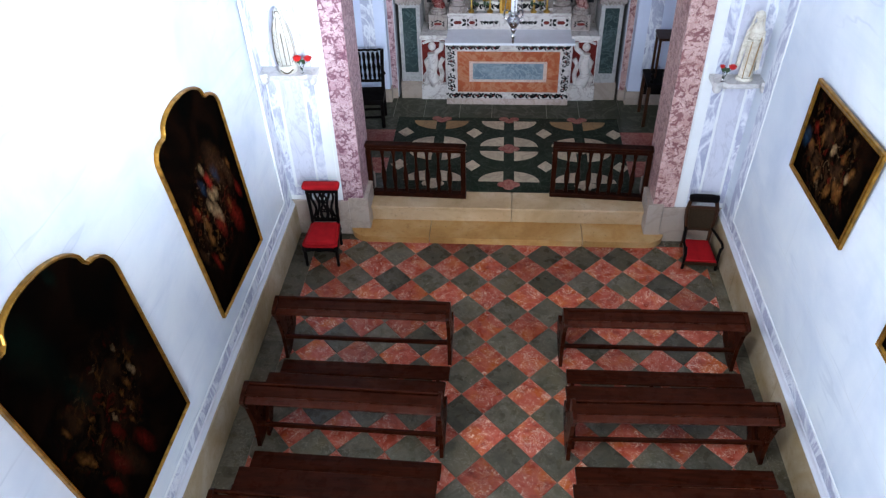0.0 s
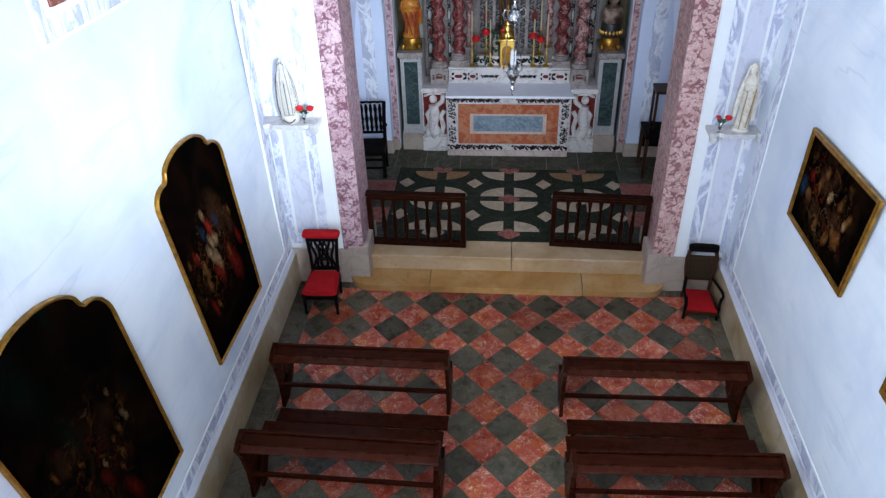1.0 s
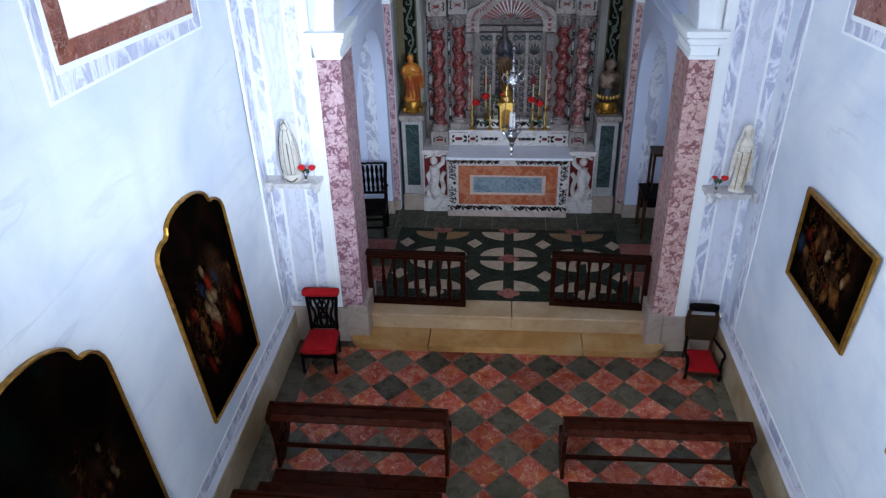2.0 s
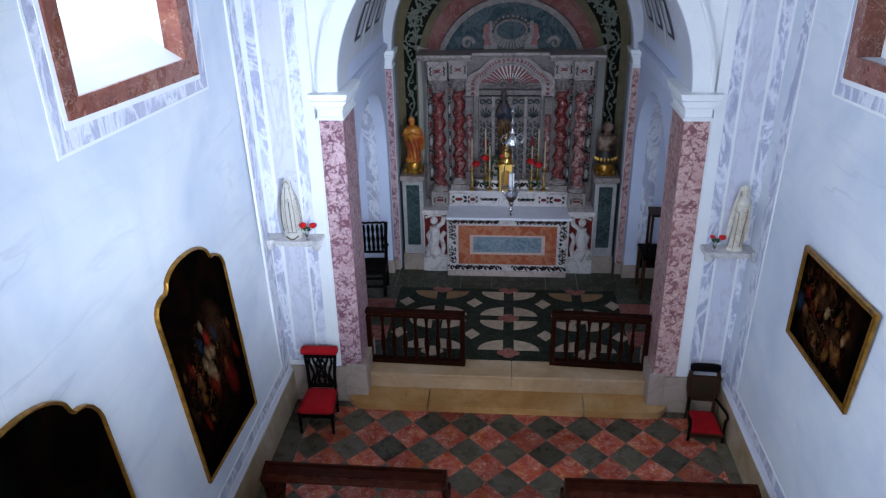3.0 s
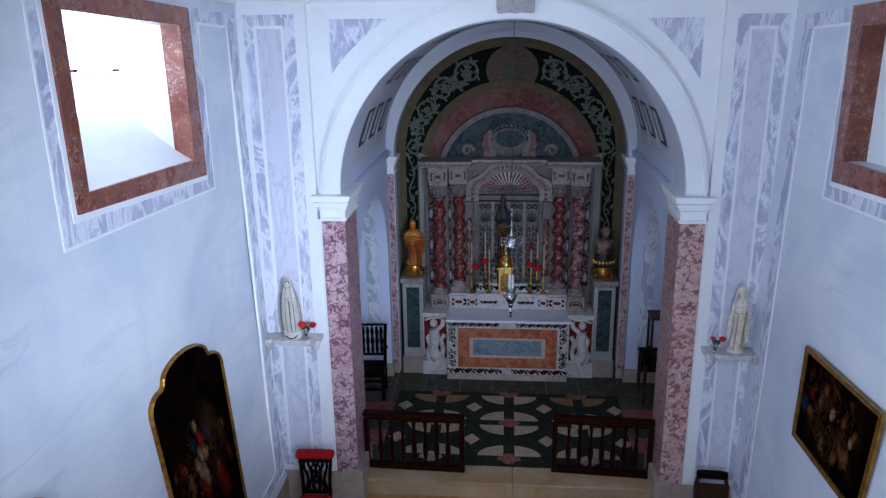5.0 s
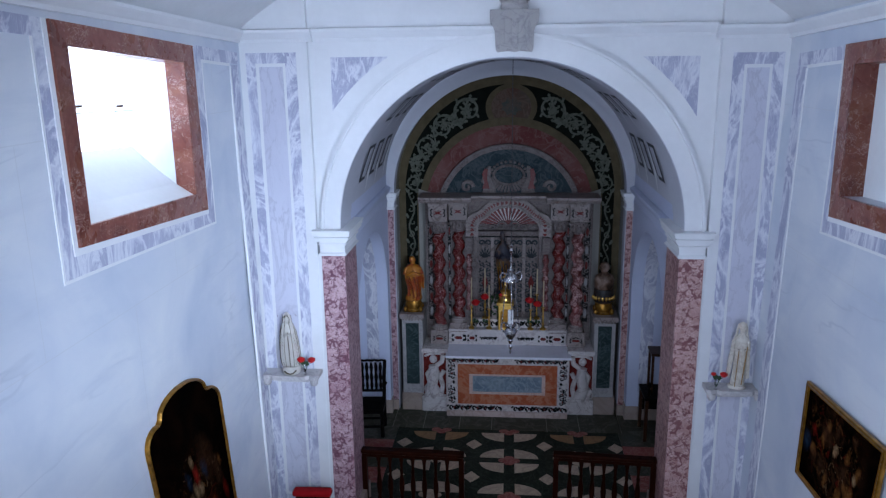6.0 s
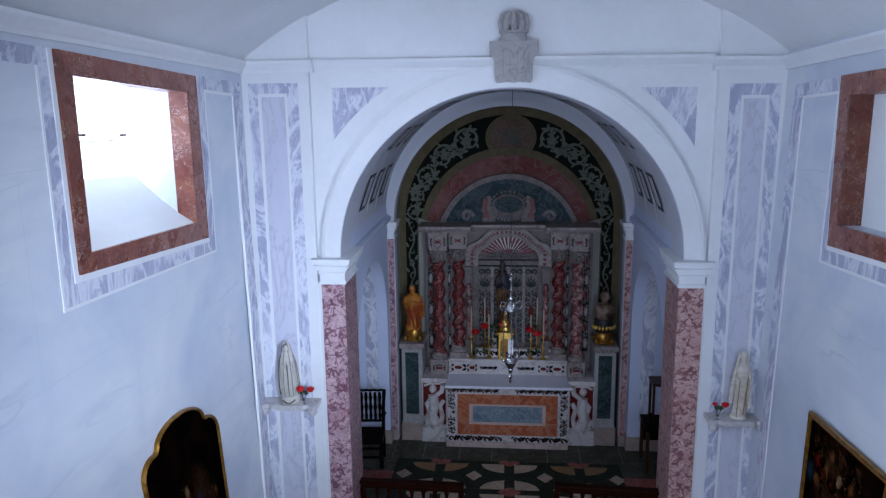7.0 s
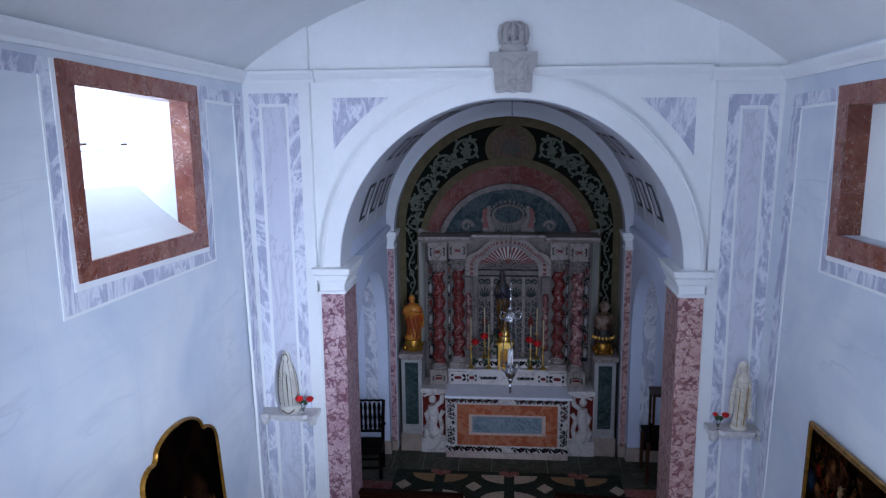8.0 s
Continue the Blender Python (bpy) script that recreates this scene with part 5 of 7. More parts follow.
def draped_saint(h, w):
    """A gilded saint, arms folded on the breast, the mantle gathered in slanting folds."""
    b, k = B(), B()
    prof = [(0.40, 0.0), (0.42, 0.04), (0.36, 0.14), (0.37, 0.28), (0.42, 0.42), (0.47, 0.54), (0.48, 0.62), (0.43, 0.72), (0.30, 0.79), (0.13, 0.82), (0.11, 0.84), (0.16, 0.88), (0.17, 0.93), (0.12, 0.98), (0.02, 1.0)]
    lathe(b, [(r * w, z * h) for r, z in prof], 36, sy=0.62)
    for v in b.verts:
        a, t = math.atan2(v.co.y, v.co.x), v.co.z / h
        if t < 0.74:
            q = 1 + 0.07 * math.sin(9 * a + 9 * t) + 0.04 * math.sin(17 * a - 6 * t)
            v.co.x, v.co.y = v.co.x * q, v.co.y * q
        v.co.x += 0.06 * w * math.sin(t * 4.0)
    for s in (-1, 1):
        tube(b, [(s * 0.34 * w, -0.02 * w, 0.74 * h), (s * 0.46 * w, -0.14 * w, 0.62 * h), (s * 0.28 * w, -0.30 * w, 0.60 * h), (s * -0.04 * w, -0.33 * w, 0.67 * h)], 0.10 * w, 10, 0.8)
    tube(b, [(0.40 * w, -0.05 * w, 0.66 * h), (0.52 * w, -0.06 * w, 0.50 * h), (0.50 * w, -0.04 * w, 0.34 * h), (0.54 * w, 0.0, 0.26 * h)], 0.10 * w, 8, 0.6)
    for x0, x1, z0, z1 in ((-0.22, 0.02, 0.55, 0.06), (0.02, 0.20, 0.56, 0.05), (0.20, 0.30, 0.50, 0.10), (-0.32, -0.20, 0.48, 0.12)):
        tube(k, [(x0 * w, -0.29 * w, z0 * h), ((x0 + x1) / 2 * w + 0.03 * w, -0.285 * w, (z0 + z1) / 2 * h), (x1 * w, -0.25 * w, z1 * h)], 0.045 * w, 6)
    return b, k


two_tone("statue", *mantled(0.735, 0.235), pose(-2.49, -0.085, 2.39, 0, -2, 6), (ROBE, DARKGILT), "pale Marian figure in a long mantle with gilt lines")
two_tone("statue", *saint(0.765, 0.215), pose(2.515, -0.085, 2.335, 0, 1, -8), (IVORY, STAFFWOOD), "ivory-coloured stone saint holding a staff on the shelf")
vase_of_flowers(pose(-2.33, -0.12, 2.39), [(-0.025, -0.04, 0.185, 0.055), (0.09, -0.02, 0.175, 0.055)], "two red blooms in a small glass vase")
vase_of_flowers(pose(2.28, -0.14, 2.335), [(-0.04, -0.02, 0.18, 0.034), (0.065, -0.03, 0.175, 0.05)], "two red blooms in a small glass vase")

# ---- coat of arms on the arch ----
arms = thing("coat_of_arms", pose(0.037, YW - 0.06, 5.95), "grey carved stone coat of arms with a crown", "carving")
b = B()
prism(b, [(-0.17, 0.0), (-0.06, 0.012), (0.0, 0.0), (0.06, 0.012), (0.18, 0.0), (0.195, 0.03), (0.20, 0.21), (0.215, 0.25), (0.245, 0.29), (0.252, 0.36), (0.248, 0.42), (-0.248, 0.42), (-0.252, 0.36), (-0.245, 0.29), (-0.215, 0.25), (-0.20, 0.21), (-0.19, 0.03)], "y", -0.07, 0.1)
part("tablet", b, GREYSTONE, arms)
b = B()
prism(b, [(-0.13, 0.05), (0.13, 0.05), (0.16, 0.30), (0.15, 0.37), (-0.15, 0.37), (-0.16, 0.30)], "y", -0.09, -0.06)
part("shield", b, GREYSTONE, arms)
for k in range(4):
    b = B()
    softbox(b, -0.12 + k * 0.07, -0.10 + k * 0.07, -0.096, -0.085, 0.08, 0.33, 0.004)
    part("relief_bar", b, GREYSTONE, arms)
b = B()
lathe(b, [(0.135, 0.421), (0.145, 0.45), (0.13, 0.47), (0.135, 0.50), (0.155, 0.505), (0.15, 0.53)], 24, sy=0.6)
crown = part("crown", b, GREYSTONE, arms, "carved stone crown", True)
for k in range(5):
    a = radians(200 + 35 * k)
    x, y = 0.13 * math.cos(a), 0.075 * math.sin(a)
    b = B()
    tube(b, [(x, y, 0.52), (x * 1.12, y * 1.1, 0.60), (x * 1.0, y * 1.05, 0.67), (x * 0.55, y * 0.7, 0.70), (x * 0.1, y * 0.2, 0.675)], 0.030, 8, 0.8)
    part("crown_arch", b, GREYSTONE, crown, smooth=True)
b = B()
blob(b, (0, -0.02, 0.62), 0.115, 0.06, 0.075, 14, 8)
part("crown_cap", b, GREYSTONE, crown, smooth=True)
b = B()
blob(b, (0, -0.035, 0.70), 0.022, 0.022, 0.026)
part("crown_orb", b, GREYSTONE, crown, smooth=True)


# ---- balustrades ----
def balustrade(x0, x1, y, turn, label):
    r = thing("altar_rail", pose((x0 + x1) / 2, y, CH, 0, 0, turn), label, "railing", "altar rails")
    w = (x1 - x0) / 2
    b = B()
    softbox(b, -w, w, -0.055, 0.055, 0.745, 0.80, 0.014, 3)
    part("top_rail", b, RAIL_WOOD, r)
    b = B()
    softbox(b, -w + 0.01, w - 0.01, -0.04, 0.04, 0.70, 0.744, 0.006)
    part("under_rail", b, RAIL_WOOD, r)
    b = B()
    softbox(b, -w, w, -0.05, 0.05, 0.0, 0.07, 0.01)
    part("bottom_rail", b, RAIL_WOOD, r)
    for s in (-1, 1):
        b = B()
        softbox(b, s * (w - 0.035) - 0.033, s * (w - 0.035) + 0.033, -0.033, 0.033, 0.07, 0.70, 0.006)
        part("post", b, RAIL_WOOD, r)
    prof = [(0.022, 0.07), (0.030, 0.10), (0.020, 0.14), (0.026, 0.18), (0.036, 0.28), (0.032, 0.36), (0.018, 0.46), (0.024, 0.50), (0.016, 0.54), (0.022, 0.62), (0.030, 0.67), (0.024, 0.70)]
    n = 7
    mesh = finish(lathe(B(), prof, 10), "baluster", RAIL_WOOD, True)
    for k in range(n):
        ob = new("baluster", mesh)
        ob.parent = r
        ob.location = (-w + 0.07 + (2 * w - 0.14) * (k + 1) / (n + 1), 0, 0)


balustrade(-1.835, -0.53, 0.445, -2.0, "dark turned wooden altar rail on the limestone threshold")
balustrade(0.575, 1.825, 0.475, -3.5, "dark turned wooden altar rail on the limestone threshold")

# ---- chancel paving ----
def piece(name, b, mat, parent):
    return part(name, b, mat, parent)


NX, NY, COLS = 0.035, (0.735, 1.66, 2.53), (-1.04, 0.0, 1.04)
b = B()
box(b, -1.86, 1.86, 0.562, 2.56, CH - 0.02, CH)
piece("inlay_ground", b, INLAY_BLACK, chancel_floor)


def half_lens(cx, cy, sx, sy):
    pts = [(cx + sx * 0.075, cy + sy * 0.07)] + [(cx + sx * 0.42 * math.cos(radians(a)), cy + sy * (0.07 + 0.26 * math.sin(radians(a)))) for a in range(0, 81, 10)]
    pts.append((cx + sx * 0.075, cy + sy * 0.33))
    b = B()
    prism(b, pts if sx * sy > 0 else pts[::-1], "z", CH - 0.01, CH + 0.003)
    return b


for c in COLS:
    for k, y in enumerate(NY):
        for sx in (-1, 1):
            for sy in (-1, 1):
                if (k == 0 and sy < 0) or (k == 2 and sy > 0):
                    continue
                piece("tan_segment" if k == 2 and c else "ivory_segment", half_lens(NX + c, y, sx, sy), INLAY_TAN if k == 2 and c else INLAY_WHITE, chancel_floor)
        b = B()
        z1 = CH + 0.005
        for dx, dy in ((0.08, 0), (-0.08, 0), (0, 0.06), (0, -0.06)):
            yy = y + dy
            if yy > 2.57:
                continue
            prism(b, [(NX + c + dx + 0.075 * math.cos(a * 0.524), max(0.565, yy + 0.06 * math.sin(a * 0.524))) for a in range(12)], "z", CH - 0.01, z1)
            z1 += 0.0015
        piece("red_rosette", b, INLAY_RED if c == 0 or k == 2 else INLAY_WHITE, chancel_floor)
for c in (-1.56, -0.52, 0.52, 1.56):
    for y in (1.20, 2.10):
        b = B()
        prism(b, [(NX + c + 0.12, y), (NX + c, y + 0.14), (NX + c - 0.12, y), (NX + c, y - 0.14)], "z", CH - 0.01, CH + 0.004)
        piece("ivory_diamond", b, INLAY_WHITE, chancel_floor)
for s in (-1, 1):
    for k in range(5):
        b = B()
        box(b, *sorted((s * 1.69, s * 2.4)), 0.57 + k * 0.40, 0.965 + k * 0.40, CH - 0.01, CH + 0.006)
        piece("border_slab", b, INLAY_RED if k % 2 else SLATE, chancel_floor)
xs = [-2.4, -1.78, -1.30, -0.74, -0.235, 0.62, 1.12, 1.75, 2.4]
for x0, x1 in zip(xs, xs[1:]):
    b = B()
    box(b, x0 + 0.005, x1 - 0.005, 2.565, 3.9, CH - 0.01, CH + 0.005)
    piece("paving_slab", b, SLATE, chancel_floor)

# ---- ornament helpers ----


def ribbon(bm, pts, w0, w1, y0, y1):
    """A flat band of changing width along (x, z) points."""
    n = len(pts)
    left, right = [], []
    for k, p in enumerate(pts):
        a, c = pts[max(0, k - 1)], pts[min(n - 1, k + 1)]
        d = Vector((c[0] - a[0], c[1] - a[1])).normalized()
        w = (w0 + (w1 - w0) * k / (n - 1)) / 2
        left.append((p[0] - d.y * w, p[1] + d.x * w))
        right.append((p[0] + d.y * w, p[1] - d.x * w))
    for k in range(n - 1):
        v = [[bm.verts.new((q[0], y, q[1])) for q in (left[k], left[k + 1], right[k + 1], right[k])] for y in (y0, y1)]
        bm.faces.new(v[0])
        for i in range(4):
            bm.faces.new((v[0][i], v[1][i], v[1][(i + 1) % 4], v[0][(i + 1) % 4]))


def spiral(cx, cz, r, a0, turn, n=22):
    return [(cx + r * (1 - 0.82 * k / n) * math.cos(radians(a0 + turn * k / n)), cz + r * (1 - 0.82 * k / n) * math.sin(radians(a0 + turn * k / n))) for k in range(n + 1)]


def leaf(bm, x, z, ang, ln, w, y0, y1):
    c, s = math.cos(radians(ang)), math.sin(radians(ang))
    pts = [(0, 0), (0.3, 0.5), (0.55, 0.25), (0.65, 0.55), (1, 0), (0.65, -0.55), (0.55, -0.25), (0.3, -0.5)]
    prism(bm, [(x + c * p[0] * ln - s * p[1] * w, z + s * p[0] * ln + c * p[1] * w) for p in pts], "y", y0, y1)


def small_scrolls(bm, x0, x1, z, h, n, y0, y1):
    """A running row of little scrolls and leaves."""
    st = (x1 - x0) / n
    for k in range(n):
        x = x0 + st * (k + 0.5)
        up = 1 if k % 2 else -1
        ribbon(bm, spiral(x, z, h * 0.44, 90 * up, 340 * up, 10), h * 0.27, h * 0.20, y0, y1)
        leaf(bm, x - st * 0.45, z - up * h * 0.45, 90 * up - 50, h * 0.6, h * 0.34, y0, y1)
        leaf(bm, x + st * 0.5, z + up * h * 0.5, -90 * up - 20, h * 0.55, h * 0.36, y0, y1)
        leaf(bm, x + st * 0.30, z - up * h * 0.25, 90 * up + 30, h * 0.7, h * 0.5, y0, y1)
        leaf(bm, x - st * 0.15, z + up * h * 0.3, -90 * up + 40, h * 0.5, h * 0.4, y0, y1)


def scroll_column(bm, x, z0, z1, w, n, y0, y1):
    st = (z1 - z0) / n
    for k in range(n):
        z = z0 + st * (k + 0.5)
        s = 1 if k % 2 else -1
        ribbon(bm, spiral(x + s * w * 0.08, z, min(w * 0.42, st * 0.45), 180 if s > 0 else 0, 330 * s, 12), w * 0.20, w * 0.12, y0, y1)
        leaf(bm, x - s * w * 0.2, z + st * 0.3, 90 + 40 * s, st * 0.42, w * 0.32, y0, y1)
        leaf(bm, x + s * w * 0.34, z - st * 0.1, 90 + 70 * s, st * 0.3, w * 0.22, y0, y1)


# ---- ornament of the apse wall ----
PAINTGREY = veined("pale_grey_green_paint", (0.155, 0.16, 0.125), (0.09, 0.10, 0.075), 6.0, 0.03, 0.3, 0.7, None, 0.03)
OLIVE = plain("olive_gilt_paint", (0.13, 0.105, 0.060), 0.7, 0, 0.7, 8, 0.05)
PINKRED = veined("mottled_red_paint", (0.135, 0.038, 0.035), (0.20, 0.11, 0.095), 3.5, 0.03, 0.4, 0.6, (0.185, 0.085, 0.075), 0.05)
FADEBLUE = veined("faded_blue_green_paint", (0.065, 0.085, 0.075), (0.115, 0.09, 0.07), 6.0, 0.06, 0.5, 0.7, (0.09, 0.075, 0.06), 0.03)
FADED = veined("faded_red_brown_paint", (0.115, 0.055, 0.042), (0.14, 0.10, 0.075), 5.0, 0.04, 0.4, 0.7, (0.085, 0.085, 0.065), 0.03)
TYMP = veined("blue_green_paint", (0.020, 0.038, 0.046), (0.085, 0.10, 0.105), 5.0, 0.05, 0.4, 0.6, (0.045, 0.065, 0.072), 0.04)
b = B()
pts = [(-1.475, 0.5), (-1.475, 3.9)] + arc(0, 3.6, 1.43, 168, 12, 30) + [(1.475, 3.9), (1.475, 0.5), (1.66, 0.5)] + arc(0, ZA, 1.66, 0, 180, 48) + [(-1.66, 0.5)]
prism(b, pts, "y", YB - 0.012, YB + 0.05)
part("black_ground", b, plain("black_green_paint", (0.010, 0.012, 0.009), 0.7, 0, 0.6, 5, 0.03), apse, "black painted ground")
b = B()
ring(b, 0, ZA, 1.66, 1.86, YB - 0.02, YB + 0.05)
for s in (-1, 1):
    box(b, *sorted((s * 1.66, s * 1.86)), YB - 0.02, YB + 0.05, 0.5, ZA)
    box(b, *sorted((s * 1.455, s * 1.475)), YB - 0.02, YB + 0.05, 0.5, 3.92)
part("olive_border", b, OLIVE, apse, "olive border")
b = B()
ya, yb = YB - 0.02, YB - 0.01
for s in (-1, 1):
    q = lambda pts: [(s * p[0], p[1]) for p in pts]
    vine = [(1.567 + 0.045 * math.sin((z - 2.0) * 11), z) for z in (2.0 + 1.9 * k / 40 for k in range(41))]
    ribbon(b, q(vine), 0.026, 0.026, ya, yb)
    for k in range(9):
        z = 2.1 + k * 0.21
        side = 1 if k % 2 else -1
        ribbon(b, q(spiral(1.567 + side * 0.018, z, 0.062, 90, 330 * side, 12)), 0.022, 0.012, ya, yb)
        leaf(b, s * (1.567 - side * 0.05), z + 0.06, 90 + 30 * side * s, 0.10, 0.05, ya, yb)
    for a, d in ((5, 1), (16, -1), (29, 1), (44.5, -1), (63, 1)):
        sa = math.sin(radians(a))
        lo = -0.28 * sa + math.sqrt(0.0784 * sa * sa + 1.966) + 0.015
        rad, r = (lo + 1.65) / 2, (1.65 - lo) / 2 * 0.96
        x, z = rad * math.cos(radians(a)), ZA + rad * math.sin(radians(a))
        curl = spiral(x, z, r, a - 100 * d, 500 * d, 36)
        ribbon(b, q(curl), r * 0.20, r * 0.10, ya, yb)
        for t in range(5):
            leaf(b, s * x, z, (t * 72 + 20) if s > 0 else 160 - t * 72, r * 0.34, r * 0.24, ya - 0.003, yb)
        for k in range(2, 30, 3):
            px, pz = curl[k]
            aa = math.degrees(math.atan2(pz - z, px - x))
            ang = aa + (40 if k % 2 else 150) * d
            leaf(b, s * px, pz, ang if s > 0 else 180 - ang, r * 0.38, r * 0.20, ya - 0.006, yb)
        nx, nz = curl[0]
        for da in (-30, 10, 45):
            ang = a + 90 + (90 + da) * d
            leaf(b, s * nx, nz, ang if s > 0 else 180 - ang, r * 0.55, r * 0.30, ya - 0.008, yb)
for s in (-1, 1):
    vine = []
    for k in range(61):
        a = 2 + 68 * k / 60
        sa = math.sin(radians(a))
        lo = -0.28 * sa + math.sqrt(0.0784 * sa * sa + 1.966) + 0.015
        rad, r = (lo + 1.65) / 2, (1.65 - lo) / 2
        sway = math.sin(radians((a - 5) * 14.5 - 90))
        vine.append((s * (rad + 0.62 * r * sway) * math.cos(radians(a)), ZA + (rad + 0.62 * r * sway) * math.sin(radians(a))))
    ribbon(b, vine, 0.022, 0.03, ya, yb)
    for k in range(3, 58, 3):
        p, q = vine[k], vine[k + 1]
        ang = math.degrees(math.atan2(q[1] - p[1], q[0] - p[0]))
        for turn in (55, -55):
            leaf(b, p[0], p[1], ang + turn, 0.085, 0.05, ya - 0.010, yb)
part("painted_scrollwork", b, PAINTGREY, apse, "grey-white foliage scrolls")
b = B()
prism(b, [(0.03 + 0.40 * math.cos(a * 0.1963), 5.19 + 0.36 * math.sin(a * 0.1963)) for a in range(32)], "y", YB - 0.024, YB)
part("medallion_rim", b, OLIVE, apse)
b = B()
prism(b, [(0.03 + 0.31 * math.cos(a * 0.1963), 5.19 + 0.29 * math.sin(a * 0.1963)) for a in range(32)], "y", YB - 0.03, YB)
part("medallion", b, FADED, apse, "faded red medallion")
b = B()
prism(b, [(0.03 + (0.13 + 0.04 * (a % 2)) * math.cos(a * 0.3927), 5.20 + (0.10 + 0.05 * (a % 2)) * math.sin(a * 0.3927)) for a in range(16)], "y", YB - 0.034, YB)
part("medallion_centre", b, FADEBLUE, apse)
b = B()
pts = arc(0, 3.588, 1.34, 168, 12, 32) + arc(0, 3.47, 1.12, 18, 162, 32)
prism(b, pts, "y", YB - 0.04, YB)
part("red_arch", b, PINKRED, apse, "mottled red painted arch")
b = B()
prism(b, arc(0, 3.6, 1.44, 168, 12, 32) + arc(0, 3.588, 1.33, 12, 168, 32), "y", YB - 0.05, YB)
part("arch_edge", b, OLIVE, apse)

# ---- altarpiece ----
SLATEINK = plain("blue_grey_inlay", (0.045, 0.055, 0.06), 0.4, 0, 0.6, 8, 0.1)
INK = plain("dark_marble_inlay", (0.012, 0.013, 0.014), 0.35, 0, 0.7, 8, 0.1)
CRIMSON = veined("crimson_marble", (0.13, 0.009, 0.008), (0.40, 0.21, 0.19), 7.0, 0.012, 0.12, 0.16, (0.075, 0.006, 0.006), 0.5)
PALECRIMSON = breccia("pale_crimson_marble", (0.42, 0.27, 0.25), (0.20, 0.03, 0.03), (0.09, 0.012, 0.012), 15.0, 0.22, 0.08)
# Carved marble, darker still; the upper altar's dimness is in the colour.
RELIEF = veined("dimmed_carved_marble", (0.225, 0.19, 0.175), (0.115, 0.09, 0.085), 7.0, 0.03, 0.4, 0.45)
YR = 3.68
ret = thing("altarpiece", pose(0, 0, 0), "carved marble altarpiece with twisted red columns and shell niche", "altarpiece")
b = B()
pts = [(-1.33, CH), (-1.33, 3.80), (1.33, 3.80), (1.33, CH), (0.49, CH), (0.49, 3.26)] + [(0.49 * math.cos(radians(a)), 3.26 + 0.40 * math.sin(radians(a))) for a in range(10, 171, 10)] + [(-0.49, 3.26), (-0.49, CH)]
prism(b, pts, "y", YR, YB - 0.06)
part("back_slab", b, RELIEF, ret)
# Niche back in the darker marble, painting in the recess's shade.
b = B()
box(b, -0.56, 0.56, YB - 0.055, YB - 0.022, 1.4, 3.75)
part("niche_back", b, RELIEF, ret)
b = B()
for x in (-0.375, -0.135, 0.135, 0.375):
    for dx in (-0.055, 0.055):
        scroll_column(b, x + dx, 1.85, 2.72, 0.105, 10, YB - 0.063, YB - 0.052)
    for k in range(7):
        leaf(b, x, 2.78, 30 + 20 * k, 0.20 - 0.03 * abs(k - 3), 0.03, YB - 0.063, YB - 0.052)
    for s in (-1, 1):
        ribbon(b, [(x + s * p[0], p[1]) for p in spiral(0.055, 3.03, 0.05, 200, -430, 14)], 0.035, 0.015, YB - 0.063, YB - 0.052)
part("niche_arabesque", b, SLATEINK, ret, "dark inlaid arabesques")
for x in (-0.375, 0.375):
    b = B()
    prism(b, [(x, 2.22), (x + 0.05, 2.36), (x, 2.50), (x - 0.05, 2.36)], "y", YB - 0.068, YB - 0.05)
    part("red_lozenge", b, DEEP_RED, ret)
for x in (-0.255, 0.0, 0.255):
    b = B()
    softbox(b, x - 0.024, x + 0.024, YB - 0.075, YB - 0.05, 1.75, 3.14, 0.006)
    part("niche_fillet", b, MARBLE, ret)
# Dark strip painted in as the shadow below the niche cornice.
b = B()
softbox(b, -0.49, 0.49, YR + 0.02, YB - 0.05, 3.14, 3.165, 0.004)
part("niche_shadow_gap", b, INK, ret)
b = B()
softbox(b, -0.49, 0.49, YR + 0.005, YB - 0.05, 3.166, 3.245, 0.012, 2)
part("niche_cornice", b, RELIEF, ret)
# strips of coloured inlay beside the columns
for x, w in ((-1.245, 0.10), (-0.945, 0.055), (0.945, 0.055), (1.245, 0.10)):
    b = B()
    box(b, x - w / 2, x + w / 2, YR - 0.012, YR + 0.01, 1.75, 3.46)
    strip = part("inlay_strip", b, INK, ret, "black inlaid marble strip")
    b = B()
    for s in (-1, 1):
        box(b, *sorted((x + s * w * 0.46, x + s * w * 0.56)), YR - 0.022, YR - 0.005, 1.75, 3.46)
    scroll_column(b, x, 1.8, 3.42, w * 0.9, 17, YR - 0.02, YR - 0.01)
    part("pale_scrollwork", b, RELIEF, strip)
    for k, z in enumerate((1.90, 2.15, 2.42, 2.70, 2.95, 3.25)):
        b = B()
        prism(b, [(x + w * 0.34 * math.cos(t * 0.5236), z + 0.085 * math.sin(t * 0.5236)) for t in range(12)], "y", YR - 0.021, YR - 0.01)
        oval = part("oval_rim", b, RELIEF, strip)
        b = B()
        prism(b, [(x + w * 0.24 * math.cos(t * 0.5236), z + 0.068 * math.sin(t * 0.5236)) for t in range(12)], "y", YR - 0.026, YR - 0.015)
        part("red_oval" if k % 2 else "grey_oval", b, DEEP_RED if k % 2 else GREYSTONE, strip)


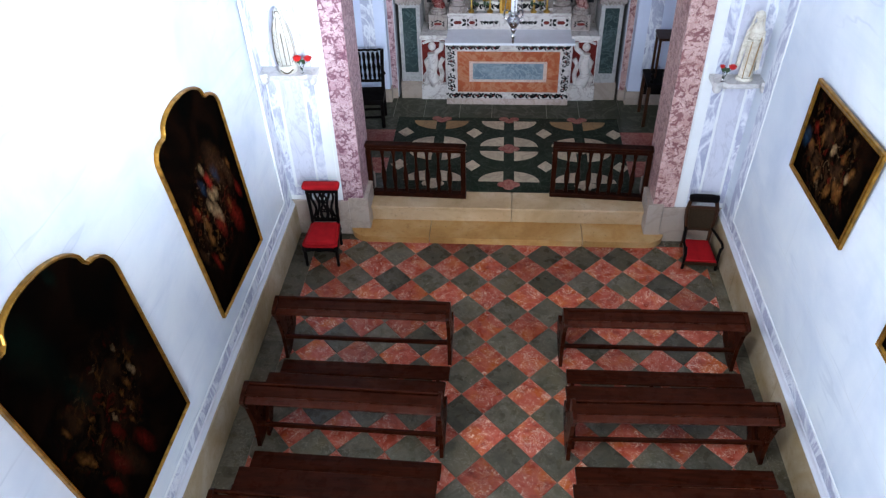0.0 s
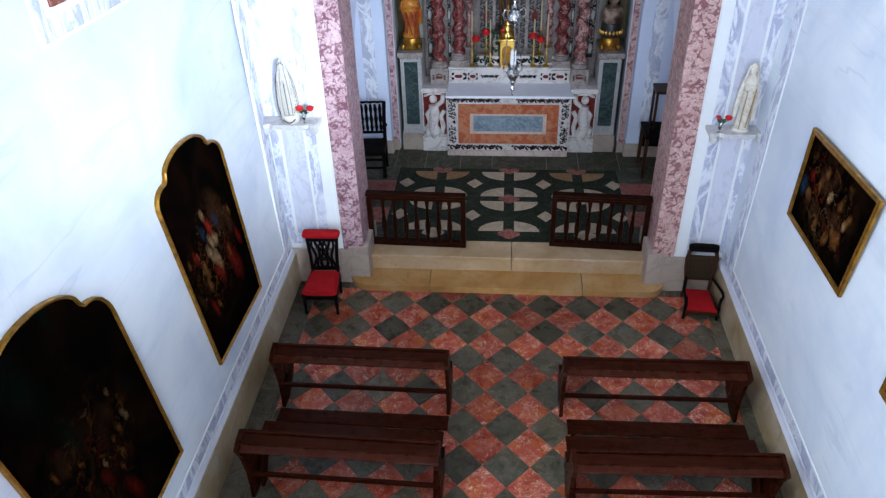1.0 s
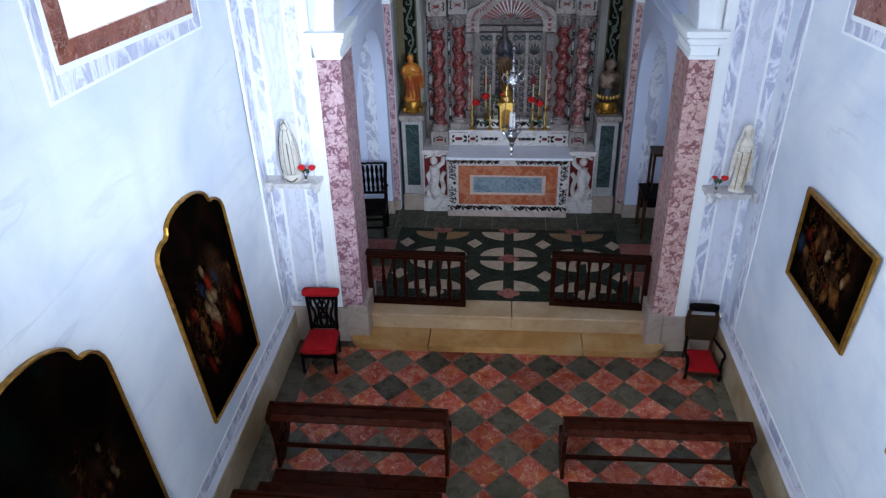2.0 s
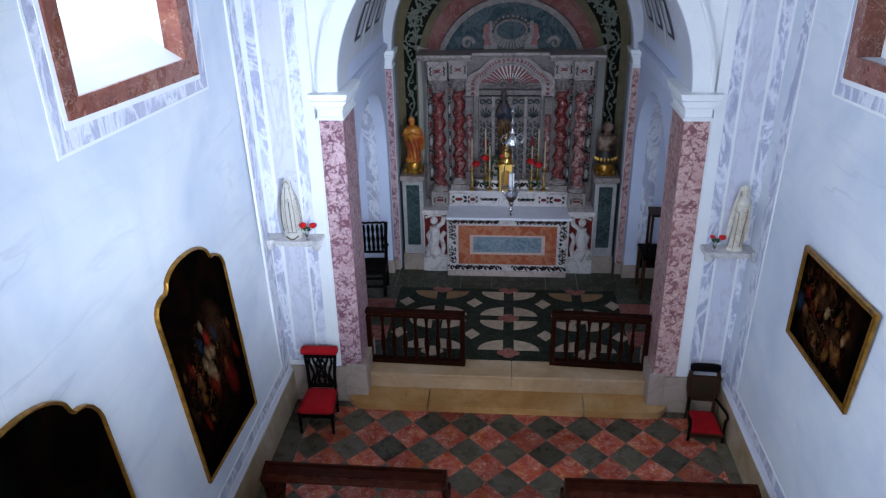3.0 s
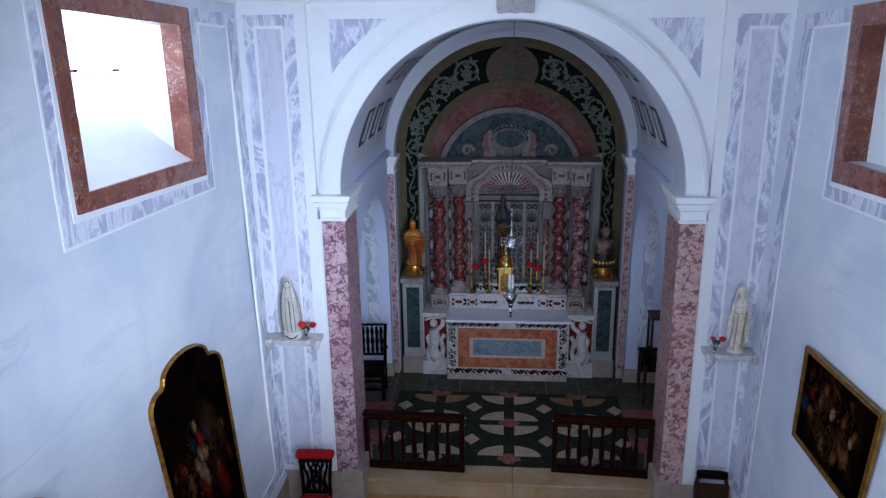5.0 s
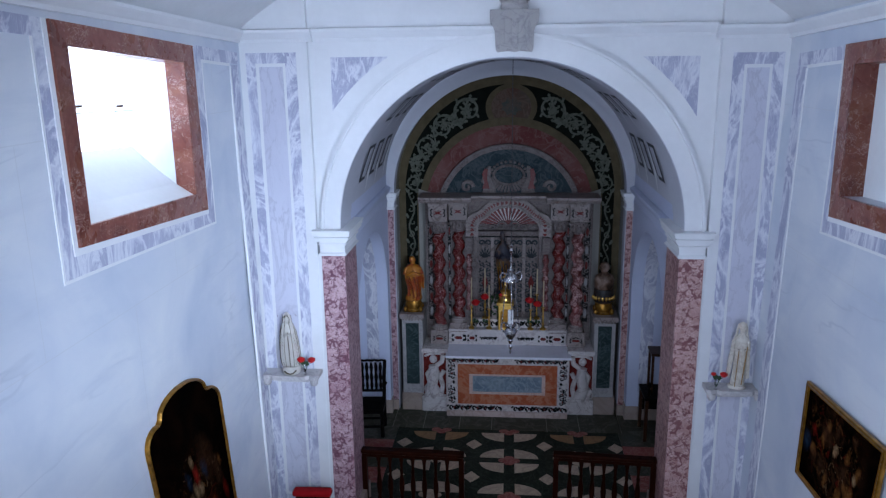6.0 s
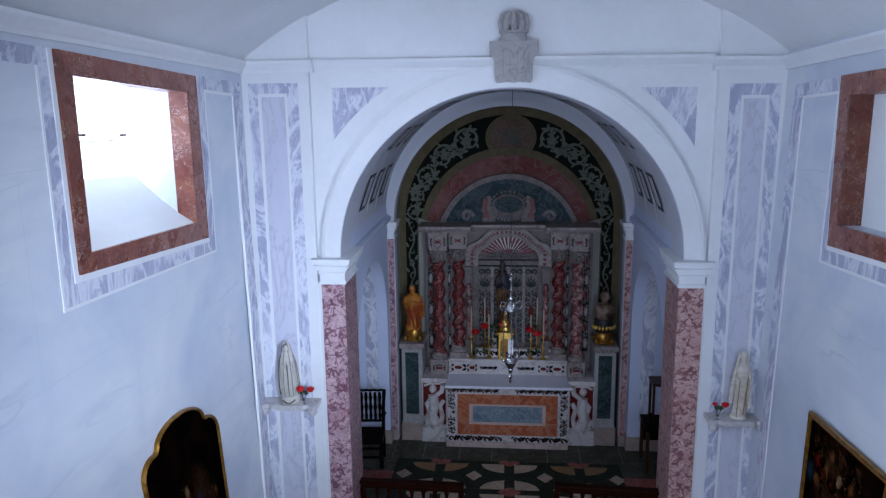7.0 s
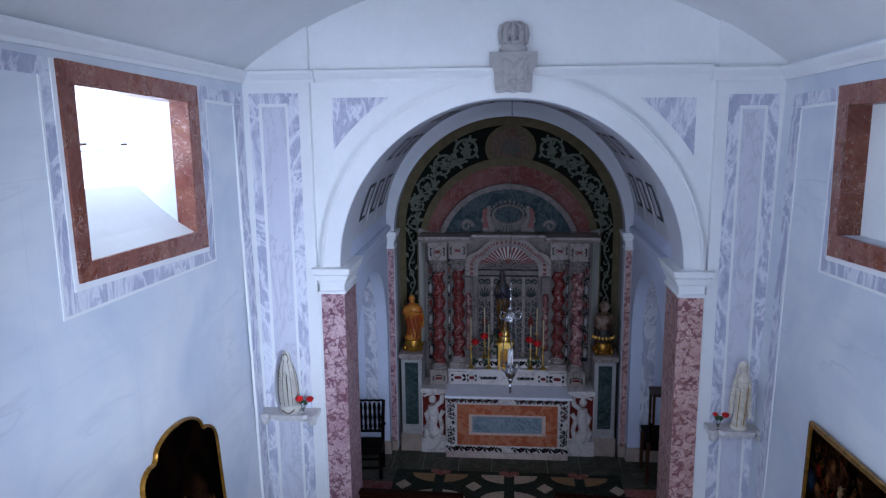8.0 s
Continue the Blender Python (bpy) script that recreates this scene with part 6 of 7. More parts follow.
def twisted(x, y, z0, z1, mat):
    """A twisted column with its base and leafy capital."""
    b = B()
    n, m = 20, 64
    rings = []
    for k in range(m + 1):
        t = k / m
        z = z0 + (z1 - z0) * t
        a = t * 2 * math.pi * 6.0
        r = 0.093 * (1 - 0.08 * t)
        ox, oy = 0.022 * math.cos(a), 0.022 * math.sin(a)
        rings.append([b.verts.new((x + ox + r * math.cos(2 * math.pi * i / n), y + oy + r * math.sin(2 * math.pi * i / n), z)) for i in range(n)])
    for p, q in zip(rings, rings[1:]):
        for i in range(n):
            b.faces.new((p[i], p[(i + 1) % n], q[(i + 1) % n], q[i]))
    b.faces.new(rings[0][::-1])
    b.faces.new(rings[-1])
    col = part("column", b, mat, ret, "twisted red marble column", True)
    b = B()
    lathe(b, [(0.13, z0 - 0.075), (0.13, z0 - 0.045), (0.12, z0 - 0.035), (0.125, z0 - 0.015), (0.10, z0), (0.095, z0 + 0.015)], 20, (x, y, 0))
    part("column_base", b, MARBLE, col, smooth=True)
    b = B()
    lathe(b, [(0.085, z1 - 0.01), (0.098, z1 + 0.005), (0.085, z1 + 0.02), (0.09, z1 + 0.06), (0.11, z1 + 0.12), (0.14, z1 + 0.16), (0.14, z1 + 0.19)], 16, (x, y, 0))
    for k in range(8):
        a = k * math.pi / 4
        blob(b, (x + 0.10 * math.cos(a), y + 0.10 * math.sin(a), z1 + 0.08), 0.03, 0.03, 0.06, 6, 5)
        blob(b, (x + 0.125 * math.cos(a + 0.39), y + 0.125 * math.sin(a + 0.39), z1 + 0.14), 0.028, 0.028, 0.035, 6, 5)
    part("capital", b, RELIEF, col, "carved white capital", True)


for x, z0, mat in ((-1.10, 1.745, CRIMSON), (-0.793, 1.83, CRIMSON), (0.803, 1.83, CRIMSON), (1.09, 1.745, PALECRIMSON)):
    yc = 3.50 if abs(x) > 1 else 3.62
    twisted(x, yc, z0, 3.27, mat)
    b = B()
    softbox(b, x - 0.145, x + 0.145, yc - 0.14, YR + 0.02, 3.465, 3.75, 0.008)
    blk = part("entablature_block", b, MARBLE, ret)
    b = B()
    prism(b, [(x - 0.062, 3.575), (x - 0.030, 3.605), (x - 0.062, 3.635), (x, 3.622), (x + 0.062, 3.635), (x + 0.030, 3.605), (x + 0.062, 3.575), (x, 3.588)], "y", yc - 0.148, yc - 0.13)
    part("red_inlay", b, DEEP_RED, blk)
    b = B()
    for sg in (-1, 1):
        ribbon(b, [(x + sg * 0.085, 3.545), (x + sg * 0.112, 3.56), (x + sg * 0.10, 3.605), (x + sg * 0.112, 3.65), (x + sg * 0.085, 3.665)], 0.02, 0.02, yc - 0.147, yc - 0.13)
    part("dark_inlay", b, INK, blk)
    b = B()
    softbox(b, x - 0.155, x + 0.155, yc - 0.155, YR + 0.02, 3.70, 3.752, 0.008)
    part("block_moulding", b, MARBLE, blk)
    b = B()
    softbox(b, x - 0.14, x + 0.14, yc - 0.14, YR + 0.02, 1.42 if abs(x) > 1 else 1.60, z0 - 0.076, 0.008)
    ped = part("column_pedestal", b, MARBLE, ret)
    if abs(x) > 1:
        b = B()
        prism(b, [(x - 0.062, 1.53), (x - 0.045, 1.548), (x + 0.045, 1.548), (x + 0.062, 1.53), (x + 0.045, 1.512), (x - 0.045, 1.512)], "y", yc - 0.148, yc - 0.13)
        part("red_inlay", b, DEEP_RED, ped)
        b = B()
        for sg in (-1, 1):
            ribbon(b, [(x + sg * 0.10, 1.49), (x + sg * 0.075, 1.51), (x + sg * 0.10, 1.53), (x + sg * 0.075, 1.55), (x + sg * 0.10, 1.57)], 0.02, 0.014, yc - 0.147, yc - 0.13)
            ribbon(b, [(x + sg * 0.055, 1.565), (x, 1.585), (x + sg * 0.02, 1.57)], 0.014, 0.008, yc - 0.147, yc - 0.13)
        part("dark_inlay", b, INK, ped)
b = B()
for x0, x1, y in ((-1.40, -0.58, 3.30), (0.58, 1.40, 3.30), (-0.58, 0.58, 3.50)):
    prism(b, [(YB - 0.04, 3.755), (y + 0.06, 3.755), (y + 0.04, 3.785), (y + 0.01, 3.80), (y, 3.815), (y, 3.85), (YB - 0.04, 3.85)], "x", x0, x1)
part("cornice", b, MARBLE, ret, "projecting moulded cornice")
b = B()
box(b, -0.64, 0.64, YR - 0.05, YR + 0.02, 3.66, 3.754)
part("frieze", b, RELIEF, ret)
# lunette over the cornice
b = B()
prism(b, arc(0, 3.47, 1.12, 160, 20, 32), "y", YB - 0.06, YB - 0.035)
part("lunette_ground", b, TYMP, ret, "blue-green ground")
b = B()
prism(b, arc(0, 3.47, 1.145, 161, 19, 32) + arc(0, 3.47, 1.075, 20, 160, 32), "y", YB - 0.12, YB - 0.03)
prism(b, arc(0, 3.47, 1.16, 161, 19, 32) + arc(0, 3.47, 1.135, 19, 161, 32), "y", YB - 0.15, YB - 0.03)
part("lunette_moulding", b, RELIEF, ret)
for s in (-1, 1):
    b = B()
    prism(b, [(s * 0.55, 3.86), (s * 0.42, 3.86), (s * 0.38, 3.98), (s * 0.44, 4.04), (s * 0.40, 4.16), (s * 0.33, 4.28), (s * 0.28, 4.28), (s * 0.29, 4.10), (s * 0.22, 3.96), (s * 0.2, 3.86)], "y", YB - 0.12, YB - 0.05)
    ribbon(b, [(s * p[0], p[1]) for p in spiral(0.66, 3.95, 0.10, 180, -420, 20)], 0.06, 0.03, YB - 0.11, YB - 0.05)
    part("cartouche_scroll", b, RELIEF, ret)
for s in (-1, 1):
    b = B()
    prism(b, [(s * 0.30, 3.93), (s * 0.42, 3.93), (s * 0.385, 4.02), (s * 0.42, 4.16), (s * 0.38, 4.25), (s * 0.33, 4.24), (s * 0.34, 4.08)], "y", YB - 0.145, YB - 0.10)
    part("red_panel", b, DEEP_RED, ret)
b = B()
tube(b, [(0.24 * math.cos(radians(a)), YB - 0.10, 4.14 + 0.15 * math.sin(radians(a))) for a in range(0, 361, 15)], 0.022, 8)
sunburst = part("sunburst", b, RELIEF, ret, "carved rays round an oval", True)
for k in range(17):
    b = B()
    a = radians(190 + 160 * k / 16)
    c, s_ = math.cos(a), math.sin(a)
    p = [(0.21 * c - 0.012 * s_, 4.12 + 0.15 * s_ + 0.012 * c), (0.34 * c - 0.02 * s_, 4.12 + 0.26 * s_ + 0.02 * c), (0.34 * c + 0.02 * s_, 4.12 + 0.26 * s_ - 0.02 * c), (0.21 * c + 0.012 * s_, 4.12 + 0.15 * s_ - 0.012 * c)]
    prism(b, p, "y", YB - 0.10, YB - 0.06)
    part("ray", b, RELIEF, sunburst)
for k in range(12):
    b = B()
    a = radians(k * 15 + 10)
    blob(b, (0.28 * math.cos(a), YB - 0.10, 4.16 + 0.19 * math.sin(a)), 0.022, 0.02, 0.022, 6, 5)
    part("cloud_knob", b, RELIEF, sunburst, smooth=True)
b = B()
prism(b, [(0.22 * math.cos(a * 0.2618), 4.14 + 0.14 * math.sin(a * 0.2618)) for a in range(24)], "y", YB - 0.085, YB - 0.04)
part("oval", b, TYMP, ret, "blue oval field")
# niche head: shell with rays inside an ogee frame
b = B()
outer = [(-0.66, 3.18), (-0.66, 3.44), (-0.60, 3.52), (-0.47, 3.57), (-0.38, 3.67), (-0.25, 3.76), (0.0, 3.80), (0.25, 3.76), (0.38, 3.67), (0.47, 3.57), (0.60, 3.52), (0.66, 3.44), (0.66, 3.18)]
inner_pts = [(0.49, 3.18), (0.49, 3.36), (0.44, 3.44), (0.34, 3.50), (0.27, 3.58), (0.16, 3.645), (0.0, 3.67), (-0.16, 3.645), (-0.27, 3.58), (-0.34, 3.50), (-0.44, 3.44), (-0.49, 3.36), (-0.49, 3.18)]
prism(b, outer + inner_pts, "y", YR - 0.10, YR + 0.01)
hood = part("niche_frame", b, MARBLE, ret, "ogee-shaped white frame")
b = B()
mid = [((p[0] + q[0]) / 2, (p[1] + q[1]) / 2) for p, q in zip(outer, inner_pts[::-1])]
for k in range(len(mid) - 1):
    p, q = mid[k], mid[k + 1]
    at = lambda t: (p[0] + (q[0] - p[0]) * t, p[1] + (q[1] - p[1]) * t)
    for t in (0.08, 0.42, 0.75):
        ribbon(b, [at(t), at(t + 0.1), at(t + 0.2)], 0.07, 0.025, YR - 0.108, YR - 0.095)
part("red_inlay", b, DEEP_RED, hood)
for pts, w in ((outer, 0.03), (inner_pts, 0.03)):
    b = B()
    ribbon(b, pts, w, w, YR - 0.125, YR - 0.09)
    part("edge_moulding", b, MARBLE, hood)
b = B()
prism(b, inner_pts[1:-1], "y", YR + 0.02, YR + 0.05)
shell = part("shell", b, DEEP_RED, ret, "red shell head of the niche")
for k in range(19):
    a = radians(5 + 170 * k / 18)
    c, s_ = math.cos(a), math.sin(a)
    z1 = 3.29 + 0.36 * s_
    b = B()
    prism(b, [(0.17 * c - 0.007 * s_, 3.29 + 0.14 * s_), (0.45 * c - 0.014 * s_, z1), (0.45 * c + 0.014 * s_, z1), (0.17 * c + 0.007 * s_, 3.29 + 0.14 * s_)], "y", YR, YR + 0.04)
    part("ray", b, ALTARWHITE, shell)
b = B()
for s in (-1, 1):
    ribbon(b, [(s * p[0], p[1]) for p in spiral(0.11, 3.33, 0.09, 200, -480, 18)], 0.03, 0.018, YR - 0.02, YR + 0.02)
    ribbon(b, [(s * p[0], p[1]) for p in spiral(0.26, 3.30, 0.06, 200, -420, 14)], 0.025, 0.014, YR - 0.02, YR + 0.02)
part("scrolls", b, RELIEF, shell)
for x in (-0.625, 0.60):
    b = B()
    m = 28
    prof = [(0.045 + 0.012 * math.sin(k * 1.35), 1.95 + 0.95 * k / m) for k in range(m + 1)]
    lathe(b, prof, 12, (x, YR - 0.06, 0))
    part("small_column", b, PALECRIMSON, ret, smooth=True)
    b = B()
    softbox(b, x - 0.065, x + 0.065, YR - 0.13, YR + 0.01, 2.90, 3.17, 0.01)
    part("small_capital", b, RELIEF, ret)
    b = B()
    softbox(b, x - 0.065, x + 0.065, YR - 0.13, YR + 0.01, 1.70, 1.95, 0.01)
    part("small_base", b, RELIEF, ret)

# ---- altar ----
YF = 3.02
alt = thing("altar", pose(0, 0, 0), "white marble altar with inlaid scrolls and red-framed front panel", "altar")
b = B()
box(b, -0.955, 0.955, YF, YR - 0.01, CH, 1.346)
part("body", b, ALTARWHITE, alt)
b = B()
softbox(b, -0.975, 1.0, YF - 0.045, YR - 0.01, 1.347, 1.385, 0.010)
part("table_top", b, plain("white_altar_cloth", (0.84, 0.84, 0.91), 0.7, 0, 0.93), alt, "white covered table top")
b = B()
softbox(b, -0.965, 0.955, YF - 0.03, YF + 0.1, CH, 0.44, 0.01)
part("base_moulding", b, veined("rosy_base_marble", (0.54, 0.43, 0.385), (0.38, 0.28, 0.24), 3.0, 0.02, 0.3, 0.4), alt, "rosy marble base")
b = B()
for s in (-1, 1):
    for x0, x1, z, h, n in ((0.14, 0.93, 1.297, 0.070, 12), (0.10, 0.93, 0.492, 0.092, 9)):
        small_scrolls(b, *sorted((s * x0, s * x1)), z, h, n, YF - 0.006, YF + 0.004)
    for z0, z1 in ((0.56, 0.86), (0.98, 1.26)):
        scroll_column(b, s * 0.862, z0, z1, 0.105, 4, YF - 0.006, YF + 0.004)
        scroll_column(b, s * 0.912, z0 + 0.03, z1 - 0.02, 0.075, 5, YF - 0.006, YF + 0.004)
    prism(b, [(s * 0.845, 0.89), (s * 0.875, 0.93), (s * 0.845, 0.96), (s * 0.825, 0.925)], "y", YF - 0.006, YF + 0.004)
part("dark_inlay", b, INK, alt, "dark inlaid scrollwork")
b = B()
for s in (-1, 1):
    for k in range(6):
        for z in (1.293, 0.490):
            x = s * (0.22 + 0.125 * k)
            prism(b, [(x - 0.018, z), (x, z + 0.016), (x + 0.018, z), (x, z - 0.016)], "y", YF - 0.010, YF + 0.004)
    for z in (0.62, 0.76, 1.08, 1.20):
        prism(b, [(s * 0.875 - 0.012, z), (s * 0.875, z + 0.024), (s * 0.875 + 0.012, z), (s * 0.875, z - 0.024)], "y", YF - 0.010, YF + 0.004)
part("red_lozenges", b, DEEP_RED, alt)
b = B()
for q in frame_strips((-0.80, 0.545, 0.80, 1.258), (-0.785, 0.56, 0.785, 1.243)):
    prism(b, q, "y", YF - 0.022, YF + 0.01)
part("panel_edge", b, ALTARWHITE, alt)
ORANGE = veined("orange_red_marble", (0.42, 0.108, 0.042), (0.47, 0.20, 0.11), 3.0, 0.04, 0.4, 0.3, (0.31, 0.072, 0.03))
for q in frame_strips((-0.785, 0.56, 0.785, 1.243), (-0.60, 0.735, 0.60, 1.075)):
    b = B()
    prism(b, q, "y", YF - 0.012, YF + 0.01)
    part("panel_border", b, ORANGE, alt)
b = B()
for q in frame_strips((-0.60, 0.735, 0.60, 1.075), (-0.545, 0.775, 0.545, 1.045)):
    prism(b, q, "y", YF - 0.016, YF + 0.01)
part("panel_inner_border", b, veined("cream_pink_marble", (0.62, 0.47, 0.40), (0.48, 0.32, 0.28), 6, 0.03, 0.3, 0.3), alt)
b = B()
prism(b, [(-0.545, 0.775), (0.545, 0.775), (0.545, 1.045), (-0.545, 1.045)], "y", YF - 0.010, YF + 0.01)
part("panel_centre", b, veined("blue_grey_marble", (0.125, 0.175, 0.225), (0.28, 0.33, 0.37), 6, 0.035, 0.5, 0.3), alt, "blue-grey marble panel")
for s in (-1, 1):
    b = B()
    box(b, *sorted((s * 0.96, s * 1.36)), 3.18, YB - 0.03, CH, 1.42)
    wing = part("side_block", b, ALTARWHITE, alt)
    b = B()
    box(b, *sorted((s * 0.985, s * 1.345)), 3.174, 3.2, 0.64, 1.34)
    part("red_ground", b, DEEP_RED, wing, "red inlaid ground")
    b = B()
    softbox(b, *sorted((s * 0.955, s * 1.375)), 3.15, 3.4, 1.37, 1.43, 0.01)
    part("cap_moulding", b, ALTARWHITE, wing)
    b = B()
    softbox(b, *sorted((s * 0.955, s * 1.375)), 3.15, 3.4, CH, 0.60, 0.01)
    part("foot_moulding", b, ALTARWHITE, wing)
    b = B()
    x = s * 1.165
    tube(b, [(x - s * 0.03, 3.165, 0.62), (x + s * 0.05, 3.15, 0.80), (x, 3.14, 1.0), (x + s * 0.02, 3.14, 1.16)], 0.10, 10, 0.75)
    blob(b, (x + s * 0.02, 3.14, 1.26), 0.062, 0.05, 0.07)
    tube(b, [(x - s * 0.03, 3.14, 1.15), (x - s * 0.12, 3.15, 1.22), (x - s * 0.14, 3.15, 1.33)], 0.04, 7)
    tube(b, [(x + s * 0.03, 3.14, 1.12), (x + s * 0.12, 3.15, 1.0), (x + s * 0.08, 3.14, 0.86)], 0.04, 7)
    tube(b, [(x + s * 0.10, 3.16, 0.62), (x + s * 0.13, 3.15, 0.75), (x + s * 0.03, 3.15, 0.88)], 0.055, 7)
    tube(b, [(x - s * 0.10, 3.16, 0.64), (x - s * 0.13, 3.15, 0.80), (x - s * 0.09, 3.15, 0.96), (x - s * 0.15, 3.16, 1.06)], 0.038, 7)
    tube(b, [(x + s * 0.16, 3.165, 1.30), (x + s * 0.06, 3.16, 1.345), (x - s * 0.10, 3.165, 1.345)], 0.022, 6)
    part("relief", b, ALTARWHITE, wing, "carved relief", True)
b = B()
softbox(b, -0.955, 0.955, 3.49, YR - 0.005, 1.386, 1.62, 0.006)
softbox(b, -0.975, 0.975, 3.46, YR - 0.005, 1.62, 1.655, 0.008)
grad = part("gradine", b, ALTARWHITE, alt, "inlaid marble shelf behind the table")
b = B()
cells = [(sx * x, w) for sx in (-1, 1) for x, w in ((0.80, 0.105), (0.575, 0.075))]
for x, w in cells:
    for dx in (-1, 1):
        for dz in (-1, 1):
            prism(b, [(x + dx * w * 1.05, 1.50 + dz * 0.055), (x + dx * w * 0.62, 1.50 + dz * 0.055), (x + dx * w * 0.75, 1.50 + dz * 0.022), (x + dx * w * 1.05, 1.50 + dz * 0.010)], "y", 3.483, 3.495)
for sx in (-1, 1):
    small_scrolls(b, *sorted((sx * 0.17, sx * 0.43)), 1.50, 0.055, 6, 3.483, 3.495)
    leaf(b, sx * 0.685, 1.50, 90, 0.05, 0.035, 3.483, 3.495)
    leaf(b, sx * 0.685, 1.50, -90, 0.05, 0.035, 3.483, 3.495)
part("dark_inlay", b, INK, grad)
for x, w in cells:
    b = B()
    prism(b, [(x - w * 0.62, 1.50), (x - w * 0.4, 1.525), (x + w * 0.4, 1.525), (x + w * 0.62, 1.50), (x + w * 0.4, 1.475), (x - w * 0.4, 1.475)], "y", 3.479, 3.495)
    part("red_tablet", b, DEEP_RED, grad)
b = B()
softbox(b, -0.70, 0.70, 3.57, YR - 0.005, 1.656, 1.80, 0.006)
up = part("upper_gradine", b, ALTARWHITE, alt)
b = B()
small_scrolls(b, -0.66, 0.66, 1.73, 0.09, 14, 3.563, 3.575)
part("dark_inlay", b, INK, up)

# ---- things on the altar ----
WAX = plain("ivory_wax", (0.52, 0.42, 0.26), 0.5, 0, 0.95)


def candlestick(x, y, z, h, hc):
    c = thing("candlestick", pose(x, y, z), "gilded altar candlestick with a tall ivory candle", "candlestick", "altar candlesticks")
    part("stick", lathe(B(), [(0.05, 0), (0.052, 0.015), (0.03, 0.03), (0.012, 0.06), (0.022, 0.10), (0.010, 0.13), (0.018, h * 0.6), (0.010, h * 0.65), (0.012, h - 0.03), (0.032, h - 0.01), (0.03, h)], 14), GOLD, c, smooth=True)
    part("candle", lathe(B(), [(0.012, h), (0.011, h + hc), (0.004, h + hc + 0.006)], 10), WAX, c, smooth=True)


for x, y, z, h, hc in ((-0.585, 3.52, 1.655, 0.38, 0.48), (-0.30, 3.52, 1.655, 0.34, 0.40), (0.37, 3.52, 1.655, 0.34, 0.40), (0.57, 3.52, 1.655, 0.38, 0.44), (-0.37, 3.62, 1.80, 0.42, 0.42), (0.47, 3.62, 1.80, 0.42, 0.42)):
    candlestick(x, y, z, h, hc)


def bloom_vase(x, y, z, h, r, label):
    t = vase_of_flowers(pose(x, y, z), [(0, 0, h, r)], label)
    return t


for x, z in ((-0.52, 2.09), (-0.37, 2.19), (0.35, 2.14), (0.475, 2.08)):
    bloom_vase(x, 3.51, 1.655, z - 1.655, 0.085, "large red bloom in a small glass vase on the altar")
tab = thing("tabernacle", pose(-0.04, 3.55, 1.655), "gilded tabernacle with a domed top and cross", "tabernacle")
b = B()
softbox(b, -0.115, 0.115, -0.10, 0.10, 0.0, 0.42, 0.012)
part("casket", b, GOLD, tab)
b = B()
prism(b, [(-0.08, 0.05), (0.08, 0.05), (0.08, 0.28)] + arc(0, 0.28, 0.08, 0, 180, 10) + [(-0.08, 0.28)], "y", -0.112, -0.09)
part("door", b, GILT, tab)
b = B()
softbox(b, -0.14, 0.14, -0.125, 0.12, 0.42, 0.46, 0.01)
lathe(b, [(0.13, 0.46), (0.135, 0.48), (0.115, 0.49), (0.10, 0.54), (0.115, 0.55), (0.115, 0.565), (0.085, 0.575), (0.07, 0.62), (0.085, 0.63), (0.08, 0.645), (0.04, 0.66), (0.03, 0.70), (0.045, 0.715), (0.02, 0.73), (0.012, 0.80)], 20)
part("dome", b, GOLD, tab, smooth=True)
b = B()
softbox(b, -0.008, 0.008, -0.006, 0.006, 0.78, 0.94, 0.003)
softbox(b, -0.045, 0.045, -0.006, 0.006, 0.86, 0.876, 0.003)
part("cross", b, GOLD, tab)
FOLIAGE = thing("green_bouquet", pose(-0.16, 3.56, 1.80), "dark green bouquet with a red bloom by the niche", "flowers")
rng = random.Random(8)
b = B()
for k in range(60):
    a, r, z = rng.uniform(0, 6.28), rng.uniform(0, 0.13), rng.uniform(0.05, 0.42)
    bb = B()
    blob(bb, (0, 0, 0), 0.035, 0.008, 0.02, 6, 4)
    bmesh.ops.transform(bb, matrix=Matrix.Translation((r * math.cos(a), r * math.sin(a) * 0.5, z)) @ Euler((rng.uniform(-1, 1), rng.uniform(-1, 1), a)).to_matrix().to_4x4(), verts=bb.verts)
    join(b, bb)
tube(b, [(0, 0, 0), (0, 0, 0.3)], 0.02, 6)
part("leaves", b, LEAF, FOLIAGE)
b = B()
for k in range(14):
    a = k * 0.9
    blob(b, (0.07 + 0.025 * math.cos(a), -0.05 + 0.02 * math.sin(a), 0.40 + 0.012 * (k % 4)), 0.028, 0.02, 0.028, 6, 5)
part("bloom", b, PETAL, FOLIAGE, smooth=True)
MADONNA = Mat("dark_painted_robe", 0.5)
_g = MADONNA.ramp(MADONNA.noise(5, 4), (0.40, (0.006, 0.007, 0.022)), (0.50, (0.015, 0.012, 0.02)), (0.58, (0.09, 0.045, 0.02)), (0.70, (0.18, 0.11, 0.05)))
MADONNA = MADONNA.done(_g, MADONNA.noise(30, 3), 0.15)
two_tone("statue", *draped_saint(1.10, 0.25), pose(-0.085, 3.66, 2.16), (MADONNA, GILT), "small standing Madonna in a dark blue robe in the niche")
b = B()
softbox(b, -0.17, 0.17, -0.10, 0.06, 0.0, 0.36, 0.01)
tagged(part("plinth", b, MARBLE, ret), "").location = (-0.085, 3.66, 1.80)

# ---- pedestals and gilded figures ----
DEEP = veined("dark_blue_green_marble", (0.018, 0.036, 0.036), (0.075, 0.10, 0.10), 4.0, 0.03, 0.4, 0.3)
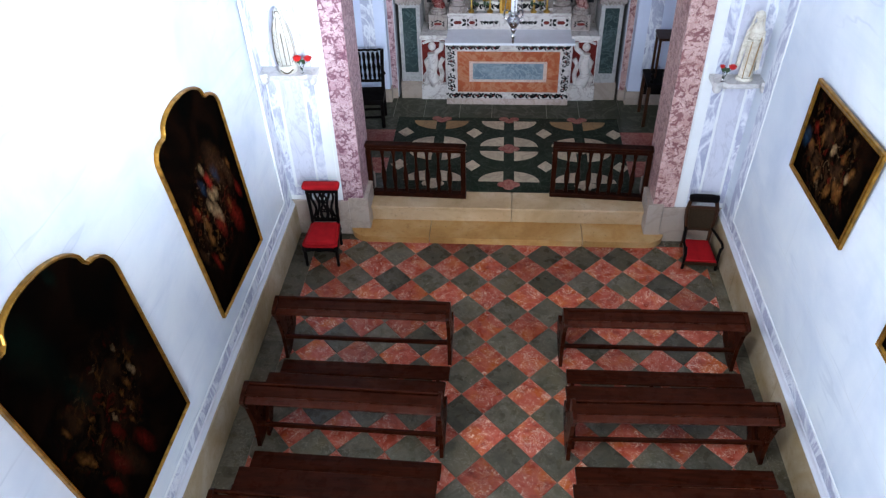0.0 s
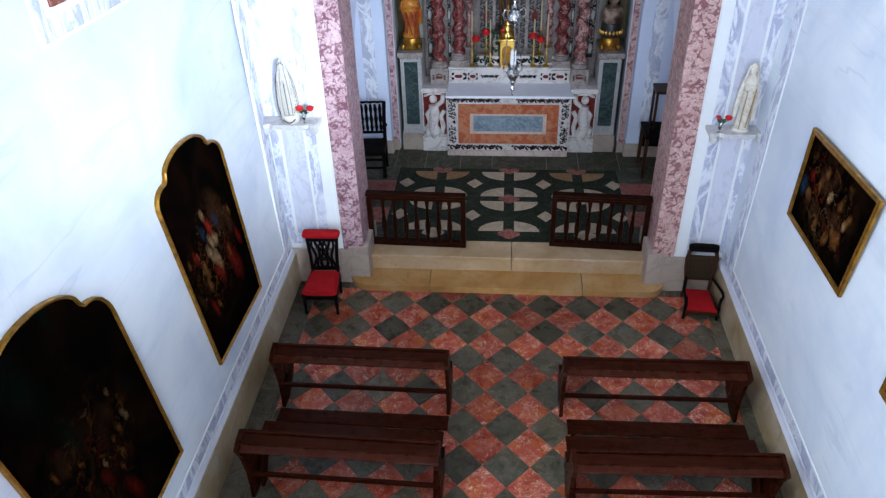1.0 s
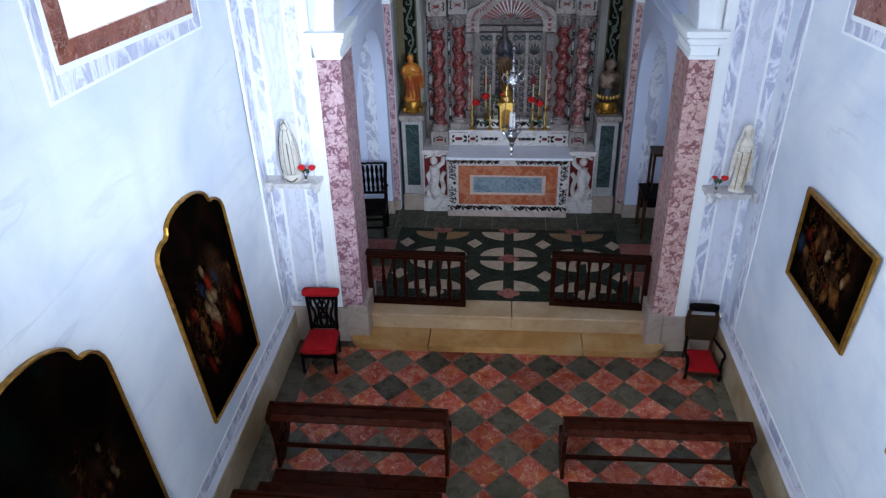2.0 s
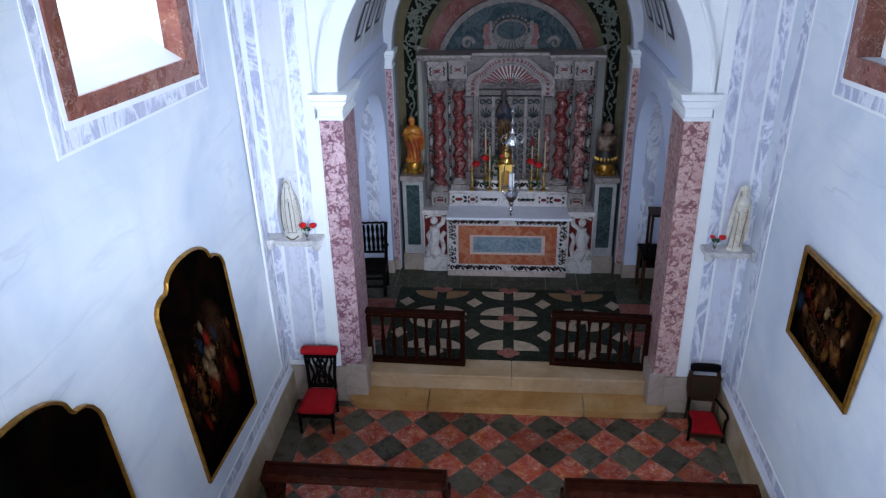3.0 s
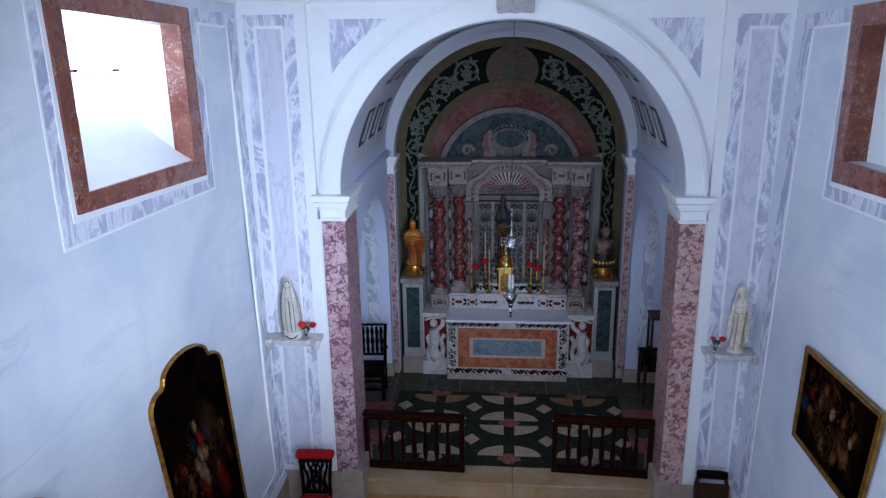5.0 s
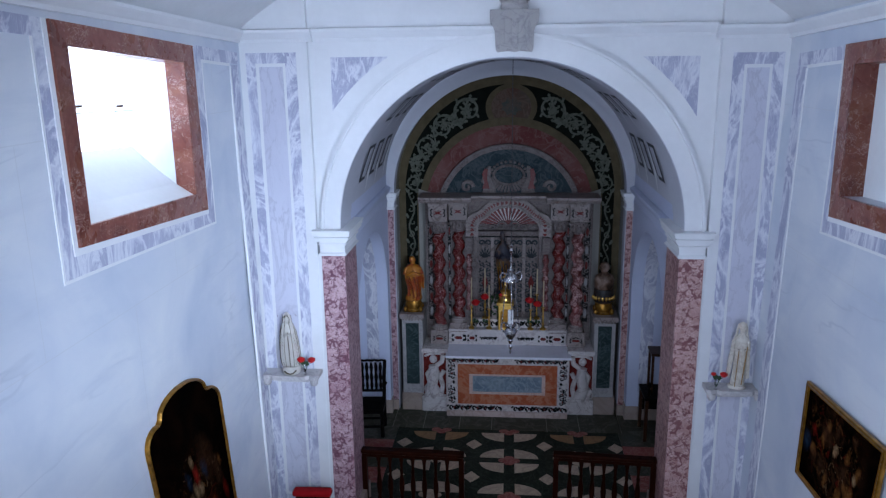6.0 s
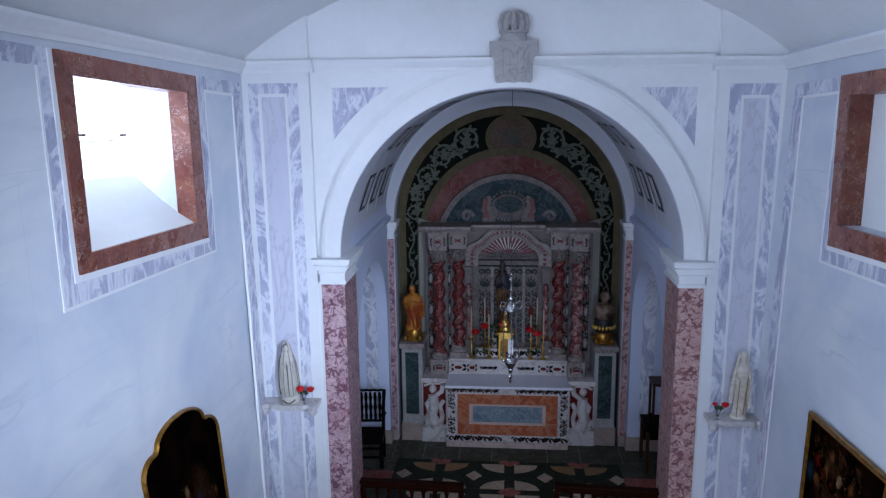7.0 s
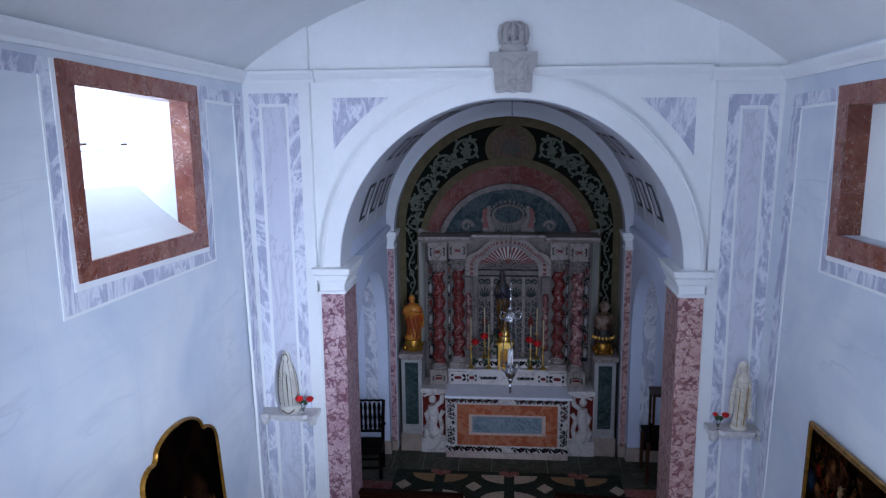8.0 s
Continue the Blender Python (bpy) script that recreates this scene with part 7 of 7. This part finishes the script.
for s in (-1, 1):
    p = thing("pedestal", pose(s * 1.52, 3.42, CH), "stone pedestal with a dark blue-green marble panel", "pedestal", "pedestals beside the altar")
    b = B()
    softbox(b, -0.165, 0.165, -0.22, 0.38, 0.0, 1.58, 0.008)
    part("shaft", b, GREYSTONE, p)
    b = B()
    box(b, -0.105, 0.105, -0.228, -0.2, 0.46, 1.50)
    part("panel", b, DEEP, p, "dark blue-green marble panel")
    b = B()
    softbox(b, -0.20, 0.20, -0.27, 0.38, 1.58, 1.66, 0.012)
    for k in range(-3, 4):
        blob(b, (k * 0.05, -0.235, 1.575), 0.024, 0.02, 0.03, 8, 5)
    part("slab", b, MARBLE, p)
    b = B()
    softbox(b, -0.19, 0.19, -0.24, 0.38, 0.0, 0.30, 0.01)
    part("foot", b, BASE_STONE, p)
REDROBE = plain("red_gilt_folds", (0.30, 0.055, 0.012), 0.45, 0.2, 0.6, 20)
GOLDROBE = Mat("gilded_red_robe", 0.40, 0.25)
_g = GOLDROBE.mix(GOLDROBE.ramp(GOLDROBE.noise(7, 4), (0.48, 0.0), (0.56, 1.0)), (0.42, 0.155, 0.010), (0.34, 0.06, 0.010))
GOLDROBE = GOLDROBE.done(_g, GOLDROBE.noise(30, 3), 0.15)
DARKROBE = Mat("black_brown_robe", 0.45, 0.0)
_g = DARKROBE.mix(DARKROBE.ramp(DARKROBE.noise(4, 3), (0.45, 0.0), (0.55, 1.0)), (0.008, 0.007, 0.006), (0.05, 0.026, 0.014))
DARKROBE = DARKROBE.done(_g, DARKROBE.noise(30, 3), 0.15)


def gilded_stand(x, label):
    t = thing("gilded_stand", pose(x, 3.38, CH + 1.66), label, "pedestal")
    part("block", lathe(B(), [(0.15, 0), (0.155, 0.02), (0.13, 0.05), (0.14, 0.12), (0.12, 0.17), (0.13, 0.18)], 24, sy=0.8), GILT, t, smooth=True)
    for k in range(4):
        b = B()
        blob(b, (0.12 * (1 if k % 2 else -1), -0.10 if k < 2 else 0.1, 0.05), 0.035, 0.035, 0.05)
        part("scroll_foot", b, GILT, t, smooth=True)


gilded_stand(-1.51, "small gilded carved base under a saint")
gilded_stand(1.50, "small gilded carved base under a bust")
two_tone("statue", *draped_saint(0.72, 0.30), pose(-1.51, 3.38, CH + 1.84, 0, 0, 10), (GOLDROBE, REDROBE), "gilded and red painted saint on a gold base")
rel = thing("reliquary_base", pose(1.50, 3.38, CH + 1.84), "black carved block with gilded cresting under a bust", "reliquary")
part("block", lathe(B(), [(0.12, 0.0), (0.15, 0.03), (0.16, 0.10), (0.15, 0.22)], 20, sy=0.8), DARKROBE, rel, smooth=True)
for k in range(10):
    a = radians(180 + 20 * k)
    b = B()
    blob(b, (0.16 * math.cos(a), 0.13 * math.sin(a), 0.085), 0.022, 0.018, 0.035, 8, 5)
    part("crest", b, GOLD, rel, smooth=True)
b = B()
lathe(b, [(0.13, 0.0), (0.15, 0.05), (0.155, 0.15), (0.13, 0.22), (0.06, 0.255), (0.05, 0.28), (0.075, 0.32), (0.08, 0.37), (0.055, 0.42), (0.01, 0.435)], 22, sy=0.75)
BUST = Mat("painted_bust", 0.5, spec=0.2)
_g = BUST.ramp(BUST.noise(6, 4), (0.38, (0.03, 0.016, 0.010)), (0.5, (0.12, 0.07, 0.045)), (0.62, (0.25, 0.18, 0.14)))
tagged(new("bust", finish(b, "bust", BUST.done(_g, BUST.noise(30, 3), 0.15), True)), "small painted saint's bust", "statue").matrix_world = pose(1.50, 3.38, CH + 2.06)

# ---- hanging lamp ----
LX, LY = 0.035, 1.30
lamp = thing("sanctuary_lamp", pose(LX, LY, 2.12), "silver sanctuary lamp hanging on chains with a white candle", "lamp")
part("bowl", lathe(B(), [(0.004, 0.0), (0.018, 0.03), (0.010, 0.06), (0.030, 0.10), (0.014, 0.14), (0.040, 0.19), (0.034, 0.21), (0.068, 0.26), (0.078, 0.29), (0.082, 0.31), (0.066, 0.34), (0.050, 0.365), (0.072, 0.395), (0.07, 0.42), (0.04, 0.425)], 24), SILVER, lamp, "embossed silver bowl", True)
b = B()
lathe(b, [(0.035, 0.42), (0.038, 0.44), (0.036, 0.60), (0.028, 0.60), (0.028, 0.43)], 16)
part("candle", b, plain("white_candle_glass", (0.85, 0.85, 0.86), 0.4, 0, 0.97), lamp, "white candle", True)
for k in range(3):
    a = 0.6 + k * 2.094
    b = B()
    n = 22
    for i in range(n):
        t0, t1 = i / n, (i + 0.8) / n
        f = lambda t: ((0.13 * (1 - t) + 0.06 * t) * math.cos(a), (0.13 * (1 - t) + 0.06 * t) * math.sin(a), 0.36 + 0.66 * t)
        tube(b, [f(t0), f(t1)], 0.009 if i % 2 else 0.006, 5)
    part("chain", b, SILVER, lamp)
    b = B()
    tube(b, [(0.08 * math.cos(a), 0.08 * math.sin(a), 0.28), (0.135 * math.cos(a), 0.135 * math.sin(a), 0.33), (0.13 * math.cos(a), 0.13 * math.sin(a), 0.40), (0.085 * math.cos(a), 0.085 * math.sin(a), 0.42)], 0.013, 7)
    part("handle", b, SILVER, lamp, smooth=True)
for k in range(4):
    a = 0.3 + k * 1.571
    c, s_ = math.cos(a), math.sin(a)
    part("arm", tube(B(), [(0.06 * c, 0.06 * s_, 1.09), (0.12 * c, 0.12 * s_, 1.12), (0.145 * c, 0.145 * s_, 1.06), (0.12 * c, 0.12 * s_, 1.0), (0.10 * c, 0.10 * s_, 1.02)], 0.011, 7), SILVER, lamp, smooth=True)
part("canopy", lathe(B(), [(0.095, 1.0), (0.092, 1.03), (0.065, 1.08), (0.022, 1.11), (0.034, 1.14), (0.012, 1.18), (0.010, 1.24), (0.022, 1.265), (0.009, 1.29), (0.008, 1.36), (0.020, 1.385), (0.026, 1.41), (0.008, 1.44), (0.018, 1.47), (0.005, 1.50)], 20), SILVER, lamp, "domed silver canopy", True)
b = B()
zt = SPR + 1.855 - 2.12
n = 70
for i in range(n):
    z0, z1 = 1.49 + (zt - 1.49) * i / n, 1.49 + (zt - 1.49) * (i + 0.85) / n
    tube(b, [(0, 0, z0), (0, 0, z1)], 0.004 if i % 2 else 0.006, 5)
part("long_chain", b, plain("dull_iron", (0.10, 0.10, 0.10), 0.5, 0.8), lamp)


# ---- chancel furniture ----
def black_chair():
    c = thing("side_chair", pose(-2.10, 2.62, CH, 0, 0, 4), "black carved wooden chair with an open fretwork back", "chair")
    b = B()
    softbox(b, -0.22, 0.22, -0.44, 0.0, 0.40, 0.49, 0.012)
    part("seat", b, BLACK_WOOD, c)
    for x, y in ((-0.19, -0.40), (0.19, -0.40), (-0.19, -0.02), (0.19, -0.02)):
        part("leg", tube(B(), [(x, y, 0.0), (x, y, 0.42)], 0.03, 8), BLACK_WOOD, c, smooth=True)
    for z in (0.16, 0.30):
        b = B()
        softbox(b, -0.18, 0.18, -0.41, -0.39, z, z + 0.035, 0.005)
        part("stretcher", b, BLACK_WOOD, c)
    for s in (-1, 1):
        part("post", tube(B(), [(s * 0.19, 0.0, 0.46), (s * 0.195, 0.02, 0.8), (s * 0.21, 0.05, 1.07)], 0.028, 8), BLACK_WOOD, c, smooth=True)
        part("knob", blob(B(), (s * 0.215, 0.02, 0.70), 0.026, 0.026, 0.03), BLACK_WOOD, c, smooth=True)
    b = B()
    for k in range(9):
        tube(b, [(-0.22 + 0.055 * k, 0.05, 1.06 + (0.012 if k % 2 else 0)), (-0.22 + 0.055 * (k + 1) if k < 8 else 0.22, 0.05, 1.06 + (0 if k % 2 else 0.012))], 0.018, 6)
    part("top_rail", b, BLACK_WOOD, c, smooth=True)
    b = B()
    softbox(b, -0.19, 0.19, 0.005, 0.03, 0.56, 0.60, 0.006)
    part("cross_rail", b, BLACK_WOOD, c)
    for k in range(5):
        x = -0.14 + 0.07 * k
        b = B()
        lathe(b, [(0.016, 0.60), (0.027, 0.66), (0.017, 0.72), (0.031, 0.80), (0.017, 0.88), (0.029, 0.96), (0.016, 1.04)], 8, (x, 0.03, 0))
        part("spindle", b, BLACK_WOOD, c, smooth=True)


def lectern_stand():
    c = thing("wooden_stand", pose(2.26, 2.62, CH), "brown two-tiered wooden stand with turned ornaments", "stand")
    b = B()
    softbox(b, -0.24, 0.26, -0.30, 0.25, 0.66, 0.70, 0.01)
    part("lower_board", b, BLACK_WOOD, c)
    b = B()
    softbox(b, -0.14, 0.26, -0.10, 0.25, 1.28, 1.32, 0.01)
    part("upper_board", b, BROWN_WOOD, c)
    for x, y in ((-0.21, -0.27), (0.22, -0.27), (-0.21, 0.2), (0.22, 0.2)):
        b = B()
        softbox(b, x - 0.025, x + 0.025, y - 0.025, y + 0.025, 0.0, 0.66, 0.006)
        part("leg", b, BROWN_WOOD, c)
    for x, y in ((-0.11, -0.06), (0.22, -0.06), (-0.11, 0.2), (0.22, 0.2)):
        b = B()
        softbox(b, x - 0.018, x + 0.018, y - 0.018, y + 0.018, 0.70, 1.28, 0.005)
        part("post", b, BROWN_WOOD, c)
    b = B()
    softbox(b, -0.21, 0.22, 0.19, 0.21, 0.30, 0.66, 0.005)
    part("back_board", b, BLACK_WOOD, c)
    for x in (-0.17, 0.0, 0.10):
        b = B()
        lathe(b, [(0.03, 0.701), (0.012, 0.74), (0.03, 0.79), (0.012, 0.82), (0.035, 0.86), (0.01, 0.92)], 10, (x, -0.2, 0))
        part("turned_ornament", b, BLACK_WOOD, c, smooth=True)


black_chair()
lectern_stand()

# ---- floor pieces ----
DX, DY, TX, TY = 0.473, 0.505, -0.200, -0.620
XA, XB, YA = -2.47, 2.50, -0.112


def clip(poly, keep):
    out = []
    for i, p in enumerate(poly):
        q = poly[(i + 1) % len(poly)]
        a, c = keep(p), keep(q)
        if a >= 0:
            out.append(p)
        if a * c < 0:
            t = a / (a - c)
            out.append((p[0] + (q[0] - p[0]) * t, p[1] + (q[1] - p[1]) * t))
    return out


rng = random.Random(11)
stuff_red, stuff_grey = B(), B()


def tile_mesh(poly, mat, name, z):
    b = B()
    cx, cy = sum(p[0] for p in poly) / len(poly), sum(p[1] for p in poly) / len(poly)
    small = [(cx + (p[0] - cx) * 0.975, cy + (p[1] - cy) * 0.975) for p in poly]
    base = [b.verts.new((p[0], p[1], -0.02)) for p in poly]
    edge = [b.verts.new((p[0], p[1], z - 0.003)) for p in poly]
    top = [b.verts.new((p[0], p[1], z)) for p in small]
    n = len(poly)
    for lo, hi in ((base, edge), (edge, top)):
        for i in range(n):
            b.faces.new((lo[i], lo[(i + 1) % n], hi[(i + 1) % n], hi[i]))
    b.faces.new(top)
    return finish(b, name, mat)


whole = {}
for j in range(-2, 44):
    for i in range(-12, 13):
        if (i + j) % 2:
            continue
        cx, cy = TX + i * DX / 2, TY - j * DY / 2
        red = j % 2 == 0
        g = 0.0025
        poly = [(cx + DX / 2 - g, cy), (cx, cy + DY / 2 - g), (cx - DX / 2 + g, cy), (cx, cy - DY / 2 + g)]
        cutp = poly
        for keep in (lambda p: p[0] - XA, lambda p: XB - p[0], lambda p: YA - p[1], lambda p: p[1] - YS):
            cutp = clip(cutp, keep) if cutp else []
        if len(cutp) < 3:
            continue
        area = abs(sum(cutp[k][0] * cutp[(k + 1) % len(cutp)][1] - cutp[(k + 1) % len(cutp)][0] * cutp[k][1] for k in range(len(cutp)))) / 2
        if area < 0.002:
            continue
        mat = TILE_RED if red else TILE_GREY
        z = rng.uniform(-0.0015, 0.0015)
        if cy < -5.6:
            b = stuff_red if red else stuff_grey
            b.faces.new([b.verts.new((p[0], p[1], 0.0)) for p in cutp])
            continue
        ob = new("tile", tile_mesh(cutp, mat, "tile", z))
        ob.parent = floor
        ob.location = (0, 0, 0)
for b, mat in ((stuff_red, TILE_RED), (stuff_grey, TILE_GREY)):
    ob = part("tiles_at_the_back", b, mat, floor)
    ob["kind"] = "stuff"
# plain border slabs along the walls and before the step
for xa, xb in ((-2.80, XA - 0.004), (XB + 0.004, 2.72)):
    y = YS
    k = 0
    while y < 0.1:
        y2 = min(y + (0.74, 0.92, 0.66)[k % 3], 0.1)
        b = B()
        box(b, xa, xb, y + 0.002, y2 - 0.002, -0.02, 0.0)
        part("border_slab", b, TILE_GREY, floor)
        y, k = y2, k + 1
for xa, xb in ((XA, -2.05), (2.05, XB)):
    b = B()
    box(b, xa, xb, YA + 0.004, 0.1, -0.02, 0.0)
    part("border_slab", b, TILE_GREY, floor)
b = B()
box(b, -2.045, 2.045, YA + 0.004, 0.1, -0.02, -0.002)
part("border_slab", b, TILE_GREY, floor)

for ob in scene.objects:
    if ob.name.split(".")[0] in ("dark_inlay", "pale_scrollwork", "niche_arabesque", "painted_scrollwork", "painted_slots", "painted_points", "red_lozenges", "red_inlay"):
        ob["kind"] = "stuff"
